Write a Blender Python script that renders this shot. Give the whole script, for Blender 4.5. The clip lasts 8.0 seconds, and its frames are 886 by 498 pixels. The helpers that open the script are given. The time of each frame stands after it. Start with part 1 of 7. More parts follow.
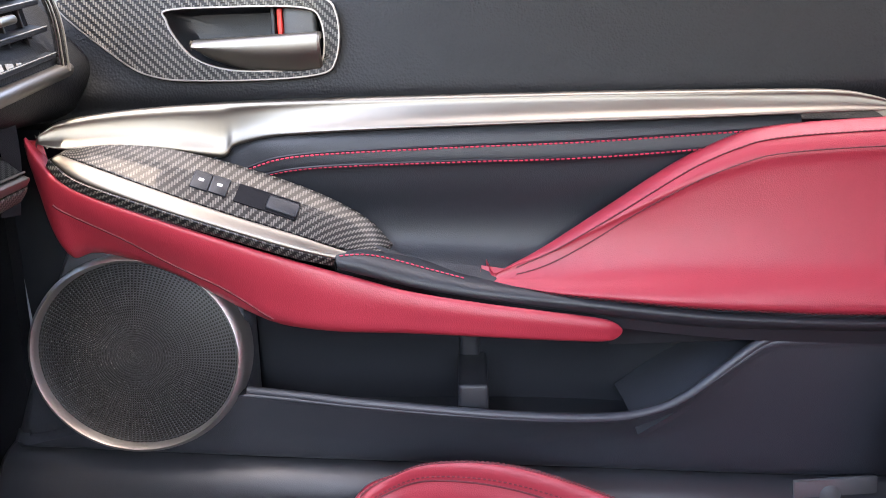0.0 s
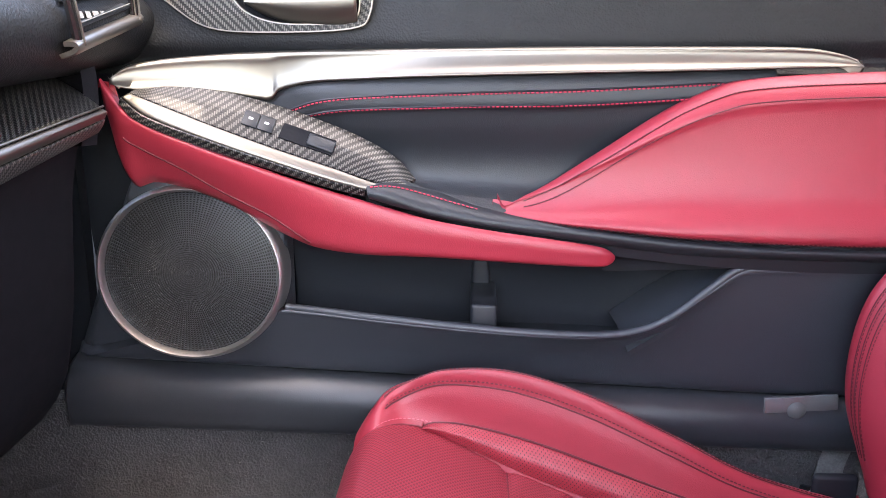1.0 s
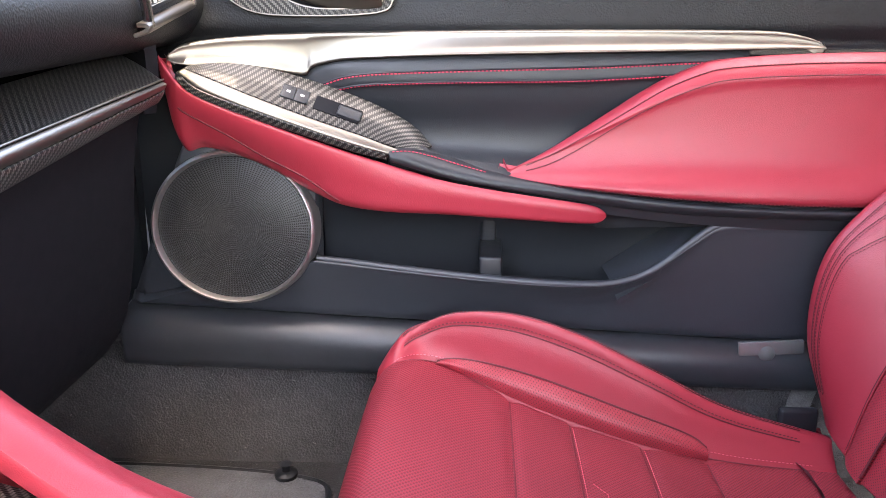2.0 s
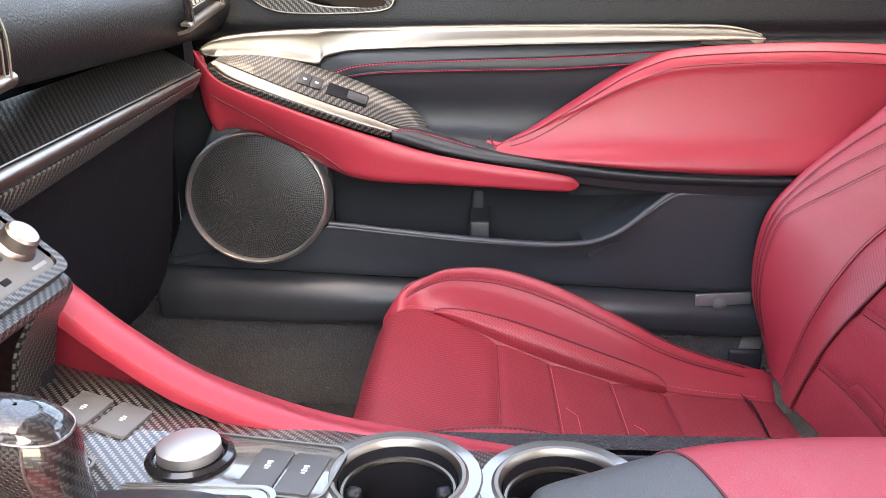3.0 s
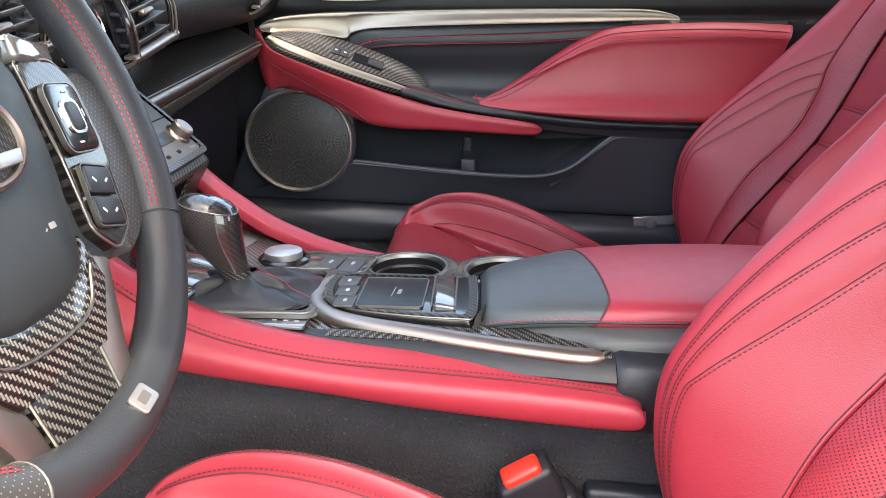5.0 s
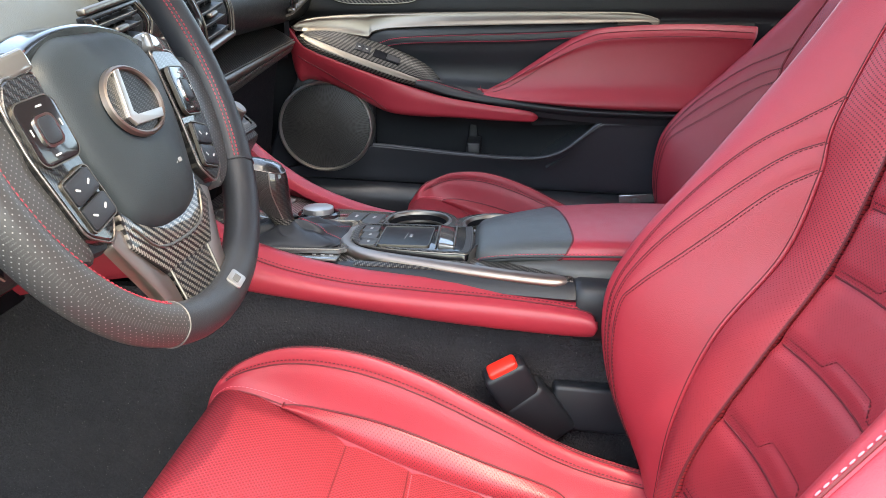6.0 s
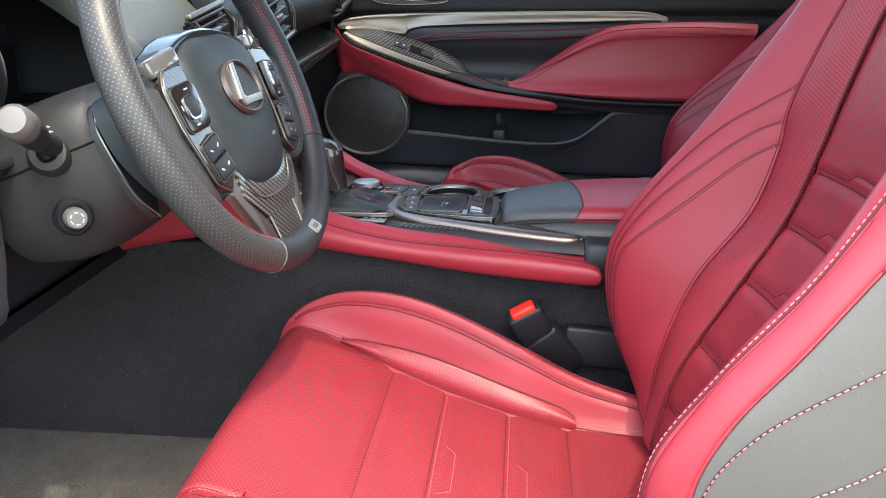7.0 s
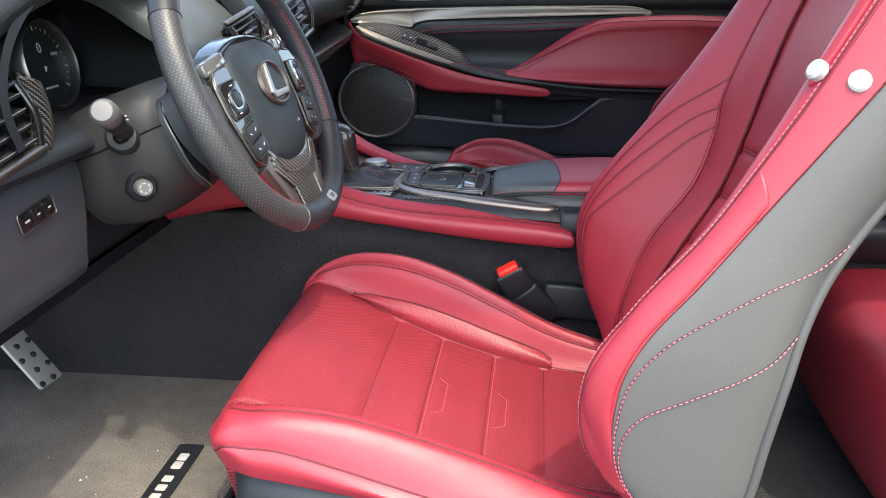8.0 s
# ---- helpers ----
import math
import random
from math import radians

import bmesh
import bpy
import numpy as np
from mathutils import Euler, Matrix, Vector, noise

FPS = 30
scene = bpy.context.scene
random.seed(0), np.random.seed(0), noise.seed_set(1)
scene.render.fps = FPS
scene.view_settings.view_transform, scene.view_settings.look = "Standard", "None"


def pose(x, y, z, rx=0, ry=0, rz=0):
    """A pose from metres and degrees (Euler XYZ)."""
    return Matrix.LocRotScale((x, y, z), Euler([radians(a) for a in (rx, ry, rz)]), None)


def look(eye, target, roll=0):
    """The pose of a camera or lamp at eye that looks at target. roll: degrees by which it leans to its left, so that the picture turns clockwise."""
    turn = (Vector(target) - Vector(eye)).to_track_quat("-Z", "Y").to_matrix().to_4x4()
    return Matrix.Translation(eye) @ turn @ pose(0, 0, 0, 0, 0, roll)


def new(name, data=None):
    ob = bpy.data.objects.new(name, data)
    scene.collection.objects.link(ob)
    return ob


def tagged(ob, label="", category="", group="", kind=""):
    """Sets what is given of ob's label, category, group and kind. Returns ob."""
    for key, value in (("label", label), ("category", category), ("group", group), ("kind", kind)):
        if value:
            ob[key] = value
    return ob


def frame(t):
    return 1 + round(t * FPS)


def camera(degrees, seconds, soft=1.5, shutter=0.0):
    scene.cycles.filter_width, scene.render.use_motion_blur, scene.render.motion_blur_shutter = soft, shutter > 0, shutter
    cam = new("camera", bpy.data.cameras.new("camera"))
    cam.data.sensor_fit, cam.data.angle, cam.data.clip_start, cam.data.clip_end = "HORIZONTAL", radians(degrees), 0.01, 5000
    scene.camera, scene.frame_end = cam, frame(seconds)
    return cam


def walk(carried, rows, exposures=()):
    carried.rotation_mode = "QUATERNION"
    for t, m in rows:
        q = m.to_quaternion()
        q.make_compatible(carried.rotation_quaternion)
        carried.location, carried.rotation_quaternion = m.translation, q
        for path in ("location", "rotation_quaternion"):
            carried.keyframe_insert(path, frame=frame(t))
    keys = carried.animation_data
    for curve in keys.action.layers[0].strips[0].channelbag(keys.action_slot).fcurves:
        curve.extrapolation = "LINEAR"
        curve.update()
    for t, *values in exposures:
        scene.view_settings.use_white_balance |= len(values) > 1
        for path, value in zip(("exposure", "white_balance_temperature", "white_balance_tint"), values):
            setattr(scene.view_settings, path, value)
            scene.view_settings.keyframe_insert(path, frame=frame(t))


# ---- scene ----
cam = camera(57.2, 8.0, 0.85)
PATH = [
    (0, (0.02, 0.015, 1.079), (-0.031, 1.953, 0.586), -1.0),
    (0.5, (0.015, -0.044, 1.072), (-0.03, 1.887, 0.554), -0.4),
    (1, (0.015, -0.105, 1.06), (-0.058, 1.82, 0.518), -0.1),
    (1.5, (0.014, -0.165, 1.055), (-0.078, 1.753, 0.497), 0.2),
    (3, (0.023, -0.397, 1.086), (-0.059, 1.502, 0.467), -0.2),
    (3.5, (0.049, -0.487, 1.085), (-0.02, 1.411, 0.461), -0.2),
    (4, (0.06, -0.589, 1.078), (-0.009, 1.31, 0.456), -0.4),
    (4.5, (0.058, -0.687, 1.08), (-0.016, 1.212, 0.459), -0.4),
    (4.7, (0.054, -0.731, 1.079), (-0.029, 1.166, 0.453), -0.3),
    (5.8, (0.068, -0.981, 1.096), (-0.039, 0.915, 0.47), 0.2),
    (6, (0.082, -1.028, 1.096), (-0.047, 0.867, 0.468), 0.0),
    (6.5, (0.091, -1.129, 1.114), (-0.066, 0.763, 0.483), 0.0),
    (7, (0.085, -1.228, 1.115), (-0.101, 0.658, 0.475), -0.2),
    (7.5, (0.093, -1.332, 1.137), (-0.111, 0.546, 0.48), -0.4),
    (8, (0.133, -1.424, 1.156), (-0.087, 0.444, 0.478), -0.6),
]
EXPOSURES = [(0, 4.5, 7800, 12), (1.5, 4.85, 7900, 12), (3.5, 4.6, 9400, 9), (4.7, 4.0, 8700, 6), (6.0, 3.55, 8200, 3), (8, 2.95, 7500, 3)]
walk(cam, [(t, look(eye, target, roll)) for t, eye, target, roll in PATH], EXPOSURES)

# ---- daylight ----
SUN = Vector((0.32, -0.43, 1.0)).normalized()
world = bpy.data.worlds.new("world")
scene.world = world
world.use_nodes = True
wn = world.node_tree.nodes
sky = wn.new("ShaderNodeTexSky")
sky.sky_type, sky.sun_disc = "NISHITA", False
sky.air_density, sky.dust_density, sky.ozone_density = 0.8, 2.0, 0.5
sky.sun_elevation = math.asin(SUN.z)
sky.sun_rotation = math.atan2(SUN.x, SUN.y)
world.node_tree.links.new(sky.outputs[0], wn["Background"].inputs[0])
wn["Background"].inputs[1].default_value = 0.15
sun_data = bpy.data.lights.new("sun", "SUN")
sun_data.energy, sun_data.angle, sun_data.color = 0.36, radians(0.6), (1.0, 0.98, 0.94)
sun = new("sun", sun_data)
sun.matrix_world = look(SUN * 30, (0, 0, 0))


# ---- materials ----
def nodes_of(name):
    m = bpy.data.materials.new(name)
    m.use_nodes = True
    t = m.node_tree
    return m, t, t.nodes["Principled BSDF"]


def math_node(t, op, a, b=None, c=None):
    n = t.nodes.new("ShaderNodeMath")
    n.operation = op
    for i, v in enumerate((a, b, c)):
        if v is None:
            continue
        if isinstance(v, (int, float)):
            n.inputs[i].default_value = v
        else:
            t.links.new(v, n.inputs[i])
    return n.outputs[0]


def noise_node(t, vec, scale, detail=3.0):
    n = t.nodes.new("ShaderNodeTexNoise")
    n.inputs["Scale"].default_value, n.inputs["Detail"].default_value = scale, detail
    t.links.new(vec, n.inputs["Vector"])
    return n.outputs["Fac"]


def cells_node(t, vec, scale, feature="F1", dims="3D", rand=1.0):
    n = t.nodes.new("ShaderNodeTexVoronoi")
    n.voronoi_dimensions, n.feature = dims, feature
    n.inputs["Scale"].default_value, n.inputs["Randomness"].default_value = scale, rand
    t.links.new(vec, n.inputs["Vector"])
    return n.outputs["Distance"]


def mix_node(t, fac, a, b):
    n = t.nodes.new("ShaderNodeMix")
    n.data_type = "RGBA"
    for i, v in ((0, fac), (6, a), (7, b)):
        if isinstance(v, (int, float)):
            n.inputs[i].default_value = v
        elif isinstance(v, tuple):
            n.inputs[i].default_value = (*v, 1)
        else:
            t.links.new(v, n.inputs[i])
    return n.outputs[2]


def bump_node(t, height, strength, dist, after=None):
    n = t.nodes.new("ShaderNodeBump")
    n.inputs["Strength"].default_value, n.inputs["Distance"].default_value = strength, dist
    t.links.new(height, n.inputs["Height"])
    if after:
        t.links.new(after, n.inputs["Normal"])
    return n.outputs[0]


def soft_material(name, colour, rough, grain=900.0, relief=0.12, folds=0.25, vary=0.25, coat=0.0, metal=0.0, spec=0.5, dust=0.0):
    """Leather, plastic, paint: fine grain, faint folds, two scales of tone."""
    m, t, p = nodes_of(name)
    co = t.nodes.new("ShaderNodeTexCoord").outputs["Object"]
    big, mid = noise_node(t, co, 9.0, 4.0), noise_node(t, co, 70.0, 3.0)
    tone = math_node(t, "ADD", math_node(t, "MULTIPLY", big, 0.65), math_node(t, "MULTIPLY", mid, 0.35))
    lo, hi = tuple(c * (1 - vary) for c in colour), tuple(min(1, c * (1 + vary)) for c in colour)
    c = mix_node(t, tone, lo, hi)
    if dust:
        speck = math_node(t, "MULTIPLY", math_node(t, "GREATER_THAN", noise_node(t, co, 420.0, 2.0), 0.70), dust)
        c = mix_node(t, speck, c, (0.55, 0.53, 0.5))
    t.links.new(c, p.inputs["Base Color"])
    t.links.new(math_node(t, "ADD", rough - 0.08, math_node(t, "MULTIPLY", mid, 0.16)), p.inputs["Roughness"])
    n = bump_node(t, cells_node(t, co, grain), relief, 0.0006)
    if folds:
        n = bump_node(t, noise_node(t, co, 28.0, 4.0), folds, 0.002, n)
    t.links.new(n, p.inputs["Normal"])
    p.inputs["Metallic"].default_value = metal
    p.inputs["Specular IOR Level"].default_value = spec
    p.inputs["Coat Weight"].default_value = coat
    p.inputs["Coat Roughness"].default_value = 0.06
    return m


def uv_parts(t):
    uv = t.nodes.new("ShaderNodeUVMap").outputs[0]
    sep = t.nodes.new("ShaderNodeSeparateXYZ")
    t.links.new(uv, sep.inputs[0])
    return uv, sep.outputs[0], sep.outputs[1]


def dotted_material(name, colour, hole, pitch, size, rough, turn=45.0, metal=0.0, depth=0.6):
    """Small round holes in a regular staggered lattice, laid out in metres."""
    m, t, p = nodes_of(name)
    uv, _, _ = uv_parts(t)
    mp = t.nodes.new("ShaderNodeMapping")
    mp.inputs["Rotation"].default_value = (0, 0, radians(turn))
    t.links.new(uv, mp.inputs["Vector"])
    d = cells_node(t, mp.outputs[0], 1 / pitch, "F1", "2D", 0.0)
    n = t.nodes.new("ShaderNodeMapRange")
    n.interpolation_type = "SMOOTHSTEP"
    for key, v in (("From Min", size * 0.7), ("From Max", size * 1.25), ("To Min", 0.0), ("To Max", 1.0)):
        n.inputs[key].default_value = v
    t.links.new(d, n.inputs["Value"])
    co = t.nodes.new("ShaderNodeTexCoord").outputs["Object"]
    tone = noise_node(t, co, 12.0, 4.0)
    base = mix_node(t, tone, tuple(c * 0.78 for c in colour), tuple(min(1, c * 1.22) for c in colour))
    t.links.new(mix_node(t, n.outputs[0], hole, base), p.inputs["Base Color"])
    b = bump_node(t, n.outputs[0], depth, 0.0012)
    b = bump_node(t, cells_node(t, co, 900.0), 0.1, 0.0006, b)
    t.links.new(bump_node(t, noise_node(t, co, 30.0, 3.0), 0.2, 0.002, b), p.inputs["Normal"])
    p.inputs["Roughness"].default_value, p.inputs["Metallic"].default_value = rough, metal
    return m


def carbon_material(name, pitch=0.0021, light=0.13, coat=0.15):
    """Two-by-two twill of carbon tows under clear lacquer."""
    m, t, p = nodes_of(name)
    uv, u, v = uv_parts(t)
    u, v = math_node(t, "MULTIPLY", u, 1 / pitch), math_node(t, "MULTIPLY", v, 1 / pitch)
    k = math_node(t, "FLOORED_MODULO", math_node(t, "ADD", math_node(t, "FLOOR", u), math_node(t, "FLOOR", v)), 4.0)
    over = math_node(t, "LESS_THAN", k, 1.5)
    fu, fv = math_node(t, "FRACT", u), math_node(t, "FRACT", v)
    hu = math_node(t, "SINE", math_node(t, "MULTIPLY", fu, math.pi))
    hv = math_node(t, "SINE", math_node(t, "MULTIPLY", fv, math.pi))
    pick = t.nodes.new("ShaderNodeMix")
    for i, s in ((0, over), (2, hv), (3, hu)):
        t.links.new(s, pick.inputs[i])
    c = mix_node(t, over, (0.004, 0.004, 0.005), (light, light * 0.94, light * 0.86))
    c = mix_node(t, math_node(t, "MULTIPLY", pick.outputs[0], 0.85), (0.004, 0.004, 0.004), c)
    t.links.new(c, p.inputs["Base Color"])
    p.inputs["Roughness"].default_value, p.inputs["Metallic"].default_value = 0.36, 0.0
    p.inputs["Specular IOR Level"].default_value = 0.3
    t.links.new(bump_node(t, pick.outputs[0], 0.35, 0.0004), p.inputs["Normal"])
    p.inputs["Coat Weight"].default_value, p.inputs["Coat Roughness"].default_value = coat, 0.05
    return m


def carpet_material(name, colour, tuft=0.7, dust=0.0, blot=0.35):
    m, t, p = nodes_of(name)
    co = t.nodes.new("ShaderNodeTexCoord").outputs["Object"]
    fine, mid, big = noise_node(t, co, 330.0, 3.0), noise_node(t, co, 45.0, 4.0), noise_node(t, co, 6.0, 4.0)
    f = math_node(t, "ADD", math_node(t, "MULTIPLY", fine, 0.5), math_node(t, "ADD", math_node(t, "MULTIPLY", mid, 0.3), math_node(t, "SUBTRACT", math_node(t, "MULTIPLY", big, blot), (blot - 0.35) * 0.5)))
    c = mix_node(t, f, tuple(k * 0.25 for k in colour), tuple(k * 1.7 for k in colour))
    if dust:
        c = mix_node(t, math_node(t, "MULTIPLY", math_node(t, "GREATER_THAN", noise_node(t, co, 300.0, 1.0), 0.74), dust), c, (0.5, 0.48, 0.45))
    t.links.new(c, p.inputs["Base Color"])
    p.inputs["Roughness"].default_value = 0.95
    p.inputs["Specular IOR Level"].default_value = 0.15
    p.inputs["Sheen Weight"].default_value = 0.06
    t.links.new(bump_node(t, math_node(t, "ADD", fine, math_node(t, "MULTIPLY", mid, 0.8)), tuft, 0.004), p.inputs["Normal"])
    return m


def brushed_material(name, colour, rough=0.3, grain=0.12, metal=1.0):
    m, t, p = nodes_of(name)
    co = t.nodes.new("ShaderNodeTexCoord").outputs["Object"]
    mp = t.nodes.new("ShaderNodeMapping")
    mp.inputs["Scale"].default_value = (6, 500, 500)
    t.links.new(co, mp.inputs["Vector"])
    s = noise_node(t, mp.outputs[0], 3.0, 3.0)
    wear = noise_node(t, co, 25.0, 3.0)
    t.links.new(mix_node(t, wear, tuple(c * 0.9 for c in colour), tuple(min(1, c * 1.08) for c in colour)), p.inputs["Base Color"])
    t.links.new(math_node(t, "ADD", rough - 0.08, math_node(t, "ADD", math_node(t, "MULTIPLY", s, grain), math_node(t, "MULTIPLY", wear, 0.08))), p.inputs["Roughness"])
    p.inputs["Metallic"].default_value = metal
    return m


RED = (0.315, 0.024, 0.040)
red_leather = soft_material("red_leather", RED, 0.42, 900, 0.22, 0.13, 0.14, spec=0.5)
red_perforated = dotted_material("red_perforated", (0.315, 0.026, 0.040), (0.08, 0.006, 0.010), 0.0030, 0.21, 0.42)
red_weave = dotted_material("red_weave", (0.300, 0.025, 0.041), (0.17, 0.012, 0.019), 0.0036, 0.38, 0.5, 45.0, 0.0, 0.5)
cushion_seam = soft_material("cushion_seam", (0.14, 0.013, 0.02), 0.7, 900, 0.1, 0.0)
red_seam = soft_material("red_seam", (0.10, 0.010, 0.016), 0.7, 900, 0.1, 0.0)
light_thread = soft_material("light_thread", (0.62, 0.12, 0.15), 0.6, 2500, 0.3, 0.0)
wheel_thread = soft_material("wheel_thread", (0.30, 0.025, 0.045), 0.6, 2500, 0.3, 0.0)
sill_gloss = soft_material("sill_gloss", (0.030, 0.033, 0.038), 0.34, 1300, 0.15, 0.1, 0.2)
red_thread = soft_material("red_thread", (0.55, 0.03, 0.07), 0.6, 2500, 0.3, 0.0)
pink_thread = soft_material("pink_thread", (0.62, 0.13, 0.17), 0.6, 2500, 0.3, 0.0)
black_leather = soft_material("black_leather", (0.019, 0.021, 0.025), 0.45, 900, 0.2, 0.25, 0.2, spec=0.4)
grained_pad = soft_material("grained_pad", (0.011, 0.0118, 0.0135), 0.48, 420, 0.5, 0.15, 0.2, spec=0.22)
black_plastic = soft_material("black_plastic", (0.014, 0.016, 0.020), 0.42, 1300, 0.2, 0.1, 0.2, spec=0.4)
door_plastic = soft_material("door_plastic", (0.038, 0.042, 0.050), 0.38, 1300, 0.25, 0.1, 0.2)
hub_skin = soft_material("hub_skin", (0.018, 0.024, 0.028), 0.5, 1100, 0.15, 0.1, 0.1, spec=0.35)
bronze_satin = brushed_material("bronze_satin", (0.27, 0.245, 0.225), 0.36)
# Lacquer whose grey base is raised to stand in for bright sky reflections.
reflect_gloss = soft_material("reflect_gloss", (0.085, 0.085, 0.083), 0.09, 1300, 0.02, 0.0, 0.1, coat=1.0)
slate_leather = soft_material("slate_leather", (0.055, 0.062, 0.064), 0.45, 800, 0.3, 0.25, 0.12)
skin_grey = soft_material("skin_grey", (0.070, 0.077, 0.072), 0.5, 800, 0.3, 0.1, 0.12)
knob_dotted = dotted_material("knob_dotted", (0.020, 0.016, 0.016), (0.002, 0.002, 0.002), 0.0026, 0.30, 0.42)
carbon_gloss = carbon_material("carbon_gloss", 0.0021, 0.03, 1.0)
# Near-black that holds footwell and recess shade; also used for small dark marks.
shade_black = soft_material("shade_black", (0.006, 0.006, 0.008), 0.7, 1300, 0.2, 0.0, spec=0.15)
grey_plastic = soft_material("grey_plastic", (0.07, 0.069, 0.067), 0.5, 1300, 0.2, 0.1, 0.15, dust=0.05)
grey_leather = soft_material("grey_leather", (0.083, 0.080, 0.077), 0.5, 950, 0.16, 0.2, 0.12, dust=0.06)
piano_black = soft_material("piano_black", (0.008, 0.008, 0.009), 0.2, 1300, 0.02, 0.0, 0.1, coat=0.5)
satin_silver = brushed_material("satin_silver", (0.215, 0.198, 0.173), 0.40)
warm_silver = brushed_material("warm_silver", (0.31, 0.265, 0.235), 0.38)
shroud_plastic = soft_material("shroud_plastic", (0.022, 0.022, 0.023), 0.5, 1300, 0.25, 0.1, 0.15, dust=0.04)
chrome = brushed_material("chrome", (0.78, 0.77, 0.75), 0.12, 0.03)
knob_silver = brushed_material("knob_silver", (0.50, 0.49, 0.475), 0.45)
carbon = carbon_material("carbon")
carbon_deck = carbon_material("carbon_deck", 0.0021, 0.20, 0.8)
carbon_flat = carbon_material("carbon_flat", 0.0014, 0.02, 0.0)
carbon_dark = carbon_material("carbon_dark", 0.0021, 0.09, 0.3)
grille_mesh = dotted_material("grille_mesh", (0.038, 0.040, 0.043), (0.003, 0.003, 0.003), 0.0026, 0.34, 0.4, 0.0, 0.4, 0.6)
rim_dotted = dotted_material("rim_dotted", (0.03, 0.03, 0.031), (0.17, 0.17, 0.17), 0.0038, 0.125, 0.42, 45.0, 0.0, 0.3)
carpet = carpet_material("carpet", (0.040, 0.040, 0.042), 0.8, 0.25)
# Copy of the floor carpet, lightened in place of light missing in the footwell.
lit_side_carpet = carpet_material("lit_side_carpet", (0.085, 0.084, 0.085), 0.8, 0.25)
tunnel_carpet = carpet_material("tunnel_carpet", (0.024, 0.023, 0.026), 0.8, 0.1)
mat_pile = carpet_material("mat_pile", (0.135, 0.123, 0.110), 0.9, 0.35, 1.0)
dark_mat_pile = carpet_material("dark_mat_pile", (0.115, 0.12, 0.13), 0.8, 0.2)
# Pale only to bounce more light down from the unseen ceiling.
headliner = carpet_material("headliner", (0.72, 0.71, 0.69), 0.3)
# Grey of the unseen ground, chosen by how much light it bounces indoors.
asphalt = carpet_material("asphalt", (0.11, 0.107, 0.10), 0.5)
white_paint = soft_material("white_paint", (0.75, 0.75, 0.75), 0.5, 900, 0.05, 0.0, 0.05)
white_print = soft_material("white_print", (0.42, 0.42, 0.42), 0.5, 900, 0.0, 0.0, 0.02)
grey_print = soft_material("grey_print", (0.2, 0.2, 0.2), 0.5, 900, 0.0, 0.0, 0.02)
buckle_red = soft_material("buckle_red", (0.75, 0.03, 0.02), 0.35, 900, 0.05, 0.0, 0.08)
alu = brushed_material("alu", (0.5, 0.49, 0.47), 0.45, metal=0.45)
body_paint = soft_material("body_paint", (0.5, 0.5, 0.5), 0.3, 900, 0.0, 0.0, 0.03, coat=1.0)
screen_glass = soft_material("screen_glass", (0.010, 0.012, 0.013), 0.4, 900, 0.0, 0.0, 0.1, spec=0.35)
key_grey = soft_material("key_grey", (0.055, 0.057, 0.057), 0.5, 900, 0.1, 0.0, 0.12)
belt_web = carpet_material("belt_web", (0.22, 0.22, 0.215), 0.4)
cap_grey = soft_material("cap_grey", (0.12, 0.115, 0.11), 0.45, 900, 0.05, 0.0, 0.08, metal=0.3)
grey_panel = soft_material("grey_panel", (0.10, 0.102, 0.10), 0.55, 900, 0.1, 0.0, 0.12, dust=0.06)
clear_lens = brushed_material("clear_lens", (0.30, 0.30, 0.30), 0.18, 0.05, metal=0.6)


# ---- shape helpers ----
def through_points(ctrl, ts):
    """A smooth curve through control points, at the parameters ts from 0 to 1; works on curves and on grids along their first axis."""
    c = np.asarray(ctrl, float)
    if len(c) == 2:
        ts = np.asarray(ts).reshape(-1, *([1] * (c.ndim - 1)))
        return c[0] * (1 - ts) + c[1] * ts
    c = np.concatenate([(2 * c[0] - c[1])[None], c, (2 * c[-1] - c[-2])[None]])
    k = np.asarray(ts, float) * (len(c) - 3)
    i = np.clip(np.floor(k).astype(int), 0, len(c) - 4)
    f = (k - i).reshape(-1, *([1] * (c.ndim - 1)))
    a, b, d, e = c[i], c[i + 1], c[i + 2], c[i + 3]
    return 0.5 * (2 * b + (d - a) * f + (2 * a - 5 * b + 4 * d - e) * f ** 2 + (3 * b - a - 3 * d + e) * f ** 3)


def curve(ctrl, n=24):
    return through_points(ctrl, np.linspace(0, 1, n))


def kinked(ctrl, n):
    """Even points along straight legs between control points."""
    c = np.asarray(ctrl, float)
    s = np.concatenate([[0], np.cumsum(np.linalg.norm(np.diff(c, axis=0), axis=1))])
    t = np.linspace(0, s[-1], n)
    return np.stack([np.interp(t, s, c[:, k]) for k in range(c.shape[1])], axis=1)


def eased(n):
    t = np.linspace(0, 1, n)
    return 0.45 * t + 0.55 * (0.5 - 0.5 * np.cos(np.pi * t))


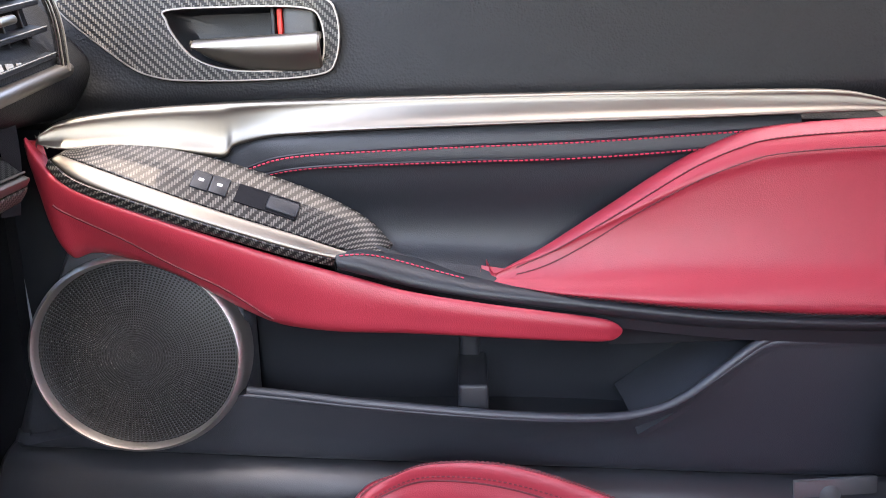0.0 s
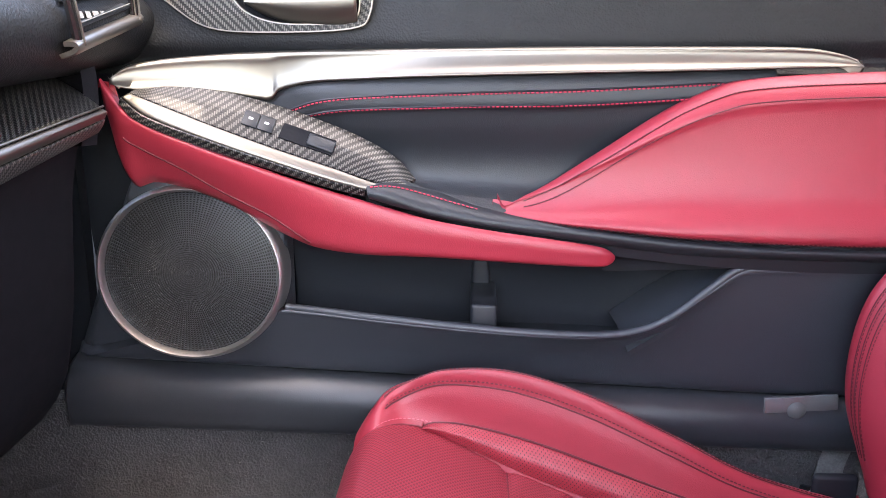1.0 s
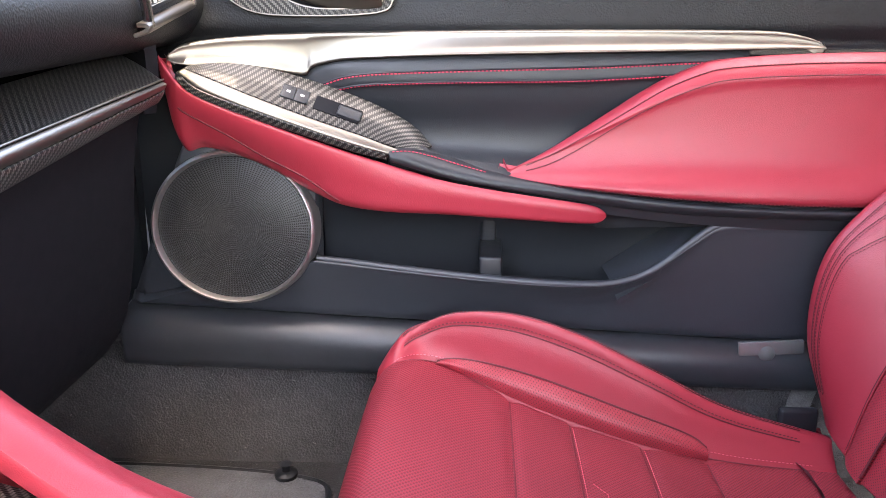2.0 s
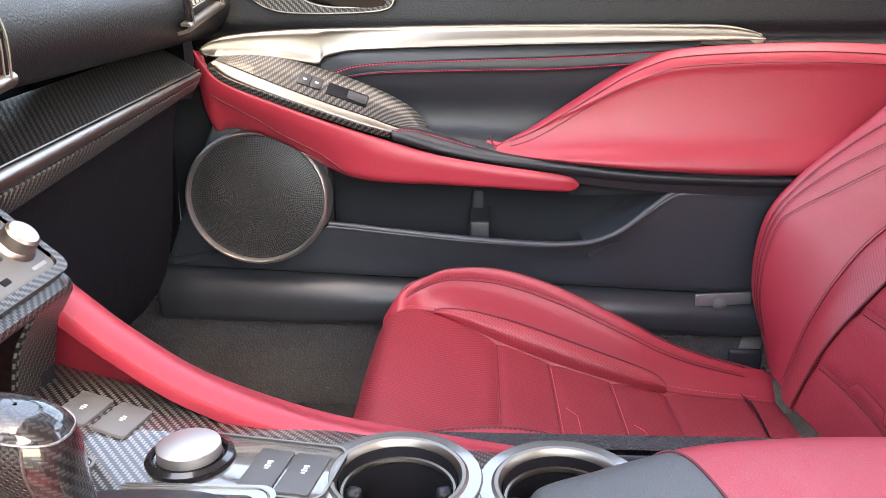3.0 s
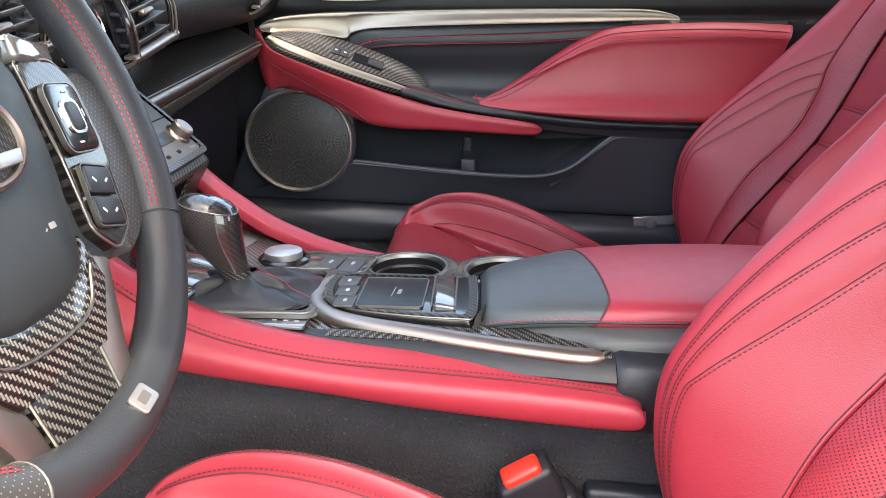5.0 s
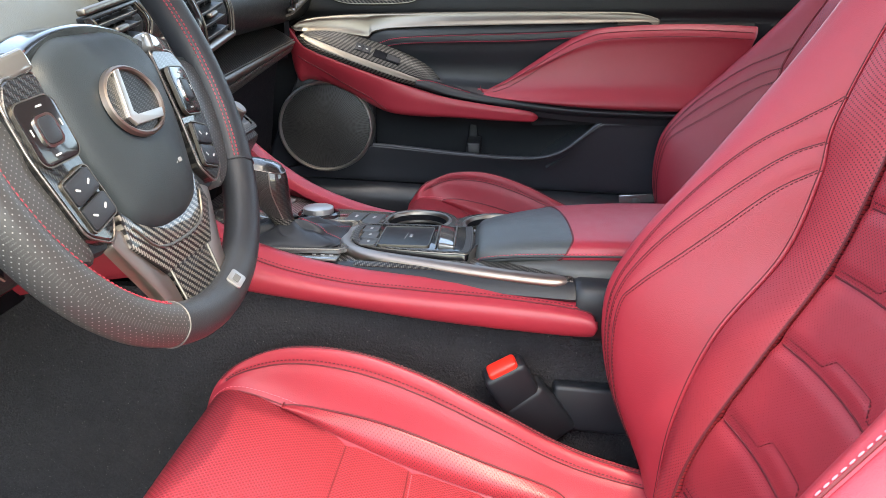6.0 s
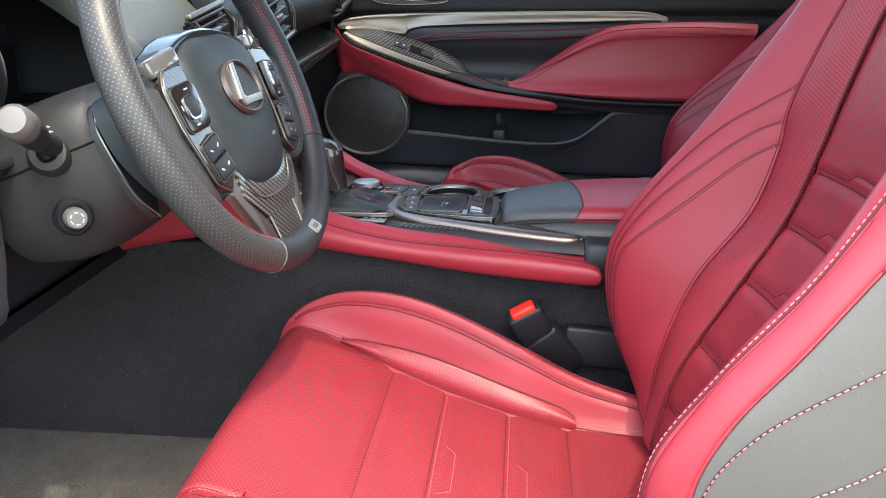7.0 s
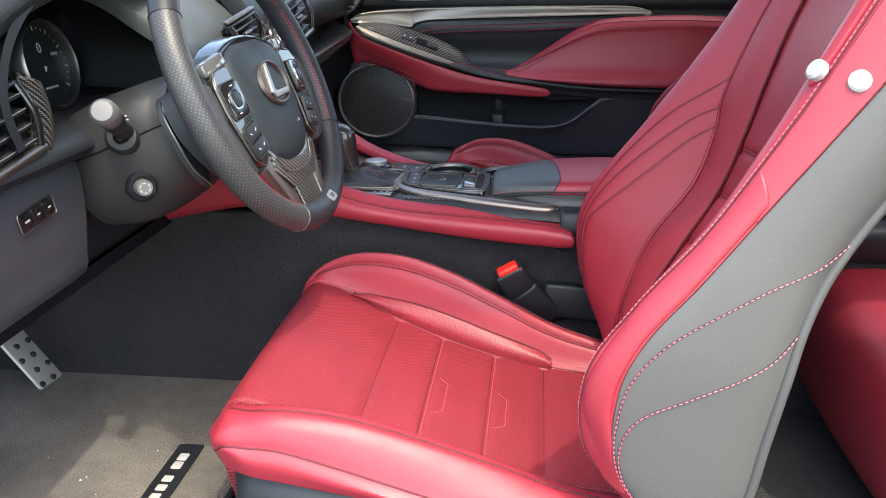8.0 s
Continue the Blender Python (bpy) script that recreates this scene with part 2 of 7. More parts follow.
class Patch:
    """A smooth sheet through a small grid of control points, rows along u, columns along v."""

    def __init__(self, grid, side=1):
        self.grid, self.side = np.asarray(grid, float), side
        self.cuts, self.span = [], (1.0, 1.0)

    def groove(self, lines, depth=0.002, width=0.004):
        """Soft sunken lines where the cover is sewn down; lines of (u, v)."""
        g = self.at(np.linspace(0, 1, 9), np.linspace(0, 1, 9))
        self.span = (np.linalg.norm(np.diff(g, axis=0), axis=2).sum(axis=0).mean(), np.linalg.norm(np.diff(g, axis=1), axis=2).sum(axis=1).mean())
        for line in lines:
            self.cuts.append((kinked(line, 120) * np.array(self.span), depth, width))

    def sink(self, u, v):
        u, v = np.asarray(u, float) * self.span[0], np.asarray(v, float) * self.span[1]
        d = np.zeros(np.broadcast(u, v).shape)
        for line, depth, width in self.cuts:
            q = np.min((u[..., None] - line[:, 0]) ** 2 + (v[..., None] - line[:, 1]) ** 2, axis=-1)
            d = np.minimum(d, -depth * np.exp(-q / width ** 2))
        return d

    def at(self, us, vs):
        rows = through_points(self.grid, us)
        return np.swapaxes(through_points(np.swapaxes(rows, 0, 1), vs), 0, 1)

    def point(self, u, v, lift=0.0):
        e = 1e-3
        u, v = min(max(u, 0), 1), min(max(v, 0), 1)
        us, vs = [max(u - e, 0), u, min(u + e, 1)], [max(v - e, 0), v, min(v + e, 1)]
        g = self.at(us, vs)
        n = np.cross(g[2, 1] - g[0, 1], g[1, 2] - g[1, 0]) * self.side
        if self.cuts:
            lift = lift + float(self.sink(np.array(u), np.array(v)))
        return g[1, 1] + n / (np.linalg.norm(n) + 1e-12) * lift

    def path(self, uv, lift=0.0, n=40, kinks=False):
        return np.array([self.point(u, v, lift) for u, v in (kinked(uv, n) if kinks else curve(uv, n))])


def finish(name, verts, faces, material, parent=None, label="", uvs=None, smooth=True, sharp=40):
    me = bpy.data.meshes.new(name)
    me.from_pydata([tuple(map(float, v)) for v in verts], [], [tuple(map(int, f)) for f in faces])
    me.validate()
    if uvs is not None and len(uvs) == len(me.vertices):
        layer = me.uv_layers.new(name="UVMap")
        idx = np.empty(len(me.loops), int)
        me.loops.foreach_get("vertex_index", idx)
        layer.data.foreach_set("uv", np.asarray(uvs, np.float32)[idx].ravel())
    if smooth:
        me.shade_smooth()
        me.set_sharp_from_angle(angle=radians(sharp))
    me.materials.append(material)
    ob = new(name, me)
    if parent:
        ob.parent = parent
    if label:
        ob["label"] = label
    return ob


def part(name, bm, material, parent, label="", smooth=True):
    """Links a bmesh as one mesh object under a thing or under a part."""
    bmesh.ops.recalc_face_normals(bm, faces=bm.faces)
    me = bpy.data.meshes.new(name)
    bm.to_mesh(me)
    bm.free()
    if smooth:
        me.shade_smooth()
        me.set_sharp_from_angle(angle=radians(40))
    me.materials.append(material)
    ob = new(name, me)
    if parent:
        ob.parent = parent
    if label:
        ob["label"] = label
    return ob


def thing(name, label, category, at=(0, 0, 0), group="", kind=""):
    ob = new(name)
    ob.empty_display_size = 0.05
    ob.location = at
    return tagged(ob, label, category, group, kind)


def slab(name, patch, material, parent, thick=0.01, edge=0.004, nu=40, nv=24, label="", ends="uv"):
    """A padded sheet: rounded borders, real thickness; its pattern is laid out in metres."""
    us, vs = eased(nu), eased(nv)
    p = patch.at(us, vs)
    du, dv = np.gradient(p, axis=0), np.gradient(p, axis=1)
    n = np.cross(du, dv) * patch.side
    n /= np.linalg.norm(n, axis=2, keepdims=True) + 1e-12
    lu = np.concatenate([np.zeros((1, nv)), np.cumsum(np.linalg.norm(np.diff(p, axis=0), axis=2), axis=0)])
    lv = np.concatenate([np.zeros((nu, 1)), np.cumsum(np.linalg.norm(np.diff(p, axis=1), axis=2), axis=1)], axis=1)
    d = np.full((nu, nv), 9.0)
    if "u" in ends:
        d = np.minimum(d, np.minimum(lu, lu[-1] - lu))
    if "v" in ends:
        d = np.minimum(d, np.minimum(lv, lv[:, -1:] - lv))
    if edge > 0:
        k = np.clip(1 - d / edge, 0, 1)
        p = p - n * (edge * (1 - np.sqrt(1 - k ** 2)))[..., None]
    if patch.cuts:
        p = p + n * patch.sink(us[:, None], vs[None, :])[..., None]
    verts = p.reshape(-1, 3).tolist()
    mu, mv = lu.mean(axis=1), lv.mean(axis=0)
    uvs = [(mu[i], mv[j]) for i in range(nu) for j in range(nv)]
    flip = patch.side < 0
    faces = []
    for i in range(nu - 1):
        for j in range(nv - 1):
            f = (i * nv + j, (i + 1) * nv + j, (i + 1) * nv + j + 1, i * nv + j + 1)
            faces.append(f[::-1] if flip else f)
    if thick:
        ring = [(i, 0) for i in range(nu)] + [(nu - 1, j) for j in range(1, nv)] + [(i, nv - 1) for i in range(nu - 2, -1, -1)] + [(0, j) for j in range(nv - 2, 0, -1)]
        base = len(verts)
        for i, j in ring:
            verts.append(p[i, j] - n[i, j] * thick)
            uvs.append((mu[i], mv[j]))
        m = len(ring)
        for k in range(m):
            a, b = ring[k], ring[(k + 1) % m]
            f = (a[0] * nv + a[1], base + k, base + (k + 1) % m, b[0] * nv + b[1])
            faces.append(f if not flip else f[::-1])
    return finish(name, verts, faces, material, parent, label, uvs)


def tube_mesh(points, radii, sides=8, closed=False, squash=None):
    """Vertices, faces and unrolled metres of a round bar along points. squash: (width, height) factors."""
    pts = np.asarray(points, float)
    n = len(pts)
    radii = np.broadcast_to(np.asarray(radii, float), (n,))
    if closed:
        tan = np.roll(pts, -1, 0) - np.roll(pts, 1, 0)
    else:
        tan = np.gradient(pts, axis=0)
    tan /= np.linalg.norm(tan, axis=1, keepdims=True) + 1e-12
    ref = np.array((0, 0, 1.0)) if abs(tan[:, 2]).max() < 0.95 else np.array((0, 1.0, 0)) if abs(tan[:, 1]).max() < 0.95 else np.array((1.0, 0, 0))
    a = np.cross(tan, ref)
    a /= np.linalg.norm(a, axis=1, keepdims=True) + 1e-12
    b = np.cross(a, tan)
    w, h = squash or (1, 1)
    verts, faces, uvs = [], [], []
    length = np.concatenate([[0], np.cumsum(np.linalg.norm(np.diff(pts, axis=0), axis=1))])
    for i in range(n):
        for k in range(sides):
            t = 2 * math.pi * k / sides
            verts.append(pts[i] + radii[i] * (w * math.cos(t) * a[i] + h * math.sin(t) * b[i]))
            uvs.append((length[i], k / sides * 2 * math.pi * radii[i]))
    for i in range(n if closed else n - 1):
        for k in range(sides):
            faces.append((i * sides + k, i * sides + (k + 1) % sides, (i + 1) % n * sides + (k + 1) % sides, (i + 1) % n * sides + k))
    if not closed:
        faces += [tuple(range(sides))[::-1], tuple(range((n - 1) * sides, n * sides))]
    return verts, faces, uvs


def bar(name, points, radii, material, parent, sides=8, closed=False, squash=None, label=""):
    v, f, uv = tube_mesh(points, radii, sides, closed, squash)
    return finish(name, v, f, material, parent, label, uv)


def stitch_run(name, points, material, parent, step=0.005, size=0.0007, label=""):
    """A row of single thread stitches along points."""
    pts = np.asarray(points, float)
    s = np.concatenate([[0], np.cumsum(np.linalg.norm(np.diff(pts, axis=0), axis=1))])
    verts, faces = [], []
    for a in np.arange(0, s[-1] - step * 0.7, step):
        seg = np.array([[np.interp(x, s, pts[:, k]) for k in range(3)] for x in (a, a + step * 0.33, a + step * 0.66)])
        v, f, _ = tube_mesh(seg, [size * 0.6, size, size * 0.6], 4)
        faces += [tuple(i + len(verts) for i in q) for q in f]
        verts += v
    return finish(name, verts, faces, material, parent, label)


def solid(name, size, material, parent, m=None, bevel=0.003, segments=2, label="", shape=None):
    """A rounded block, optionally reshaped vertex by vertex."""
    bm = bmesh.new()
    bmesh.ops.create_cube(bm, size=1.0)
    for v in bm.verts:
        v.co = Vector((v.co.x * size[0], v.co.y * size[1], v.co.z * size[2]))
        if shape:
            v.co = shape(v.co)
    if bevel:
        bmesh.ops.bevel(bm, geom=bm.edges[:], offset=bevel, segments=segments, affect="EDGES", profile=0.5)
    if m is not None:
        bmesh.ops.transform(bm, matrix=m, verts=bm.verts)
    return part(name, bm, material, parent, label)


def turned(name, profile, material, parent, m=None, sides=40, label="", squash=1.0):
    """A turned solid: (radius, height) pairs spun round its own z."""
    verts, faces, uvs = [], [], []
    n = len(profile)
    for k in range(sides):
        a = 2 * math.pi * k / sides
        for r, z in profile:
            v = Vector((r * math.cos(a), r * math.sin(a) * squash, z))
            verts.append(m @ v if m is not None else v)
            uvs.append((r * math.cos(a), r * math.sin(a)))
    for k in range(sides):
        for j in range(n - 1):
            faces.append((k * n + j, (k + 1) % sides * n + j, (k + 1) % sides * n + j + 1, k * n + j + 1))
    bm = bmesh.new()
    me = bpy.data.meshes.new("turning")
    me.from_pydata([tuple(v) for v in verts], [], faces)
    layer = me.uv_layers.new(name="UVMap")
    for lp in me.loops:
        layer.data[lp.index].uv = uvs[lp.vertex_index]
    bm.from_mesh(me)
    bpy.data.meshes.remove(me)
    bmesh.ops.remove_doubles(bm, verts=bm.verts, dist=1e-6)
    return part(name, bm, material, parent, label)


def plate(name, outline, material, parent, m, thick=0.003, bevel=0.001, label=""):
    """A flat plate of any outline in its own x and y, with thickness down its z."""
    bm = bmesh.new()
    f = bm.faces.new([bm.verts.new((x, y, 0)) for x, y in outline])
    r = bmesh.ops.extrude_face_region(bm, geom=[f])
    top = [v for v in r["geom"] if isinstance(v, bmesh.types.BMVert)]
    bmesh.ops.translate(bm, verts=top, vec=(0, 0, thick))
    if bevel:
        edges = [e for e in bm.edges if all(v in top for v in e.verts)]
        bmesh.ops.bevel(bm, geom=edges, offset=bevel, segments=2, affect="EDGES", profile=0.5)
    bmesh.ops.transform(bm, matrix=m, verts=bm.verts)
    uvl = bm.loops.layers.uv.new("UVMap")
    inv = m.inverted()
    for fa in bm.faces:
        for lp in fa.loops:
            q = inv @ lp.vert.co
            lp[uvl].uv = (q.x, q.y)
    return part(name, bm, material, parent, label)


def frame_plate(name, outer, inner, material, parent, m, thick=0.004, label=""):
    """A flat ring between two outlines with the same number of points."""
    n = len(outer)
    verts, uvs = [], []
    for ring, z in ((outer, 0), (outer, thick), (inner, thick), (inner, 0)):
        for x, y in ring:
            verts.append(m @ Vector((x, y, z)))
            uvs.append((x, y))
    faces = [(r * n + k, r * n + (k + 1) % n, (r + 1) % 4 * n + (k + 1) % n, (r + 1) % 4 * n + k) for r in range(4) for k in range(n)]
    return finish(name, verts, faces, material, parent, label, uvs)


def rounded(w, h, r, n=5):
    """The outline of a rounded rectangle round the origin."""
    out = []
    for cx, cy, a in ((w / 2 - r, h / 2 - r, 0), (-w / 2 + r, h / 2 - r, 90), (-w / 2 + r, -h / 2 + r, 180), (w / 2 - r, -h / 2 + r, 270)):
        out += [(cx + r * math.cos(radians(a + 90 * k / n)), cy + r * math.sin(radians(a + 90 * k / n))) for k in range(n + 1)]
    return out


def oval(rx, ry, n=40):
    return [(rx * math.cos(2 * math.pi * k / n), ry * math.sin(2 * math.pi * k / n)) for k in range(n)]


def closed_outline(ctrl, n=64):
    c = np.asarray(ctrl, float)
    loop = np.concatenate([c[-1:], c, c[:2]])
    k = np.linspace(0, len(c), n, endpoint=False)
    i = np.floor(k).astype(int)
    f = (k - i)[:, None]
    a, b, d, e = loop[i], loop[i + 1], loop[i + 2], loop[np.minimum(i + 3, len(loop) - 1)]
    return 0.5 * (2 * b + (d - a) * f + (2 * a - 5 * b + 4 * d - e) * f ** 2 + (3 * b - a - 3 * d + e) * f ** 3)


def axes(origin, x, z):
    """A pose from an origin, a direction for its x and one for its z."""
    z = Vector(z).normalized()
    x = (Vector(x) - z * Vector(x).dot(z)).normalized()
    y = z.cross(x)
    m = Matrix((x, y, z)).transposed().to_4x4()
    m.translation = origin
    return m


# ---- ground and car shell ----
def sheet(name, x0, x1, y0, y1, z, material, n=2, wave=0.0):
    bm = bmesh.new()
    bmesh.ops.create_grid(bm, x_segments=n, y_segments=n, size=0.5)
    for v in bm.verts:
        v.co = Vector(((x0 + x1) / 2 + v.co.x * (x1 - x0), (y0 + y1) / 2 + v.co.y * (y1 - y0), z))
        v.co.z += wave * noise.noise(v.co * 7)
    return part(name, bm, material, None)


def box_wall(name, x0, x1, y0, y1, z0, z1, material, label, bevel=0.01):
    ob = solid(name, (x1 - x0, y1 - y0, z1 - z0), material, None, Matrix.Translation(((x0 + x1) / 2, (y0 + y1) / 2, (z0 + z1) / 2)), bevel)
    return tagged(ob, label, "car body", kind="structure")


tagged(sheet("ground", -400, 400, -400, 400, 0.13, asphalt), "unseen ground outside the car, its grey set for bounce light", "ground", kind="structure")

FLOOR = 0.42
floor = sheet("floor", -1.1, 1.4, -0.66, 0.90, FLOOR, carpet, 60, 0.004)
tagged(floor, "dark grey pile carpet on the car floor", "carpet", kind="structure")
box_wall("wall_under", -1.15, 1.45, -0.72, 0.97, 0.22, 0.40, black_plastic, "dark underbody below the carpet")
box_wall("wall_front", -1.16, -1.10, -0.75, 0.97, 0.24, 1.02, black_plastic, "dark bulkhead ahead of the footwells")
box_wall("wall_rear", 1.40, 1.46, -0.75, 0.97, 0.24, 1.12, black_plastic, "dark bulkhead behind the rear seat")
box_wall("wall_right", -1.15, 1.45, 0.95, 1.0, 0.24, 0.97, body_paint, "painted outer skin of the passenger side")
# Unseen ceiling; its front edge is set by where the sun may fall.
roof = Patch([[(x, y, 1.51 - 0.06 * abs((y - 0.04) / 0.6) ** 2.5 - (0.0 if x < 0.7 else 0.1 * ((x - 0.7) / 0.5) ** 2)) for y in np.linspace(-0.56, 0.64, 6)] for x in (-0.18, 0.2, 0.7, 1.0, 1.2)], 1)
tagged(slab("ceiling", roof, headliner, None, 0.035, 0.01, 24, 16), "unseen ceiling, made pale to bounce light and edged to cut the sun", "headliner", kind="structure")
# Unseen pillars and rails, added to close the shell and shape the sunlight.
for side, y0, y1 in ((-1, -0.57, -0.76), (1, 0.65, 0.95)):
    for nm, a, b, r in (("trim_windscreen_pillar", (-0.17, y0, 1.465), (-1.00, y1, 1.08), 0.03), ("trim_centre_pillar", (0.74, y0, 1.455), (0.80, y1, 1.05), 0.05)):
        ob = bar(nm, curve([a, ((a[0] + b[0]) / 2, (a[1] + b[1]) / 2 + side * 0.02, (a[2] + b[2]) / 2 + 0.02), b], 12), r, black_plastic, None, 10)
        tagged(ob, "unseen dark roof pillar, added to close the shell and cut the sun", "pillar", kind="structure")
    ob = bar("trim_roof_rail", curve([(-0.19, y0, 1.465), (0.3, y0, 1.47), (0.9, y0, 1.43), (1.38, y1, 1.12)], 24), 0.03, headliner, None, 10)
    tagged(ob, "unseen roof rail above the door opening, made pale to bounce light", "roof rail", kind="structure")
    box_wall("wall_quarter", 0.60 if side < 0 else 0.78, 1.42, min(y1, y1 - side * 0.05), max(y1, y1 - side * 0.05), 0.40, 1.08, black_plastic, "dark rear quarter panel")

# driver's sill
sill_drv = Patch([[(x, -0.63, 0.43), (x, -0.655, 0.49), (x, -0.72, 0.50), (x, -0.76, 0.44), (x, -0.77, 0.28)] for x in (-0.95, -0.3, 0.3, 0.8)], -1)
tagged(slab("trim_sill_driver", sill_drv, black_plastic, None, 0.02, 0.004, 20, 16), "black plastic door sill trim", "sill trim", kind="structure")
# passenger's sill: a rounded black roll above the carpeted side
sill_pas = Patch([[(x, 0.772, 0.575 - 0.02 * x), (x, 0.768, 0.612 - 0.03 * x), (x, 0.785, 0.640 - 0.035 * x), (x, 0.82, 0.650 - 0.035 * x), (x, 0.87, 0.648 - 0.035 * x)] for x in (-0.475, -0.4, -0.1, 0.3, 0.75)], 1)
tagged(slab("trim_sill_passenger", sill_pas, sill_gloss, None, 0.02, 0.004, 30, 16), "glossy black grained door sill trim", "sill trim", kind="structure")
kick = Patch([[(x, 0.795, 0.60 - 0.02 * x), (x, 0.805, 0.52), (x, 0.80, FLOOR)] for x in (-0.9, -0.3, 0.75)], -1)
tagged(slab("trim_side_carpet", kick, lit_side_carpet, None, 0.02, 0.0, 20, 8), "carpet lining the sill side, lightened to stand in for footwell light", "carpet", kind="structure")
kick_panel = Patch([[(x, 0.815 + 0.02 * k, z) for k, z in ((0, 0.60), (1, 0.75), (1.2, 0.90), (1, 1.02))] for x in (-1.1, -0.8, -0.6, -0.45)], -1)
tagged(slab("trim_kick_panel", kick_panel, black_plastic, None, 0.02, 0.0, 12, 10), "black kick panel at the footwell's side", "kick panel", kind="structure")
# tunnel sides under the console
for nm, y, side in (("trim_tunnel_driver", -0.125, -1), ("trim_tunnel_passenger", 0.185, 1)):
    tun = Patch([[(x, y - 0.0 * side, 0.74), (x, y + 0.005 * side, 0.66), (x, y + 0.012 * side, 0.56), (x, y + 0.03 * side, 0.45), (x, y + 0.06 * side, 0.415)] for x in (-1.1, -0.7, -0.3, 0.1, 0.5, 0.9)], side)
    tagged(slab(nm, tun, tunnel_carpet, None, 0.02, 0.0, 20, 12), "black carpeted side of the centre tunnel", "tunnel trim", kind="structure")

bracket = solid("trim_tunnel_bracket", (0.105, 0.022, 0.060), black_plastic, None, pose(0.205, -0.142, 0.604, 0, 4, 0), 0.006, 3)
tagged(bracket, "black plastic bracket cover on the tunnel side", "tunnel trim", kind="structure")

# ---- passenger door ----
door = thing("car_door", "closed car door in red and black leather with carbon trim", "car door", (0.05, 0.85, 0.62))


def keep_world(top):
    """Parts are modelled in place: let their thing's own position not shift them."""
    bpy.context.view_layer.update()
    inv = Matrix.Translation(top.location).inverted()
    for o in top.children:
        o.matrix_parent_inverse = inv


def band(top, bottom, profile, side=1, full=0.03):
    """A sheet between an upper and a lower curve; profile: (share of the way down, metres it stands out into the cabin, where the band is full wide)."""
    a, b = curve(top, 18), curve(bottom, 18)
    return Patch([[p * (1 - v) + q * v - np.array((0, d * min(1, np.linalg.norm(p - q) / full), 0)) for v, d in profile] for p, q in zip(a, b)], side)


# upper panel, with the handle's opening cut through
HANDLE = closed_outline([(-0.345, 1.118), (-0.30, 1.124), (-0.20, 1.126), (-0.112, 1.121), (-0.092, 1.105), (-0.094, 1.066), (-0.115, 1.052), (-0.20, 1.0485), (-0.262, 1.053), (-0.300, 1.075)], 60)
OPENING = closed_outline([(-0.245, 1.111), (-0.20, 1.113), (-0.125, 1.112), (-0.106, 1.100), (-0.106, 1.066), (-0.125, 1.058), (-0.185, 1.057), (-0.222, 1.068), (-0.240, 1.088), (-0.246, 1.102)], 60)
UP = 0.772


def upper_y(z):
    return UP + 0.10 * (z - 1.02) + 0.012 * math.exp(-((z - 1.018) / 0.012) ** 2)


def inside(pt, ring):
    hit = False
    for (x1, y1), (x2, y2) in zip(ring, np.roll(ring, -1, 0)):
        if (y1 > pt[1]) != (y2 > pt[1]) and pt[0] < (x2 - x1) * (pt[1] - y1) / (y2 - y1) + x1:
            hit = not hit
    return hit


verts, faces = [], []
XS, ZS = np.linspace(-0.50, 0.72, 123), np.concatenate([np.linspace(1.005, 1.16, 32), np.linspace(1.165, 1.18, 3)])
for x in XS:
    for z in ZS:
        verts.append((x, upper_y(z) - 0.012 * math.sin(math.pi * min(max((x + 0.5) / 1.22, 0), 1)) + 0.012, z))
mid_ring = HANDLE * 0.5 + OPENING * 0.5
for i in range(len(XS) - 1):
    for j in range(len(ZS) - 1):
        c = ((XS[i] + XS[i + 1]) / 2, (ZS[j] + ZS[j + 1]) / 2)
        if not inside(c, mid_ring):
            k = i * len(ZS) + j
            faces.append((k, k + len(ZS), k + len(ZS) + 1, k + 1))
upper_panel = finish("upper_panel", verts, faces, grained_pad, door, "black grained soft upper panel")
ledge = Patch([[(x, 0.790, 1.18), (x, 0.81, 1.192), (x, 0.93, 1.19)] for x in (-0.5, 0.1, 0.72)], 1)
slab("window_ledge", ledge, black_plastic, door, 0.01, 0.003, 8, 8)

# handle surround of carbon with a chrome rim
to_xz = axes((0, UP + 0.004, 0), (1, 0, 0), (0, -1, 0))
frame_plate("handle_surround", HANDLE, OPENING, carbon, door, to_xz, 0.007, "carbon fibre surround of the door handle")
bar("surround_rim", [to_xz @ Vector((x, z, 0.006)) for x, z in HANDLE], 0.0012, bronze_satin, door, 6, True)
bar("opening_rim", [to_xz @ Vector((x, z, 0.006)) for x, z in OPENING], 0.0013, bronze_satin, door, 6, True)
cup_v, cup_f = [], []
mid = OPENING.mean(axis=0)
RINGS = ((1.0, 0.0), (0.99, 0.012), (0.93, 0.026), (0.80, 0.033), (0.4, 0.035), (0.01, 0.035))
for s, d in RINGS:
    cup_v += [(mid[0] + (x - mid[0]) * s, UP - 0.001 + d, mid[1] + (z - mid[1]) * s) for x, z in OPENING]
for r in range(len(RINGS) - 1):
    cup_f += [(r * 60 + k, r * 60 + (k + 1) % 60, (r + 1) * 60 + (k + 1) % 60, (r + 1) * 60 + k) for k in range(60)]
finish("handle_cup", cup_v, cup_f, black_plastic, door)
lever = Patch([[(x, 0.782 - d, 1.083 + 0.004 * (x + 0.18) / 0.08 + dz) for d, dz in ((0.0, 0.004), (0.020, 0.0035), (0.028, -0.002), (0.026, -0.016 * h), (0.014, -0.029 * h), (0.0, -0.034 * h))] for x, h in ((-0.222, 0.15), (-0.205, 0.5), (-0.17, 0.85), (-0.13, 1.0), (-0.106, 0.95))], -1)
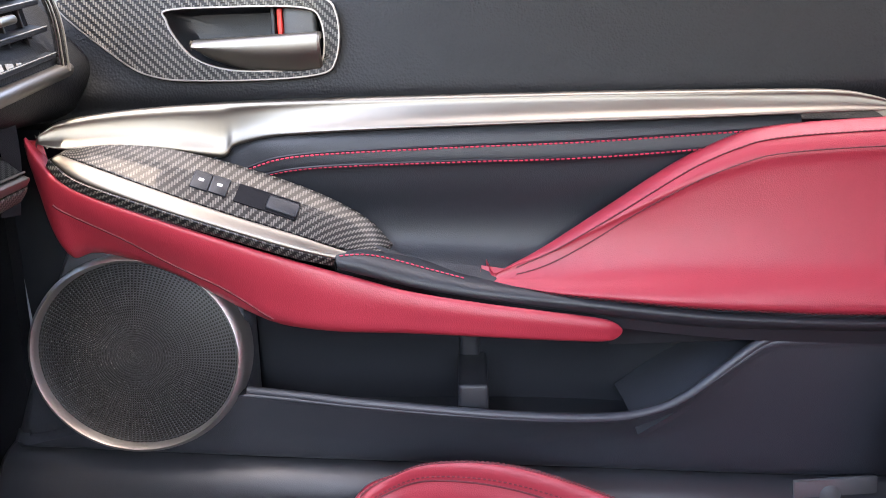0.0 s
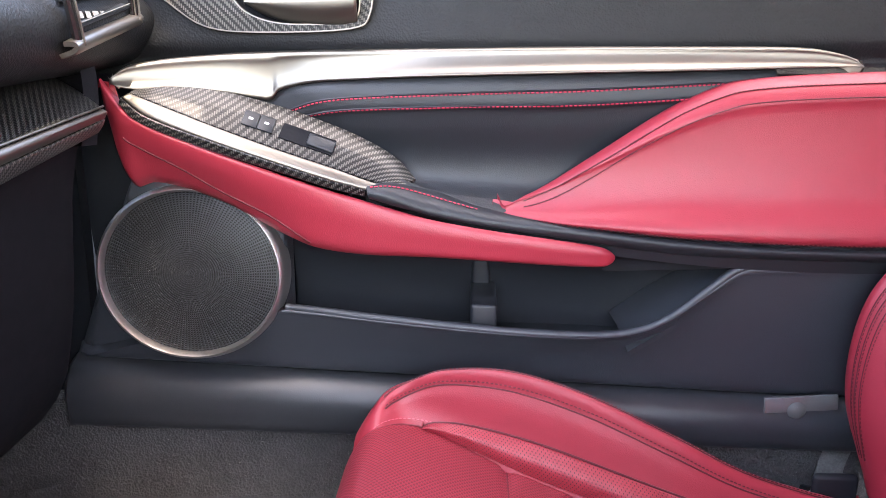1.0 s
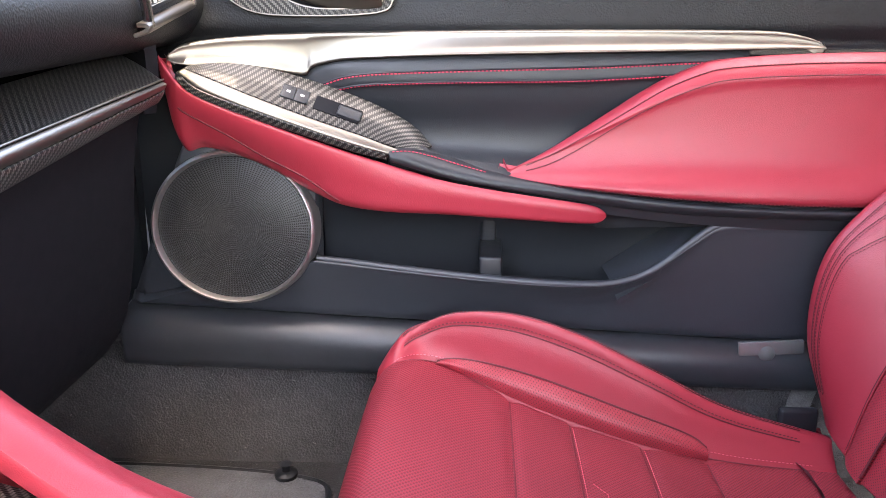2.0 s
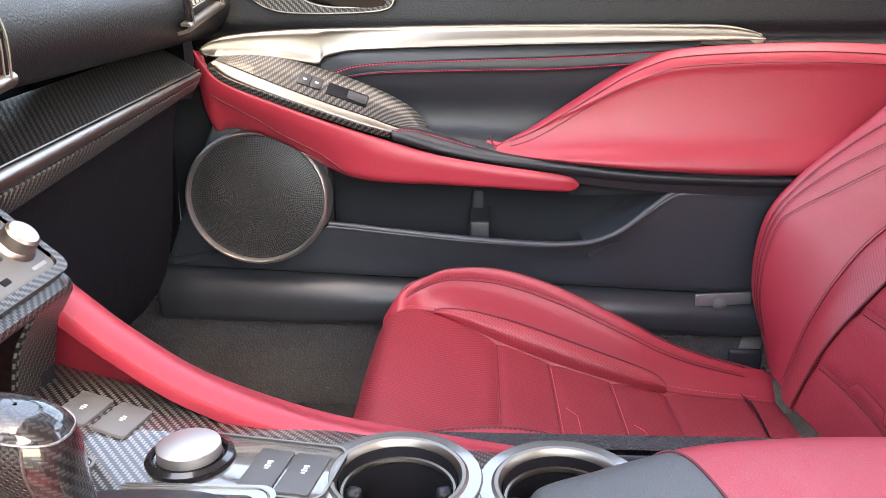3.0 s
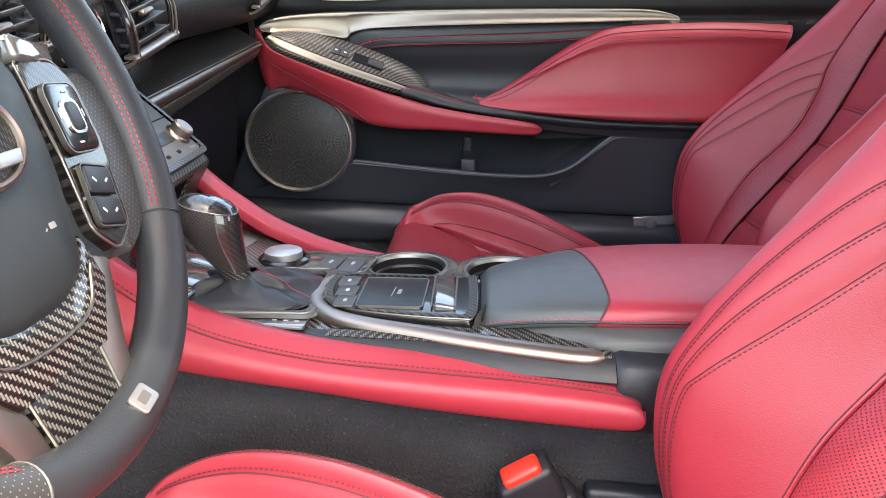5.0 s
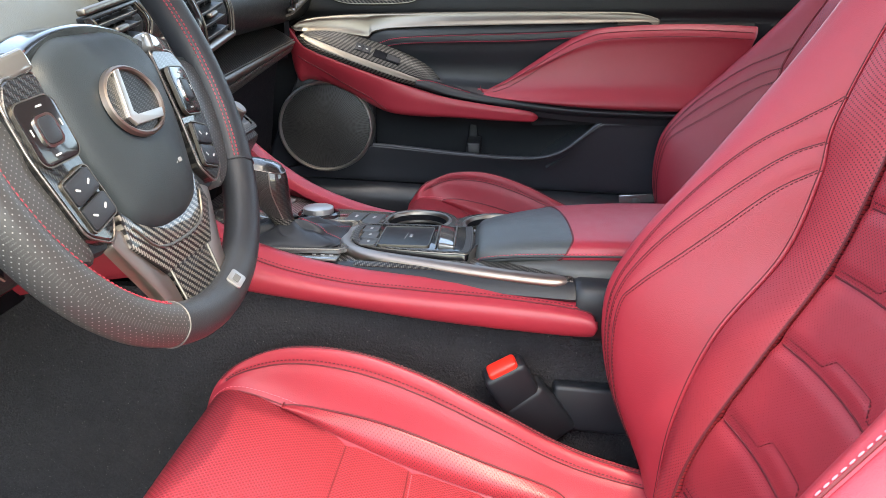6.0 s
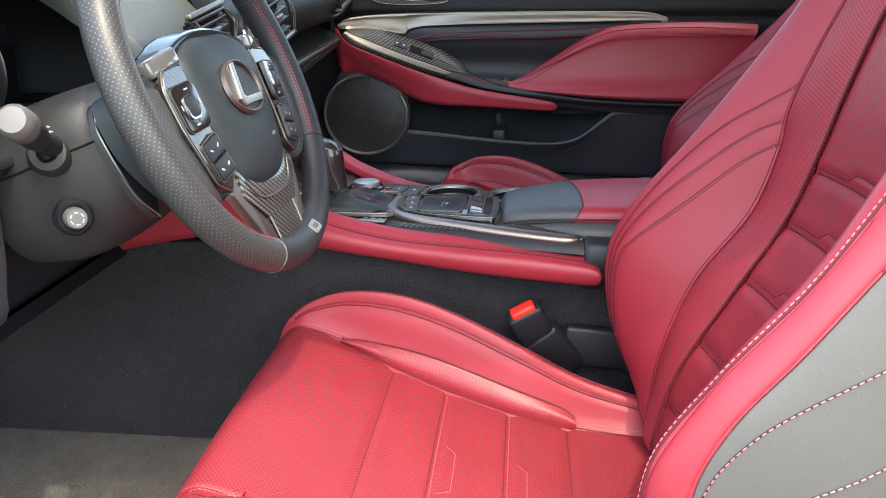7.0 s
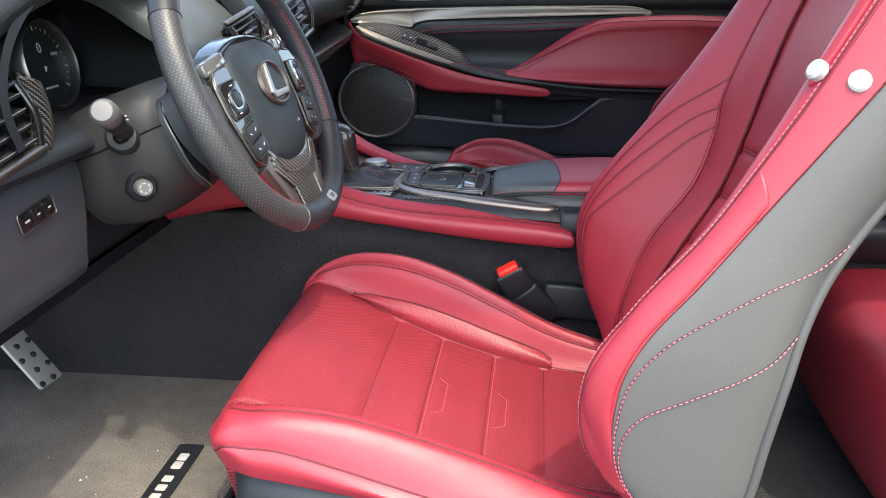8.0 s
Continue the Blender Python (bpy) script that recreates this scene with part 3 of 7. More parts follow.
slab("door_lever", lever, satin_silver, door, 0.004, 0.002, 24, 18, "satin silver pull lever")
solid("lock_slider", (0.030, 0.016, 0.034), grey_plastic, door, Matrix.Translation((-0.127, 0.786, 1.100)), 0.004, 3)
solid("lock_mark", (0.005, 0.010, 0.024), buckle_red, door, Matrix.Translation((-0.146, 0.788, 1.100)), 0.001, 1, "red unlocked mark")
solid("lock_frame", (0.004, 0.016, 0.032), black_plastic, door, Matrix.Translation((-0.152, 0.789, 1.100)), 0.001, 1)

# satin silver sweep below the upper panel
SWEEP_TOP = [(-0.357, 0.728, 1.004), (-0.335, 0.742, 1.018), (-0.26, 0.768, 1.0265), (-0.143, 0.780, 1.031), (0.10, 0.776, 1.034), (0.30, 0.772, 1.034), (0.36, 0.772, 1.032), (0.395, 0.770, 1.026), (0.416, 0.766, 1.0145)]
SWEEP_LOW = [(-0.357, 0.724, 0.998), (-0.335, 0.729, 0.991), (-0.29, 0.748, 0.990), (-0.25, 0.758, 0.985), (-0.206, 0.768, 0.977), (-0.197, 0.769, 0.985), (-0.185, 0.769, 0.990), (-0.157, 0.766, 0.996), (-0.115, 0.762, 0.999), (-0.052, 0.758, 1.002), (0.10, 0.755, 1.006), (0.25, 0.755, 1.009), (0.416, 0.764, 1.013)]
sweep_x = np.concatenate([np.linspace(-0.357, -0.21, 12), np.linspace(-0.206, -0.15, 12), np.linspace(-0.14, 0.40, 20), [0.412, 0.416]])


def at_x(line, x):
    c = curve(line, 160)
    return np.array((x, np.interp(x, c[:, 0], c[:, 1]), np.interp(x, c[:, 0], c[:, 2])))


sweep = Patch([[at_x(SWEEP_TOP, x) * (1 - v) + at_x(SWEEP_LOW, x) * v - np.array((0, d * min(1, 40 * (at_x(SWEEP_TOP, x)[2] - at_x(SWEEP_LOW, x)[2])), 0)) for v, d in ((0, 0.0), (0.05, 0.004), (0.14, 0.005), (0.30, 0.002), (0.65, -0.001), (0.9, 0.0), (1, -0.003))] for x in sweep_x], -1)
slab("silver_sweep", sweep, satin_silver, door, 0.012, 0.0015, 160, 24, "satin silver sweep along the door")

# black leather insert under it, sewn with two red seams
insert = band([(-0.225, 0.786, 0.972), (-0.198, 0.780, 0.988), (-0.15, 0.774, 0.999), (0.0, 0.770, 1.005), (0.15, 0.770, 1.008), (0.33, 0.772, 1.012)],
              [(-0.115, 0.785, 0.890), (-0.07, 0.784, 0.878), (0.0, 0.781, 0.870), (0.06, 0.779, 0.864), (0.12, 0.778, 0.862), (0.33, 0.775, 0.90)],
              ((0, 0.0), (0.08, 0.006), (0.22, 0.009), (0.27, 0.004), (0.40, 0.0), (0.62, -0.010), (0.84, -0.006), (1, 0.012)), -1)
slab("leather_insert", insert, black_leather, door, 0.02, 0.003, 60, 40, "black leather insert with red stitching")
for uv in ([(0.10, 0.24), (0.3, 0.215), (0.6, 0.195), (0.97, 0.175)], [(0.20, 0.345), (0.40, 0.315), (0.66, 0.295), (0.97, 0.28)]):
    line = insert.path(uv, 0.0004, 60)
    bar("seam", line, 0.0012, black_plastic, door, 5)
    stitch_run("stitching", insert.path([(a, b + 0.012) for a, b in uv], 0.0014, 90), red_thread, door, 0.0048, 0.0010)

# carbon switch plate, the silver rail below it and the thin carbon edge
PLATE_TOP = [(-0.335, 0.729, 0.992), (-0.30, 0.742, 0.995), (-0.25, 0.757, 0.989), (-0.19, 0.766, 0.972), (-0.12, 0.769, 0.946), (-0.072, 0.768, 0.920), (-0.046, 0.762, 0.894)]
PLATE_LOW = [(-0.337, 0.722, 0.990), (-0.302, 0.722, 0.976), (-0.25, 0.724, 0.955), (-0.19, 0.728, 0.932), (-0.13, 0.732, 0.911), (-0.095, 0.737, 0.898), (-0.060, 0.745, 0.890)]
RAIL_LOW = [(-0.343, 0.716, 0.986), (-0.318, 0.711, 0.967), (-0.26, 0.712, 0.944), (-0.20, 0.717, 0.922), (-0.14, 0.722, 0.901), (-0.11, 0.727, 0.892), (-0.098, 0.730, 0.888)]
EDGE_LOW = [(-0.345, 0.714, 0.980), (-0.325, 0.712, 0.960), (-0.265, 0.716, 0.935), (-0.20, 0.722, 0.912), (-0.14, 0.726, 0.892), (-0.112, 0.730, 0.884), (-0.100, 0.733, 0.881)]
switch_plate = band(PLATE_TOP, PLATE_LOW, ((0, 0), (0.2, 0.001), (0.5, 0.002), (0.8, 0.001), (1, 0)), -1)
plate_ob = slab("switch_plate", switch_plate, carbon, door, 0.012, 0.0015, 60, 24, "glossy carbon fibre switch plate")
RAIL_TOP = PLATE_LOW[:-2] + [(-0.105, 0.735, 0.901), (-0.086, 0.737, 0.894)]
rail = band(RAIL_TOP, RAIL_LOW, ((0, 0), (0.15, 0.003), (0.45, 0.004), (0.75, 0.003), (1, -0.001)), -1)
slab("silver_rail", rail, satin_silver, door, 0.012, 0.0012, 60, 14, "satin silver rail along the armrest")
edge_strip = band(RAIL_LOW, EDGE_LOW, ((0, 0), (0.5, 0.001), (1, 0)), -1)
slab("carbon_edge", edge_strip, carbon, door, 0.008, 0.0008, 60, 8)


def on_plate(u, v, lift=0.0):
    p, q = switch_plate.point(u, v, lift), switch_plate.point(u + 0.02, v, lift)
    n = Vector(switch_plate.point(u, v, lift + 0.01) - p)
    return axes(p, q - p, n)


for u in (0.425, 0.468):
    solid("window_button", (0.0165, 0.019, 0.007), black_plastic, plate_ob, on_plate(u, 0.52, -0.0015), 0.0012, 2)
    plate("switch_mark", rounded(0.005, 0.003, 0.001), white_print, plate_ob, on_plate(u, 0.52, 0.0021), 0.0003, 0)
# Near-black block stands in for the switch recess and its shade.
solid("switch_well", (0.058, 0.020, 0.004), shade_black, plate_ob, on_plate(0.575, 0.54, -0.001), 0.0008, 2)
solid("window_switch", (0.030, 0.015, 0.005), black_plastic, plate_ob, on_plate(0.61, 0.545, 0.0012), 0.002, 3)

# red leather sweep under the armrest
RED_TOP = [(-0.368, 0.728, 1.006), (-0.350, 0.716, 0.985), (-0.325, 0.714, 0.962), (-0.265, 0.718, 0.936), (-0.172, 0.725, 0.902), (-0.099, 0.732, 0.878), (-0.019, 0.732, 0.856), (0.077, 0.731, 0.841), (0.140, 0.731, 0.832), (0.160, 0.733, 0.8255), (0.169, 0.736, 0.8165)]
RED_LOW = [(-0.366, 0.750, 0.940), (-0.356, 0.752, 0.887), (-0.32, 0.757, 0.888), (-0.25, 0.757, 0.863), (-0.19, 0.750, 0.831), (-0.13, 0.740, 0.815), (-0.019, 0.736, 0.811), (0.077, 0.734, 0.806), (0.140, 0.734, 0.8035), (0.160, 0.735, 0.8055), (0.169, 0.736, 0.8150)]
red_sweep = band(RED_TOP, RED_LOW, ((0, 0), (0.08, 0.005), (0.3, 0.008), (0.6, 0.007), (0.85, 0.005), (1, -0.004)), -1)
slab("red_sweep", red_sweep, red_leather, door, 0.012, 0.004, 90, 30, "padded red leather sweep")


def nearest_uv(patch, x, z):
    """The (u, v) of a sheet that lies nearest to a place seen along the car's width."""
    us, vs = np.linspace(0, 1, 81), np.linspace(0, 1, 41)
    g = patch.at(us, vs)
    k = np.argmin((g[..., 0] - x) ** 2 + (g[..., 2] - z) ** 2)
    return us[k // 41], vs[k % 41]


crease_uv = [nearest_uv(red_sweep, -0.348 + 0.190 * t, 0.944 - 0.116 * t) for t in (0, 0.25, 0.5, 0.75, 1.0)]
bar("crease", red_sweep.path(crease_uv, 0.0002, 40), 0.0011, red_seam, door, 5)

# black armrest roll and the red upper pad
ROLL_TOP = [(-0.098, 0.735, 0.894), (-0.07, 0.748, 0.895), (-0.03, 0.760, 0.884), (0.03, 0.750, 0.866), (0.108, 0.735, 0.852), (0.235, 0.725, 0.838), (0.36, 0.723, 0.831), (0.48, 0.725, 0.829), (0.60, 0.735, 0.830)]
ROLL_LOW = [(-0.096, 0.731, 0.879), (-0.06, 0.733, 0.868), (-0.019, 0.735, 0.857), (0.03, 0.735, 0.848), (0.108, 0.735, 0.836), (0.235, 0.738, 0.818), (0.36, 0.740, 0.812), (0.48, 0.742, 0.810), (0.60, 0.750, 0.810)]
roll = band(ROLL_TOP, ROLL_LOW, ((0, 0), (0.15, 0.010), (0.45, 0.014), (0.8, 0.009), (1, 0)), -1)
slab("armrest_roll", roll, black_leather, door, 0.03, 0.002, 80, 16, "black leather armrest roll")
stitch_run("stitching", roll.path([(0.02, 0.28), (0.1, 0.26), (0.26, 0.30), (0.36, 0.25)], 0.0008, 50), red_thread, door, 0.0048, 0.0008)
pad = band([(0.050, 0.752, 0.8685), (0.070, 0.757, 0.879), (0.097, 0.762, 0.893), (0.154, 0.765, 0.930), (0.213, 0.766, 0.969), (0.255, 0.764, 0.990), (0.30, 0.762, 1.003), (0.42, 0.762, 1.010), (0.52, 0.764, 1.0105), (0.620, 0.768, 1.006)],
           [(0.034, 0.750, 0.8595), (0.060, 0.745, 0.857), (0.10, 0.736, 0.852), (0.16, 0.730, 0.846), (0.235, 0.726, 0.839), (0.30, 0.724, 0.835), (0.36, 0.724, 0.832), (0.44, 0.726, 0.830), (0.50, 0.730, 0.830), (0.565, 0.738, 0.832)],
           ((0, 0.0), (0.06, 0.012), (0.14, 0.018), (0.22, 0.013), (0.45, 0.006), (0.7, 0.004), (0.86, 0.012), (0.95, 0.012), (1, 0.0)), -1, 0.12)
slab("red_pad", pad, red_leather, door, 0.012, 0.004, 90, 46, "large padded red leather door panel")
for uv in ([(0.12, 0.42), (0.28, 0.26), (0.44, 0.17), (0.6, 0.14), (0.8, 0.14), (0.99, 0.16)], [(0.13, 0.55), (0.30, 0.42), (0.46, 0.29), (0.62, 0.25), (0.8, 0.25), (0.99, 0.27)]):
    bar("seam", pad.path(uv, 0.0002, 70), 0.0006, red_seam, door, 5)
    stitch_run("stitching", pad.path(uv, 0.0009, 90), red_seam, door, 0.0048, 0.0008)
stitch_run("stitching", pad.path([(0.03, 0.90), (0.2, 0.925), (0.5, 0.935), (0.98, 0.94)], 0.0008, 90), red_seam, door, 0.005, 0.0008)

# lower door: outer face with the long pocket, its back wall and lip
LIP = [(-0.196, 0.757, 0.746), (-0.150, 0.750, 0.744), (-0.085, 0.743, 0.739), (0.048, 0.738, 0.728), (0.15, 0.738, 0.724), (0.20, 0.738, 0.731), (0.235, 0.738, 0.748), (0.272, 0.738, 0.779), (0.300, 0.738, 0.801), (0.33, 0.738, 0.807), (0.464, 0.738, 0.809), (0.62, 0.742, 0.810)]
lip_x = curve(LIP, 60)
face_low = [(-0.470, 0.800, 0.663), (-0.20, 0.790, 0.655), (0.10, 0.786, 0.644), (0.35, 0.784, 0.633), (0.62, 0.788, 0.624)]
lower_face = band(LIP, face_low, ((0, 0.0), (0.04, 0.003), (0.12, 0.0), (0.5, -0.004), (0.9, 0.0), (1, -0.006)), -1)
slab("lower_panel", lower_face, door_plastic, door, 0.015, 0.004, 80, 24, "black moulded lower door panel")
bar("pocket_lip", [p + np.array((0, 0.003, 0)) for p in lip_x], 0.0048, door_plastic, door, 10)
nose = band([(-0.362, 0.765, 0.895), (-0.30, 0.768, 0.885), (-0.235, 0.768, 0.870), (-0.195, 0.770, 0.85)],
            [(-0.470, 0.806, 0.664), (-0.36, 0.808, 0.661), (-0.27, 0.810, 0.659), (-0.205, 0.812, 0.657)], ((0, -0.004), (0.1, 0.0), (0.5, 0.0), (0.9, -0.004), (1, -0.010)), -1)
slab("speaker_mount", nose, door_plastic, door, 0.03, 0.004, 30, 24)
# Pocket back and floor use the darker plastic: their shade is put into the colour.
back_wall = band([(-0.20, 0.80, 0.855), (0.1, 0.80, 0.84), (0.35, 0.80, 0.83)], [(-0.20, 0.845, 0.69), (0.1, 0.845, 0.68), (0.30, 0.82, 0.70)], ((0, 0), (0.5, -0.012), (1, 0)), -1)
slab("pocket_back", back_wall, black_plastic, door, 0.01, 0.0, 30, 10)
slab("pocket_floor", Patch([[(x, 0.788, 0.70), (x, 0.81, 0.695), (x, 0.85, 0.70)] for x in (-0.19, 0.05, 0.32)], 1), black_plastic, door, 0.008, 0.0, 16, 8)
slab("pocket_ramp", Patch([[(0.19 + 0.16 * s, 0.752, 0.70 + 0.105 * s), (0.185 + 0.15 * s, 0.785, 0.715 + 0.105 * s), (0.18 + 0.14 * s, 0.83, 0.72 + 0.105 * s)] for s in (0, 0.35, 0.7, 1.0)], 1), door_plastic, door, 0.008, 0.0, 16, 8)
# Near-black sheet stands in for the shade under the armrest.
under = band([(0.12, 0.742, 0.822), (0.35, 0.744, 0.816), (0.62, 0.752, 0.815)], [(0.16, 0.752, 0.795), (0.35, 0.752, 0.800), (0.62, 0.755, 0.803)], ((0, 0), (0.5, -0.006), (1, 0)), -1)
slab("armrest_underside", under, shade_black, door, 0.02, 0.0, 30, 8)
solid("pocket_divider", (0.030, 0.10, 0.040), black_plastic, door, Matrix.Translation((0.028, 0.80, 0.735)), 0.004, 3)
solid("divider_post", (0.022, 0.02, 0.10), black_plastic, door, Matrix.Translation((0.025, 0.838, 0.79)), 0.005, 3)
# Rear edge takes the same near-black, darkening the gap behind the door panel.
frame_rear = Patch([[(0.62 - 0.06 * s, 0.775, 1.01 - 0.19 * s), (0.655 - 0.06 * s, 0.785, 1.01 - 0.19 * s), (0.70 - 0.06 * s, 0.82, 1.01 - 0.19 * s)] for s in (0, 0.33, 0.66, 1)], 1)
slab("rear_edge", frame_rear, shade_black, door, 0.02, 0.004, 14, 10)
slab("door_core", Patch([[(x, 0.835, 1.02), (x, 0.86, 0.8), (x, 0.87, 0.63)] for x in (-0.46, 0.1, 0.72)], -1), black_plastic, door, 0.06, 0.0, 10, 10)
# courtesy reflector at the foot of the door
solid("courtesy_lens", (0.085, 0.006, 0.020), clear_lens, door, pose(0.400, 0.776, 0.628, 0, -4, 0), 0.002, 2, "clear courtesy light lens")
turned("lens_bulb", [(0, 0.004), (0.007, 0.0035), (0.011, 0.0)], grey_panel, door, axes((0.395, 0.773, 0.620), (1, 0, 0), (0, -1, 0)), 24)

# loudspeaker: chrome rim, domed dotted grille
to_spk = axes((-0.302, 0.763, 0.786), (1, 0, 0), (0, -1, 0.08))
SRX, SRZ = 0.1075, 0.1005


def ring_solid(name, rx, ry, profile, material, parent, m, n=64, label=""):
    """A moulded ring: profile of (inset, height) swept round an oval."""
    verts, faces = [], []
    for k in range(n):
        a = 2 * math.pi * k / n
        for s, h in profile:
            verts.append(m @ Vector(((rx - s) * math.cos(a), (ry - s) * math.sin(a), h)))
    q = len(profile)
    for k in range(n):
        for j in range(q - 1):
            faces.append((k * q + j, (k + 1) % n * q + j, (k + 1) % n * q + j + 1, k * q + j + 1))
    return finish(name, verts, faces, material, parent, label)


speaker = ring_solid("speaker_rim", SRX, SRZ, ((-0.001, -0.02), (0, 0.006), (0.0020, 0.0125), (0.0050, 0.0145), (0.0075, 0.011), (0.0085, 0.002)), knob_silver, door, to_spk, 72, "satin bronze speaker rim")
gv, gf, guv = [], [], []
GR, GN = 26, 72
for r in range(GR + 1):
    t = max(r / GR, 0.004)
    for k in range(GN + 1):
        a = 2 * math.pi * k / GN
        gv.append(to_spk @ Vector(((SRX - 0.008) * t * math.cos(a), (SRZ - 0.008) * t * math.sin(a), 0.004 + 0.009 * (1 - t * t))))
        guv.append((t * 0.0975, a * 0.060))
for r in range(GR):
    for k in range(GN):
        a = r * (GN + 1) + k
        gf.append((a, a + GN + 1, a + GN + 2, a + 1))
finish("speaker_grille", gv, gf, grille_mesh, speaker, "fine black grille dotted in rings", guv)
keep_world(door)

# ---- dashboard ----
dash = thing("dashboard", "black and grey padded dashboard with carbon and silver trim", "dashboard", (-0.6, 0.03, 0.75))
pad_rows = []
for y in (-0.105, -0.05, 0.03, 0.18, 0.35, 0.55, 0.72, 0.80):
    k = (y - 0.18) / 0.6
    lift = 0.012 * max(k, 0)
    pad_rows.append([(-0.95, y, 1.10), (-0.70, y, 1.155), (-0.50, y, 1.165), (-0.395, y, 1.135), (-0.345, y, 1.09), (-0.330 + 0.004 * k, y, 1.05 + lift), (-0.345, y, 1.015 + lift), (-0.385, y, 0.998 + lift), (-0.46, y, 0.99 + lift)])
dash_pad = Patch(pad_rows, -1)
slab("dash_pad", dash_pad, grained_pad, dash, 0.02, 0.006, 60, 40, "black soft grained dash pad")
# passenger side: carbon shelf, silver band, thin carbon strip, glovebox
def dash_band(name, a, b, material, bulge=0.0, thick=0.01, n=40, label="", edge=0.001):
    """A long strip from the centre stack to the door between two lines (start, end)."""
    (a0, a1), (b0, b1) = a, b
    rows = []
    for s in np.linspace(0, 1, 6):
        p, q = np.array(a0) * (1 - s) + np.array(a1) * s, np.array(b0) * (1 - s) + np.array(b1) * s
        rows.append([p, p * 0.5 + q * 0.5 + np.array((bulge, 0, bulge * 0.4)), q])
    return slab(name, Patch(rows, -1), material, dash, thick, edge, n, 8, label)


dash_band("carbon_shelf", ((-0.455, 0.20, 0.965), (-0.405, 0.70, 1.010)), ((-0.375, 0.20, 0.940), (-0.343, 0.672, 0.981)), carbon_dark, 0.002, label="carbon fibre shelf panel")
bar("chrome_line", curve([(-0.374, 0.20, 0.9395), (-0.342, 0.673, 0.981)], 8), 0.0011, satin_silver, dash, 6)
dash_band("silver_band", ((-0.374, 0.20, 0.938), (-0.342, 0.673, 0.979)), ((-0.371, 0.20, 0.919), (-0.344, 0.680, 0.968)), bronze_satin, 0.004, label="satin bronze-silver dash band")
dash_band("carbon_strip", ((-0.370, 0.20, 0.918), (-0.344, 0.681, 0.967)), ((-0.376, 0.20, 0.895), (-0.352, 0.681, 0.954)), carbon, 0.001)
# The footwell's shade is put into the glovebox colour.
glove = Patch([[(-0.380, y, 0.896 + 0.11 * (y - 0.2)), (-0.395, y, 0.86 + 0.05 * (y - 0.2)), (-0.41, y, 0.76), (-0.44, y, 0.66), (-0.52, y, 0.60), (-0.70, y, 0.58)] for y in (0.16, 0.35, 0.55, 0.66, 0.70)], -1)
slab("glovebox", glove, shade_black, dash, 0.02, 0.006, 24, 20, "glovebox lid, near-black with the footwell's shade in its colour")
# End cap darkened with the same near-black.
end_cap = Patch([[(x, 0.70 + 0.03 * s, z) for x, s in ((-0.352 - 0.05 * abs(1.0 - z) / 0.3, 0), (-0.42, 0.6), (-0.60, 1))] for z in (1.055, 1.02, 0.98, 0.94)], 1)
slab("end_cap", end_cap, shade_black, dash, 0.02, 0.004, 14, 10)


def air_vent(name, y0, y1, z0, z1, x, slats, knob=True, label="", tilt=0.0, roll=0.0, lip=bronze_satin, top_bar=False, rims=True):
    """A vent: dark box, slats across, upright vanes, a slider, a lip and curved end brackets."""
    w, h, yc, zc = y1 - y0, z1 - z0, (y0 + y1) / 2, (z0 + z1) / 2
    m = Matrix.Translation((x, yc, zc)) @ pose(0, 0, 0, roll, tilt, 0)
    # Near-black backing plate stands in for the shade inside the vent.
    top = solid(name, (0.004, w, h), shade_black, dash, m @ Matrix.Translation((-0.014, 0, 0)), 0.001, 1, label)
    for k in range(slats):
        z = -h / 2 + h * (k + 0.5) / slats
        solid("slat", (0.016, w * 0.98, 0.0042), black_plastic, top, m @ pose(-0.004, 0, z, 0, 14, 0), 0.0012, 2)
        bar("slat_edge", [m @ Vector((0.0042, -w * 0.48, z + 0.0005)), m @ Vector((0.0048, 0, z + 0.0005)), m @ Vector((0.0042, w * 0.48, z + 0.0005))], 0.0007, grey_panel, top, 5)
    for k in range(4):
        solid("vane", (0.006, 0.002, h * 0.94), black_plastic, top, m @ Matrix.Translation((-0.010, w * (k - 1.5) * 0.24, 0)), 0.0005, 1)
    if knob:
        solid("slider", (0.010, 0.028, 0.007), satin_silver, top, m @ pose(0.006, -w * 0.05, 0.002, 0, 0, 0), 0.003, 3, "satin silver vent slider")
    lip_rows = [[tuple(m @ Vector((-0.004 + c, w * 0.60 * e, -h / 2 - 0.002 + d))) for c, d in ((0.0, 0.004), (0.010, 0.002), (0.013, -0.003), (0.008, -0.009), (-0.006, -0.012))] for e in (-1, -0.4, 0.2, 0.8, 1)]
    slab("lip", Patch(lip_rows, -1), lip, top, 0.004, 0.0012, 20, 12, "satin lip below the vent")
    solid("hood", (0.014, w * 1.1, 0.005), black_plastic, top, m @ Matrix.Translation((-0.004, 0, h / 2 + 0.003)), 0.002, 2)
    if top_bar:
        solid("top_bar", (0.010, w * 1.16, 0.007), satin_silver, top, m @ Matrix.Translation((-0.002, 0, h / 2 + 0.010)), 0.0025, 3, "satin silver bar above the vent")
    for e in (-1, 1):
        arc = curve([tuple(m @ Vector((0.003, e * (w / 2 + 0.002), -h * 0.56))), tuple(m @ Vector((0.008, e * (w / 2 + 0.006), 0))), tuple(m @ Vector((0.0, e * (w / 2 + 0.003), h * 0.56)))], 12)
        bar("bracket", arc, 0.0048, piano_black, top, 10, False, (0.8, 1.2))
        if not rims:
            continue
        bar("bracket_rim", arc + np.array((0.0058, 0, 0.0)), 0.0011, satin_silver, top, 6)
        bar("bracket_rim", arc + np.array((0.0035, -e * 0.0045, 0.0)), 0.0008, satin_silver, top, 6)
    return top


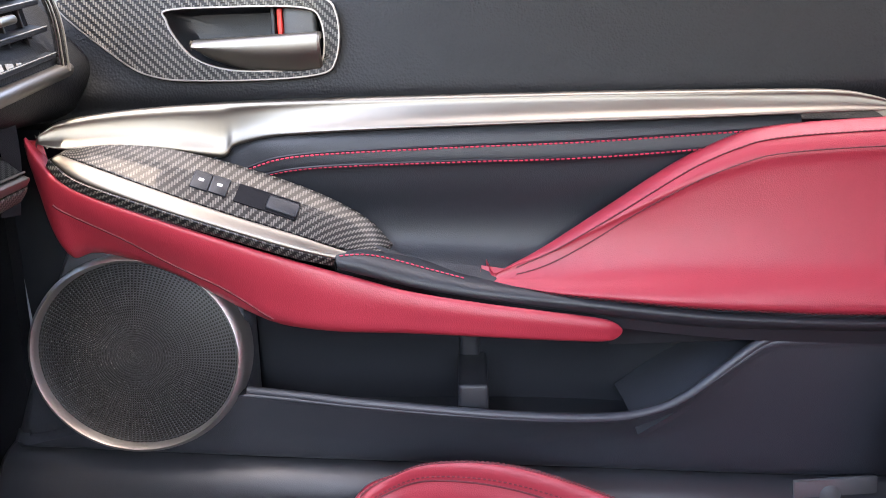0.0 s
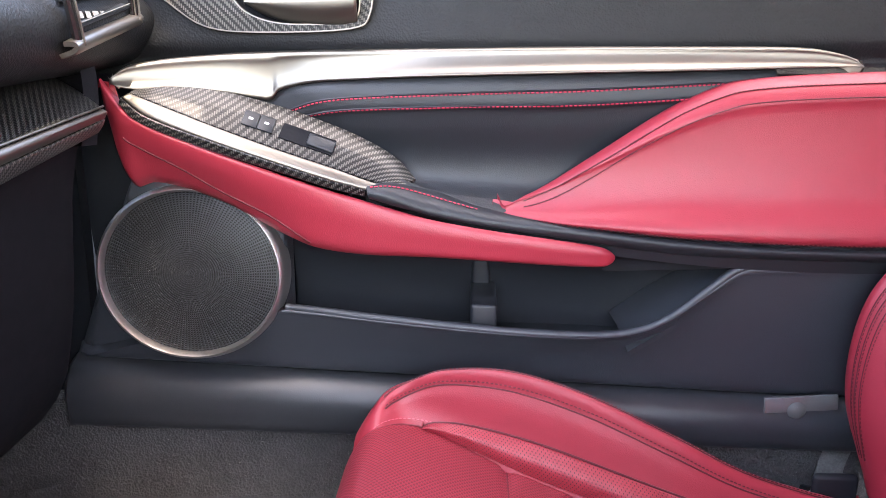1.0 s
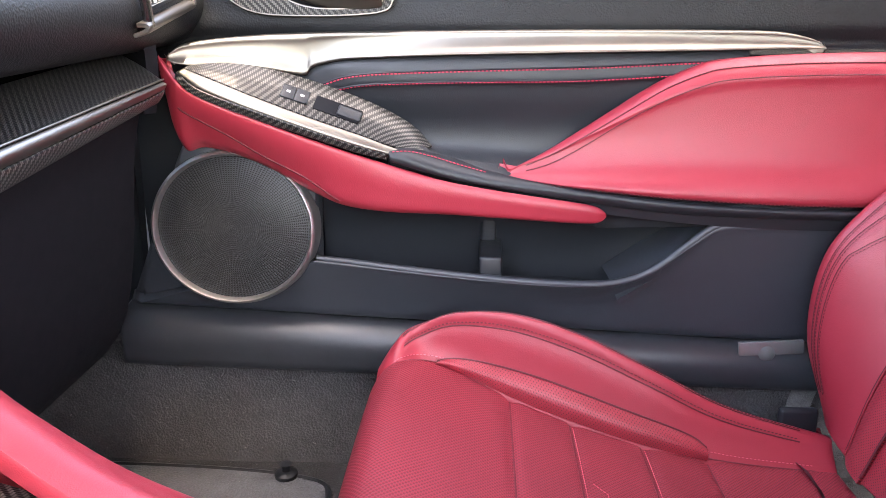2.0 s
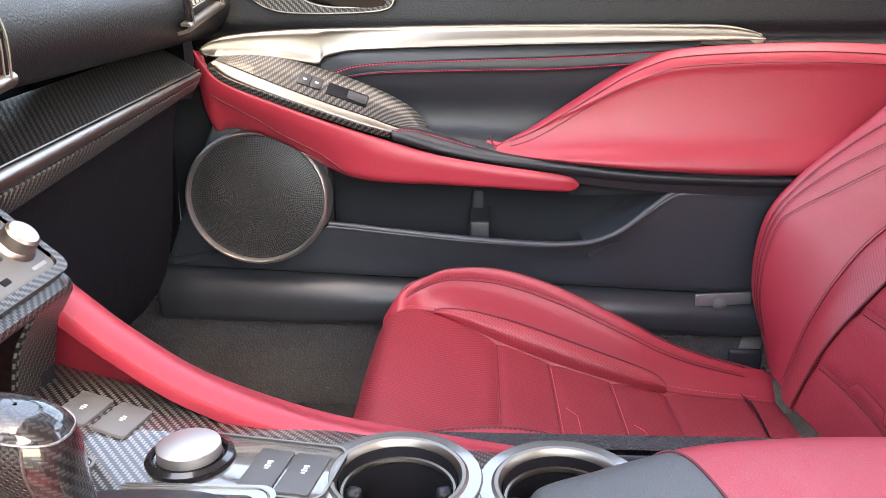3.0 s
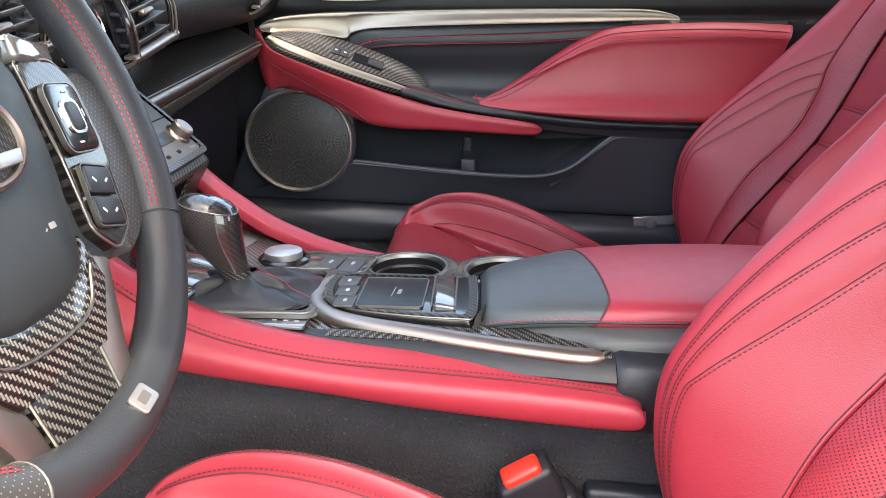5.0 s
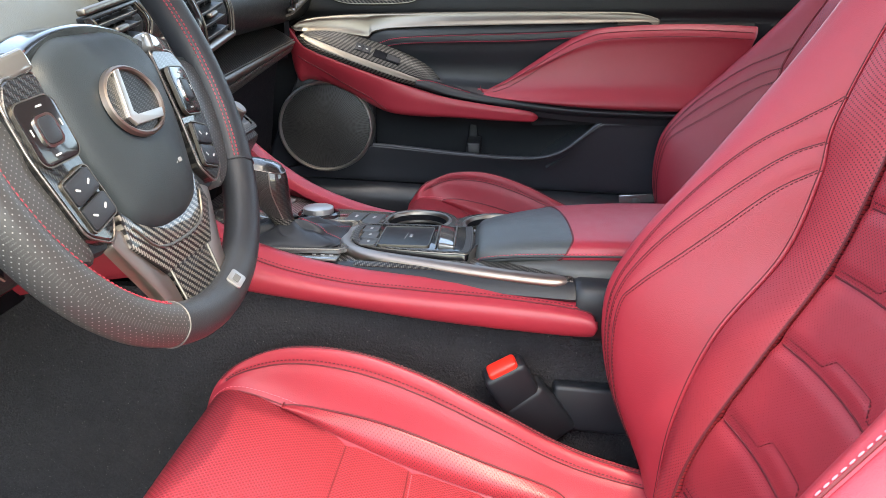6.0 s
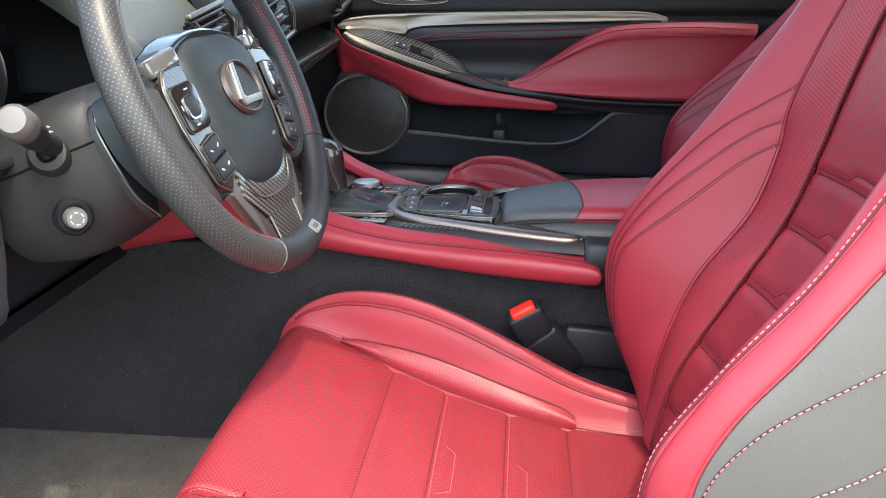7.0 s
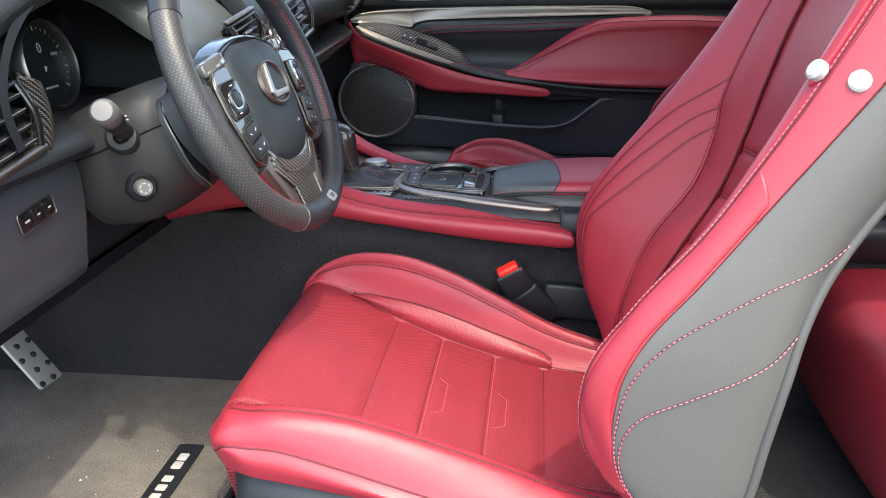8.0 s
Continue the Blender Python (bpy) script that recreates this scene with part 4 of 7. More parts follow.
VENT = "black slatted vent with satin lip"
air_vent("air_vent", 0.048, 0.162, 1.018, 1.082, -0.316, 4, True, VENT, -8, 8)
air_vent("air_vent", -0.222, -0.115, 1.028, 1.064, -0.320, 3, True, VENT, -8, 7, bronze_satin, True)
air_vent("air_vent", 0.588, 0.716, 1.054, 1.142, -0.332, 4, True, VENT, -8, 9)
air_vent("air_vent", -0.690, -0.606, 0.958, 1.026, -0.415, 4, False, "black slatted vent with carbon surround", -6, 8, bronze_satin, False, False)
ring = Patch([[(-0.420 + 0.012 * math.sin(math.pi * v), -0.606 + 0.040 * v + 0.012 * math.sin(math.pi * u), 0.954 + 0.086 * u - 0.010 * v) for v in (0, 0.35, 0.7, 1.0)] for u in (0, 0.25, 0.5, 0.75, 1.0)], -1)
slab("vent_surround", ring, carbon, dash, 0.012, 0.003, 20, 14, "carbon fibre vent surround")
bar("surround_edge", ring.path([(0.0, 0.02), (0.5, 0.02), (1.0, 0.02)], 0.0006, 30), 0.0011, satin_silver, dash, 6)
# clock between the centre vents
clock_m = axes((-0.335, 0.004, 1.038), (0, 1, 0), (1, 0, 0.25))
turned("clock_face", [(0, 0.002), (0.024, 0.002), (0.026, 0.0)], satin_silver, dash, clock_m, 40, "pale clock face")
turned("clock_rim", [(0.025, -0.02), (0.025, 0.003), (0.0275, 0.008), (0.031, 0.006), (0.033, -0.02)], chrome, dash, clock_m, 48)
for a in (20, 150):
    plate("clock_hand", rounded(0.0016, 0.018, 0.0007, 2), black_plastic, dash, clock_m @ pose(0, 0, 0.003, 0, 0, a) @ Matrix.Translation((0, 0.006, 0)), 0.0006, 0)
# starter button
start_m = axes((-0.396, -0.200, 1.088), (0, 1, 0), (1, 0, 0.9))
turned("start_button", [(0, 0.004), (0.014, 0.004), (0.016, 0.002), (0.016, -0.01)], carbon, dash, start_m, 36, "round carbon starter button")
turned("start_rim", [(0.016, -0.01), (0.017, 0.004), (0.0195, 0.006), (0.022, 0.002), (0.022, -0.012)], chrome, dash, start_m, 40)
# display above the centre vents
solid("display", (0.02, 0.22, 0.10), piano_black, dash, pose(-0.52, 0.05, 1.19, 0, -15, 0), 0.006, 3, "dark glossy display")
# airbag mark on the passenger pad
for k, (w, h) in enumerate(((0.010, 0.006), (0.009, 0.006), (0.011, 0.006), (0.008, 0.006))):
    c = dash_pad.point(0.765 + 0.012 * k, 0.600, 0.0008)
    n = dash_pad.point(0.765 + 0.012 * k, 0.600, 0.01) - c
    plate("airbag_mark", rounded(w, h, 0.001, 2), grey_print, dash, axes(c, (0, 1, 0), n), 0.0004, 0)

# centre stack: sloping grey control panel with knobs, carbon border
stack_m = axes((-0.331, 0.030, 0.935), (0, 1, 0), (0.66, 0, 0.75))
SW, SH = 0.242, 0.130
plate("control_panel", rounded(SW, SH, 0.008), grey_panel, dash, stack_m @ Matrix.Translation((0, 0, -0.008)), 0.010, 0.002, "grey control panel with climate keys")
frame_plate("panel_border", rounded(SW + 0.014, SH + 0.014, 0.012), rounded(SW, SH, 0.008), carbon, dash, stack_m @ Matrix.Translation((0, 0, -0.010)), 0.014)
frame_plate("panel_rim", rounded(SW + 0.003, SH + 0.003, 0.009), rounded(SW, SH, 0.008), chrome, dash, stack_m @ Matrix.Translation((0, 0, -0.004)), 0.0075)
plate("panel_split", rounded(SW, 0.0016, 0.0005, 2), shade_black, dash, stack_m @ Matrix.Translation((0, -0.010, 0.0021)), 0.0004, 0)
plate("panel_display", rounded(0.075, 0.018, 0.002), screen_glass, dash, stack_m @ Matrix.Translation((0.0, -0.036, 0.002)), 0.0008, 0.0002)
plate("panel_display", rounded(0.042, 0.016, 0.002), screen_glass, dash, stack_m @ Matrix.Translation((0.062, -0.034, 0.002)), 0.0008, 0.0002)
for x in (-0.103, 0.103):
    turned("panel_knob", [(0, 0.015), (0.0105, 0.0147), (0.0125, 0.0128), (0.0130, 0.004), (0.0150, 0.002), (0.0155, 0.0)], warm_silver, dash, stack_m @ Matrix.Translation((x, -0.037, 0.002)), 36, "satin silver rotary knob")
    plate("knob_mark", rounded(0.018, 0.003, 0.001, 2), grey_print, dash, stack_m @ Matrix.Translation((x, -0.0585, 0.0022)), 0.0003, 0)
for k in range(5):
    x = -0.064 + 0.032 * k
    plate("panel_key", rounded(0.009, 0.0045, 0.001, 2), shade_black, dash, stack_m @ Matrix.Translation((x, -0.056, 0.0018)), 0.001, 0.0003)
for x, y, w in ((-0.07, 0.02, 0.012), (-0.04, 0.03, 0.02), (0.0, 0.02, 0.012), (0.0, 0.035, 0.02), (0.045, 0.02, 0.012), (0.05, 0.034, 0.02), (0.08, 0.018, 0.014), (0.085, 0.035, 0.006)):
    plate("panel_mark", rounded(w, 0.0018, 0.0006, 2), shade_black if w < 0.016 else grey_print, dash, stack_m @ Matrix.Translation((x, y, 0.0021)), 0.0003, 0)
# below it: carbon lip and dark tray
lip_rows = [[(-0.285, y, 0.887), (-0.276, y, 0.874), (-0.292, y, 0.845), (-0.300, y, 0.81), (-0.31, y, 0.775)] for y in (0.10, 0.13, 0.160)]
slab("stack_cheek", Patch(lip_rows, -1), carbon, dash, 0.02, 0.003, 12, 16)
lip_rows = [[(-0.285, y, 0.887), (-0.276, y, 0.874), (-0.292, y, 0.845), (-0.300, y, 0.81), (-0.31, y, 0.775)] for y in (-0.093, -0.065, -0.035)]
slab("stack_cheek", Patch(lip_rows, -1), carbon, dash, 0.02, 0.003, 12, 16)
slab("stack_lip", Patch([[(-0.284, y, 0.889), (-0.274, y, 0.876), (-0.286, y, 0.864)] for y in (-0.08, 0.035, 0.15)], -1), carbon, dash, 0.012, 0.002, 24, 8)
slab("tray_back", Patch([[(-0.33, y, 0.87), (-0.36, y, 0.81), (-0.33, y, 0.78)] for y in (-0.04, 0.035, 0.105)], -1), red_leather, dash, 0.01, 0.0, 10, 8)
side_fill = Patch([[(-0.30 - 0.22 * s, 0.155, z) for s in (0, 0.5, 1.0)] for z in (0.86, 0.80, 0.70, 0.60, 0.50)], 1)
slab("stack_flank", side_fill, black_plastic, dash, 0.02, 0.0, 12, 8)
side_up = Patch([[(-0.285 - 0.1 * s, 0.158, 0.885 + 0.105 * s), (-0.34 - 0.1 * s, 0.158, 0.86 + 0.1 * s), (-0.46, 0.158, 0.84 + 0.1 * s)] for s in (0, 0.5, 1)], -1)
slab("stack_flank", side_up, black_plastic, dash, 0.02, 0.0, 12, 8)

# driver side: grey dash skin, dark binnacle with the dial, lower panel
skin = Patch([[(-0.50, y, 1.135), (-0.43 + 0.01 * c, y, 1.118), (-0.375 + 0.01 * c, y, 1.082), (-0.345, y, 1.045), (-0.338, y, 1.010), (-0.350, y, 0.965), (-0.385, y, 0.91)] for y, c in ((-0.335, -3), (-0.30, -1), (-0.25, 0), (-0.18, 0), (-0.10, 0))], -1)
slab("dash_skin", skin, skin_grey, dash, 0.02, 0.004, 24, 30, "pale grey-green soft dash skin")
binnacle = Patch([[(x, -0.43 + 0.215 * math.cos(a) * s, 1.015 + 0.125 * math.sin(a) * s) for a in np.linspace(-0.35, math.pi + 0.35, 12)] for x, s in ((-0.40, 1.02), (-0.44, 1.0), (-0.50, 0.97), (-0.56, 0.93))], -1)
slab("binnacle", binnacle, black_plastic, dash, 0.012, 0.003, 14, 40, "black instrument binnacle hood")
hood_top = Patch([[(x, y, z + 0.05 * (1 - ((y + 0.43) / 0.24) ** 2)) for x, z in ((-0.395, 1.092), (-0.42, 1.102), (-0.55, 1.10), (-0.9, 1.07))] for y in (-0.70, -0.60, -0.50, -0.43, -0.36, -0.28, -0.22)], 1)
slab("hood_top", hood_top, grained_pad, dash, 0.015, 0.004, 24, 16)
solid("cluster_panel", (0.01, 0.56, 0.34), shade_black, dash, pose(-0.57, -0.44, 1.02, 0, -12, 0), 0.002, 1)
dial_m = axes((-0.525, -0.385, 1.024), (0, 1, 0), (1, 0, 0.2))
turned("dial_face", [(0, 0), (0.057, 0)], screen_glass, dash, dial_m, 48, "dark digital dial face")
turned("dial_rim", [(0.056, -0.004), (0.056, 0.010), (0.058, 0.014), (0.062, 0.010), (0.064, -0.01)], brushed_material("dial_metal", (0.22, 0.22, 0.225), 0.35), dash, dial_m, 56, "dark metal dial ring")
for k in range(25):
    a = radians(-130 + 260 * k / 24)
    big = k % 3 == 0
    plate("dial_tick", rounded(0.0012, 0.007 if big else 0.004, 0.0003, 1), white_print if big else grey_print, dash, dial_m @ pose(0, 0, 0.001, 0, 0, -math.degrees(a)) @ Matrix.Translation((0, 0.049, 0)), 0.0004, 0)


def lettering(name, text, size, material, parent, m, lift=0.0004):
    fc = bpy.data.curves.new(name, "FONT")
    fc.body, fc.size, fc.extrude, fc.align_x, fc.align_y = text, size, 0.0002, "CENTER", "CENTER"
    tmp = bpy.data.objects.new(name, fc)
    me = bpy.data.meshes.new_from_object(tmp)
    bpy.data.objects.remove(tmp)
    me.transform(m @ Matrix.Translation((0, 0, lift)))
    me.materials.clear()
    me.materials.append(material)
    ob = new(name, me)
    ob.parent = parent
    return ob


lettering("dial_number", "0", 0.019, white_print, dash, dial_m @ Matrix.Translation((0, 0.022, 0.001)))
lettering("dial_letter", "P", 0.011, white_print, dash, dial_m @ Matrix.Translation((0, -0.006, 0.001)))
plate("dial_mark", rounded(0.030, 0.003, 0.001, 2), grey_print, dash, dial_m @ Matrix.Translation((0, -0.030, 0.001)), 0.0003, 0)
plate("dial_mark", rounded(0.016, 0.004, 0.001, 2), grey_print, dash, dial_m @ Matrix.Translation((0.03, 0.012, 0.001)), 0.0003, 0)
glow, gt, gp = nodes_of("warning_red")
gp.inputs["Base Color"].default_value = (0.3, 0.01, 0.01, 1)
gp.inputs["Emission Color"].default_value, gp.inputs["Emission Strength"].default_value = (1, 0.05, 0.05, 1), 0.5
plate("warning_lamp", rounded(0.006, 0.006, 0.002), glow, dash, axes((-0.555, -0.225, 0.998), (0, 1, 0), (1, 0, 0.2)), 0.001, 0, "small red warning lamp")
lower_drv = Patch([[(-0.445, y, 0.940 - 0.002 * k), (-0.430, y, 0.926 - 0.002 * k), (-0.428, y, 0.87), (-0.435, y, 0.81), (-0.455, y, 0.765), (-0.60, y, 0.70), (-0.8, y, 0.68)] for k, y in enumerate((-0.78, -0.70, -0.62, -0.55, -0.497))], -1)
lower_ob = slab("knee_panel", lower_drv, door_plastic, dash, 0.02, 0.006, 30, 26, "black knee panel below the dial")
mid_drv = Patch([[(-0.46, y, 0.96), (-0.47, y, 0.86), (-0.50, y, 0.75), (-0.62, y, 0.69)] for y in (-0.47, -0.35, -0.22, -0.10)], -1)
slab("knee_panel", mid_drv, black_plastic, dash, 0.02, 0.004, 16, 16)
bin_sill = Patch([[(-0.40, y, 0.945), (-0.42, y, 0.962), (-0.47, y, 0.968), (-0.58, y, 0.96)] for y in (-0.74, -0.60, -0.50, -0.36, -0.24)], 1)
slab("dial_sill", bin_sill, black_plastic, dash, 0.015, 0.004, 20, 12)
for k in range(3):
    km = axes((-0.4255, -0.626 + 0.022 * k, 0.884 + 0.002 * k), (0, 1, 0.09), (1, 0, 0.12))
    solid("dash_key", (0.0205, 0.019, 0.004), piano_black, lower_ob, km, 0.002, 2)
    plate("key_mark", rounded(0.009, 0.0022, 0.0006, 2) if k == 0 else rounded(0.006, 0.0016, 0.0005, 2), white_print, lower_ob, km @ Matrix.Translation((0, 0, 0.0021)), 0.0003, 0)
bar("key_frame", [axes((-0.4250, -0.604, 0.886), (0, 1, 0.09), (1, 0, 0.12)) @ Vector((x, y, 0)) for x, y in rounded(0.070, 0.023, 0.004)], 0.0009, satin_silver, lower_ob, 6, True)
# Near-black fillers stand in for shade behind and below the dash.
solid("dash_core", (0.45, 1.50, 0.36), shade_black, dash, Matrix.Translation((-0.86, 0.04, 0.90)), 0.01, 1)
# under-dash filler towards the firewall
slab("under_dash", Patch([[(-0.50, y, 0.72), (-0.75, y, 0.70), (-1.1, y, 0.72)] for y in (-0.74, 0.0, 0.80)], -1), shade_black, dash, 0.02, 0.0, 8, 8)
keep_world(dash)

# ---- steering column ----
column = thing("steering_column", "grey plastic steering column shroud with stalk", "steering column", (-0.36, -0.43, 0.92))
AX = Vector((0.9254, -0.0544, 0.3750)).normalized()
shroud_rows = []
for d, w, hu, hd in ((-0.26, 0.100, 0.055, 0.100), (-0.20, 0.105, 0.060, 0.112), (-0.13, 0.098, 0.056, 0.100), (-0.090, 0.072, 0.048, 0.070)):
    c = Vector((-0.221, -0.407, 1.0065)) + AX * d
    up = Vector((-AX.z, 0, AX.x))
    row = []
    for a in np.linspace(0, 2 * math.pi, 17):
        e = 0.65
        ca, sa = math.copysign(abs(math.cos(a)) ** e, math.cos(a)), math.copysign(abs(math.sin(a)) ** e, math.sin(a))
        row.append(c + Vector((0, w * ca, 0)) + up * (hu if sa > 0 else hd) * sa)
    shroud_rows.append(row)
shroud = slab("shroud", Patch(shroud_rows, -1), shroud_plastic, column, 0.006, 0.006, 24, 64, "dark grey moulded shroud", "u")
bar("shroud_split", Patch(shroud_rows, -1).path([(0.02, 0.5), (0.5, 0.5), (0.95, 0.5)], 0.0003, 20), 0.0012, shade_black, column, 5)
STALK = curve([(-0.365, -0.485, 0.955), (-0.350, -0.535, 0.972), (-0.338, -0.570, 0.988), (-0.330, -0.597, 1.0)], 16)
bar("stalk", STALK, np.interp(np.linspace(0, 1, 16), [0, 0.45, 0.55, 1], [0.010, 0.011, 0.0135, 0.0145]), black_plastic, column, 20, label="black wiper stalk")
st_m = axes(STALK[-1], (1, 0, 0), Vector(STALK[-1] - STALK[-4]))
turned("stalk_cap", [(0, 0.014), (0.011, 0.013), (0.0145, 0.008), (0.0150, 0.0), (0.0150, -0.012)], cap_grey, column, st_m, 32, "satin silver stalk cap")
turned("stalk_boot", [(0.022, -0.01), (0.022, 0.012), (0.017, 0.020), (0.010, 0.022)], shroud_plastic, column, axes((-0.368, -0.490, 0.950), (1, 0, 0), (0.25, -0.9, 0.3)), 32)
for k in range(4):
    plate("stalk_mark", rounded(0.006, 0.0015, 0.0004, 2), white_print, column, axes(STALK[7 + k % 2 * 2] + np.array((0.0115, 0.002 * k, 0.005)), (0, -1, 0.3), (1, -0.1, 0.5)), 0.0004, 0)
btn_m = axes((-0.345, -0.510, 0.893), (0.6, 0.6, 0), (0.62, -0.75, 0.15))
turned("adjuster", [(0, 0.016), (0.009, 0.016), (0.0105, 0.014), (0.011, -0.01)], grey_panel, column, btn_m, 28, "grey round adjuster knob")
turned("adjuster_ring", [(0.012, -0.01), (0.012, 0.003), (0.015, 0.005), (0.018, 0.0), (0.018, -0.012)], black_plastic, column, btn_m, 32)
for a in range(0, 360, 60):
    plate("adjuster_mark", rounded(0.0042, 0.0012, 0.0004, 2), white_print, column, btn_m @ pose(0, 0, 0.0161, 0, 0, a) @ Matrix.Translation((0.0, 0.0058, 0)), 0.0003, 0)
keep_world(column)

# ---- steering wheel ----
wheel = thing("steering_wheel", "leather and carbon steering wheel with perforated grips", "steering wheel", (-0.215, -0.43, 1.0))
WM = axes((-0.221, -0.407, 1.0065), (0.0587, 0.998, 0), AX)
RIM_M = WM.copy()
RW = 0.183


def rim_point(deg, r=RW):
    a = radians(deg)
    x, y = r * math.cos(a), r * math.sin(a)
    return WM @ Vector((x, y, 0))


def rim_arc(name, a0, a1, material, thick, label=""):
    n = max(8, int(abs(a1 - a0) / 3))
    pts = [rim_point(a0 + (a1 - a0) * k / n) for k in range(n + 1)]
    v, f, uv = tube_mesh(pts, thick, 24, False, (1.0, 1.0))
    return finish(name, v, f, material, wheel, label, uv)


# angles from three o'clock, anticlockwise as the driver sees it
rim_arc("rim_grip", 148, 248, rim_dotted, 0.0172, "grey perforated leather grip")
rim_arc("rim_grip", -30, 30, black_leather, 0.0172, "black leather grip")
rim_arc("rim_smooth", 248, 330, black_leather, 0.0168, "smooth black leather rim")
rim_arc("rim_smooth", 30, 148, black_leather, 0.0168, "smooth black leather rim")
for a in (148, 248, 330, 30):
    pts = []
    for k in range(24):
        t = 2 * math.pi * k / 24
        r = RW + 0.0173 * math.cos(t)
        pts.append(WM @ Vector((r * math.cos(radians(a)), r * math.sin(radians(a)), 0.0173 * math.sin(t))))
    bar("rim_seam", pts, 0.0008, grey_leather if a == 248 else black_plastic, wheel, 5, True)
for a0, a1 in ((-29, 29), (152, 245), (32, 70)):
    for tilt in (30, 42):
        r, h = RW - 0.0174 * math.cos(radians(tilt)), 0.0174 * math.sin(radians(tilt))
        pts = [WM @ Vector((r * math.cos(radians(a)), r * math.sin(radians(a)), h)) for a in np.linspace(a0, a1, 60)]
        stitch_run("stitching", pts, wheel_thread, wheel, 0.0042, 0.0008)


def domed(name, outline, levels, material, parent, m, label=""):
    """A cushion over an outline: (scale, height) rings from its border to its middle."""
    o = np.asarray(outline)
    c = o.mean(axis=0)
    n = len(o)
    verts, uvs, faces = [], [], []
    for s, h in levels:
        for x, y in o:
            q = (c[0] + (x - c[0]) * s, c[1] + (y - c[1]) * s)
            verts.append(m @ Vector((*q, h)))
            uvs.append(q)
    for r in range(len(levels) - 1):
        faces += [(r * n + k, r * n + (k + 1) % n, (r + 1) * n + (k + 1) % n, (r + 1) * n + k) for k in range(n)]
    faces.append(tuple((len(levels) - 1) * n + k for k in range(n)))
    return finish(name, verts, faces, material, parent, label, uvs)


def cornered(ctrl, r=0.006, n=5):
    """The outline of a polygon with rounded corners."""
    c = np.asarray(ctrl, float)
    out = []
    for k in range(len(c)):
        p, a, b = c[k], c[k - 1], c[(k + 1) % len(c)]
        u, w = (a - p) / np.linalg.norm(a - p), (b - p) / np.linalg.norm(b - p)
        q = min(r, 0.45 * np.linalg.norm(a - p), 0.45 * np.linalg.norm(b - p))
        for t in np.linspace(0, 1, n):
            out.append((p + u * q) * (1 - t) ** 2 + p * 2 * t * (1 - t) + (p + w * q) * t ** 2)
    return np.array(out)


WM = WM @ Matrix.Translation((0, -0.017, -0.008))
HUB = cornered([(-0.086, 0.054), (-0.048, 0.073), (0.048, 0.073), (0.086, 0.054), (0.078, -0.014), (0.054, -0.078), (0.024, -0.090), (-0.024, -0.090), (-0.054, -0.078), (-0.078, -0.014)], 0.022, 8)
domed("hub_cover", HUB, ((1.0, -0.03), (1.0, 0.0), (0.985, 0.008), (0.94, 0.014), (0.85, 0.019), (0.6, 0.0235), (0.3, 0.0255), (0.02, 0.026)), hub_skin, wheel, WM, "dark slate grey smooth airbag cover")
top_cap = Patch([[(x, 0.058 + 0.020 * (1 - (x / 0.09) ** 2) + 0.010 * s, 0.012 - 0.035 * s) for s in (0, 0.5, 1)] for x in np.linspace(-0.088, 0.088, 7)], 1)
top_cap.grid = np.array([[tuple(WM @ Vector(p)) for p in row] for row in top_cap.grid])
slab("top_cap", top_cap, piano_black, wheel, 0.006, 0.002, 24, 8)
# emblem: silver ring round a bent silver bar on carbon
EM = WM @ pose(-0.002, 0.010, 0.0255, -3, 0, 0) @ Matrix.Scale(1.28, 4)
plate("emblem_back", oval(0.030, 0.0215), carbon_flat, wheel, EM, 0.0012, 0, "oval carbon emblem field")
emblem_ring = ring_solid("emblem_ring", 0.0315, 0.0228, ((0, 0), (0.0005, 0.003), (0.0018, 0.0038), (0.0031, 0.003), (0.0036, 0.0)), warm_silver, wheel, EM, 56, "satin silver emblem ring")
plate("emblem_bar", [(-0.008, 0.0195), (-0.0015, 0.0205), (-0.010, -0.0060), (-0.007, -0.0085), (0.024, -0.0085), (0.021, -0.0145), (-0.013, -0.0145), (-0.018, -0.0085)], knob_silver, wheel, EM @ Matrix.Translation((0, 0, 0.001)), 0.0028, 0.0006, "bent silver emblem bar")
for k, w in enumerate((0.007, 0.006, 0.007, 0.007)):
    plate("airbag_mark", rounded(w - 0.001, 0.0035, 0.0008, 2), grey_print, wheel, WM @ Matrix.Translation((0.004 + 0.0085 * k, -0.045, 0.0238)), 0.0004, 0)
plate("airbag_mark", rounded(0.005, 0.004, 0.001, 2), grey_print, wheel, WM @ Matrix.Translation((0.014, -0.056, 0.0225)), 0.0004, 0)
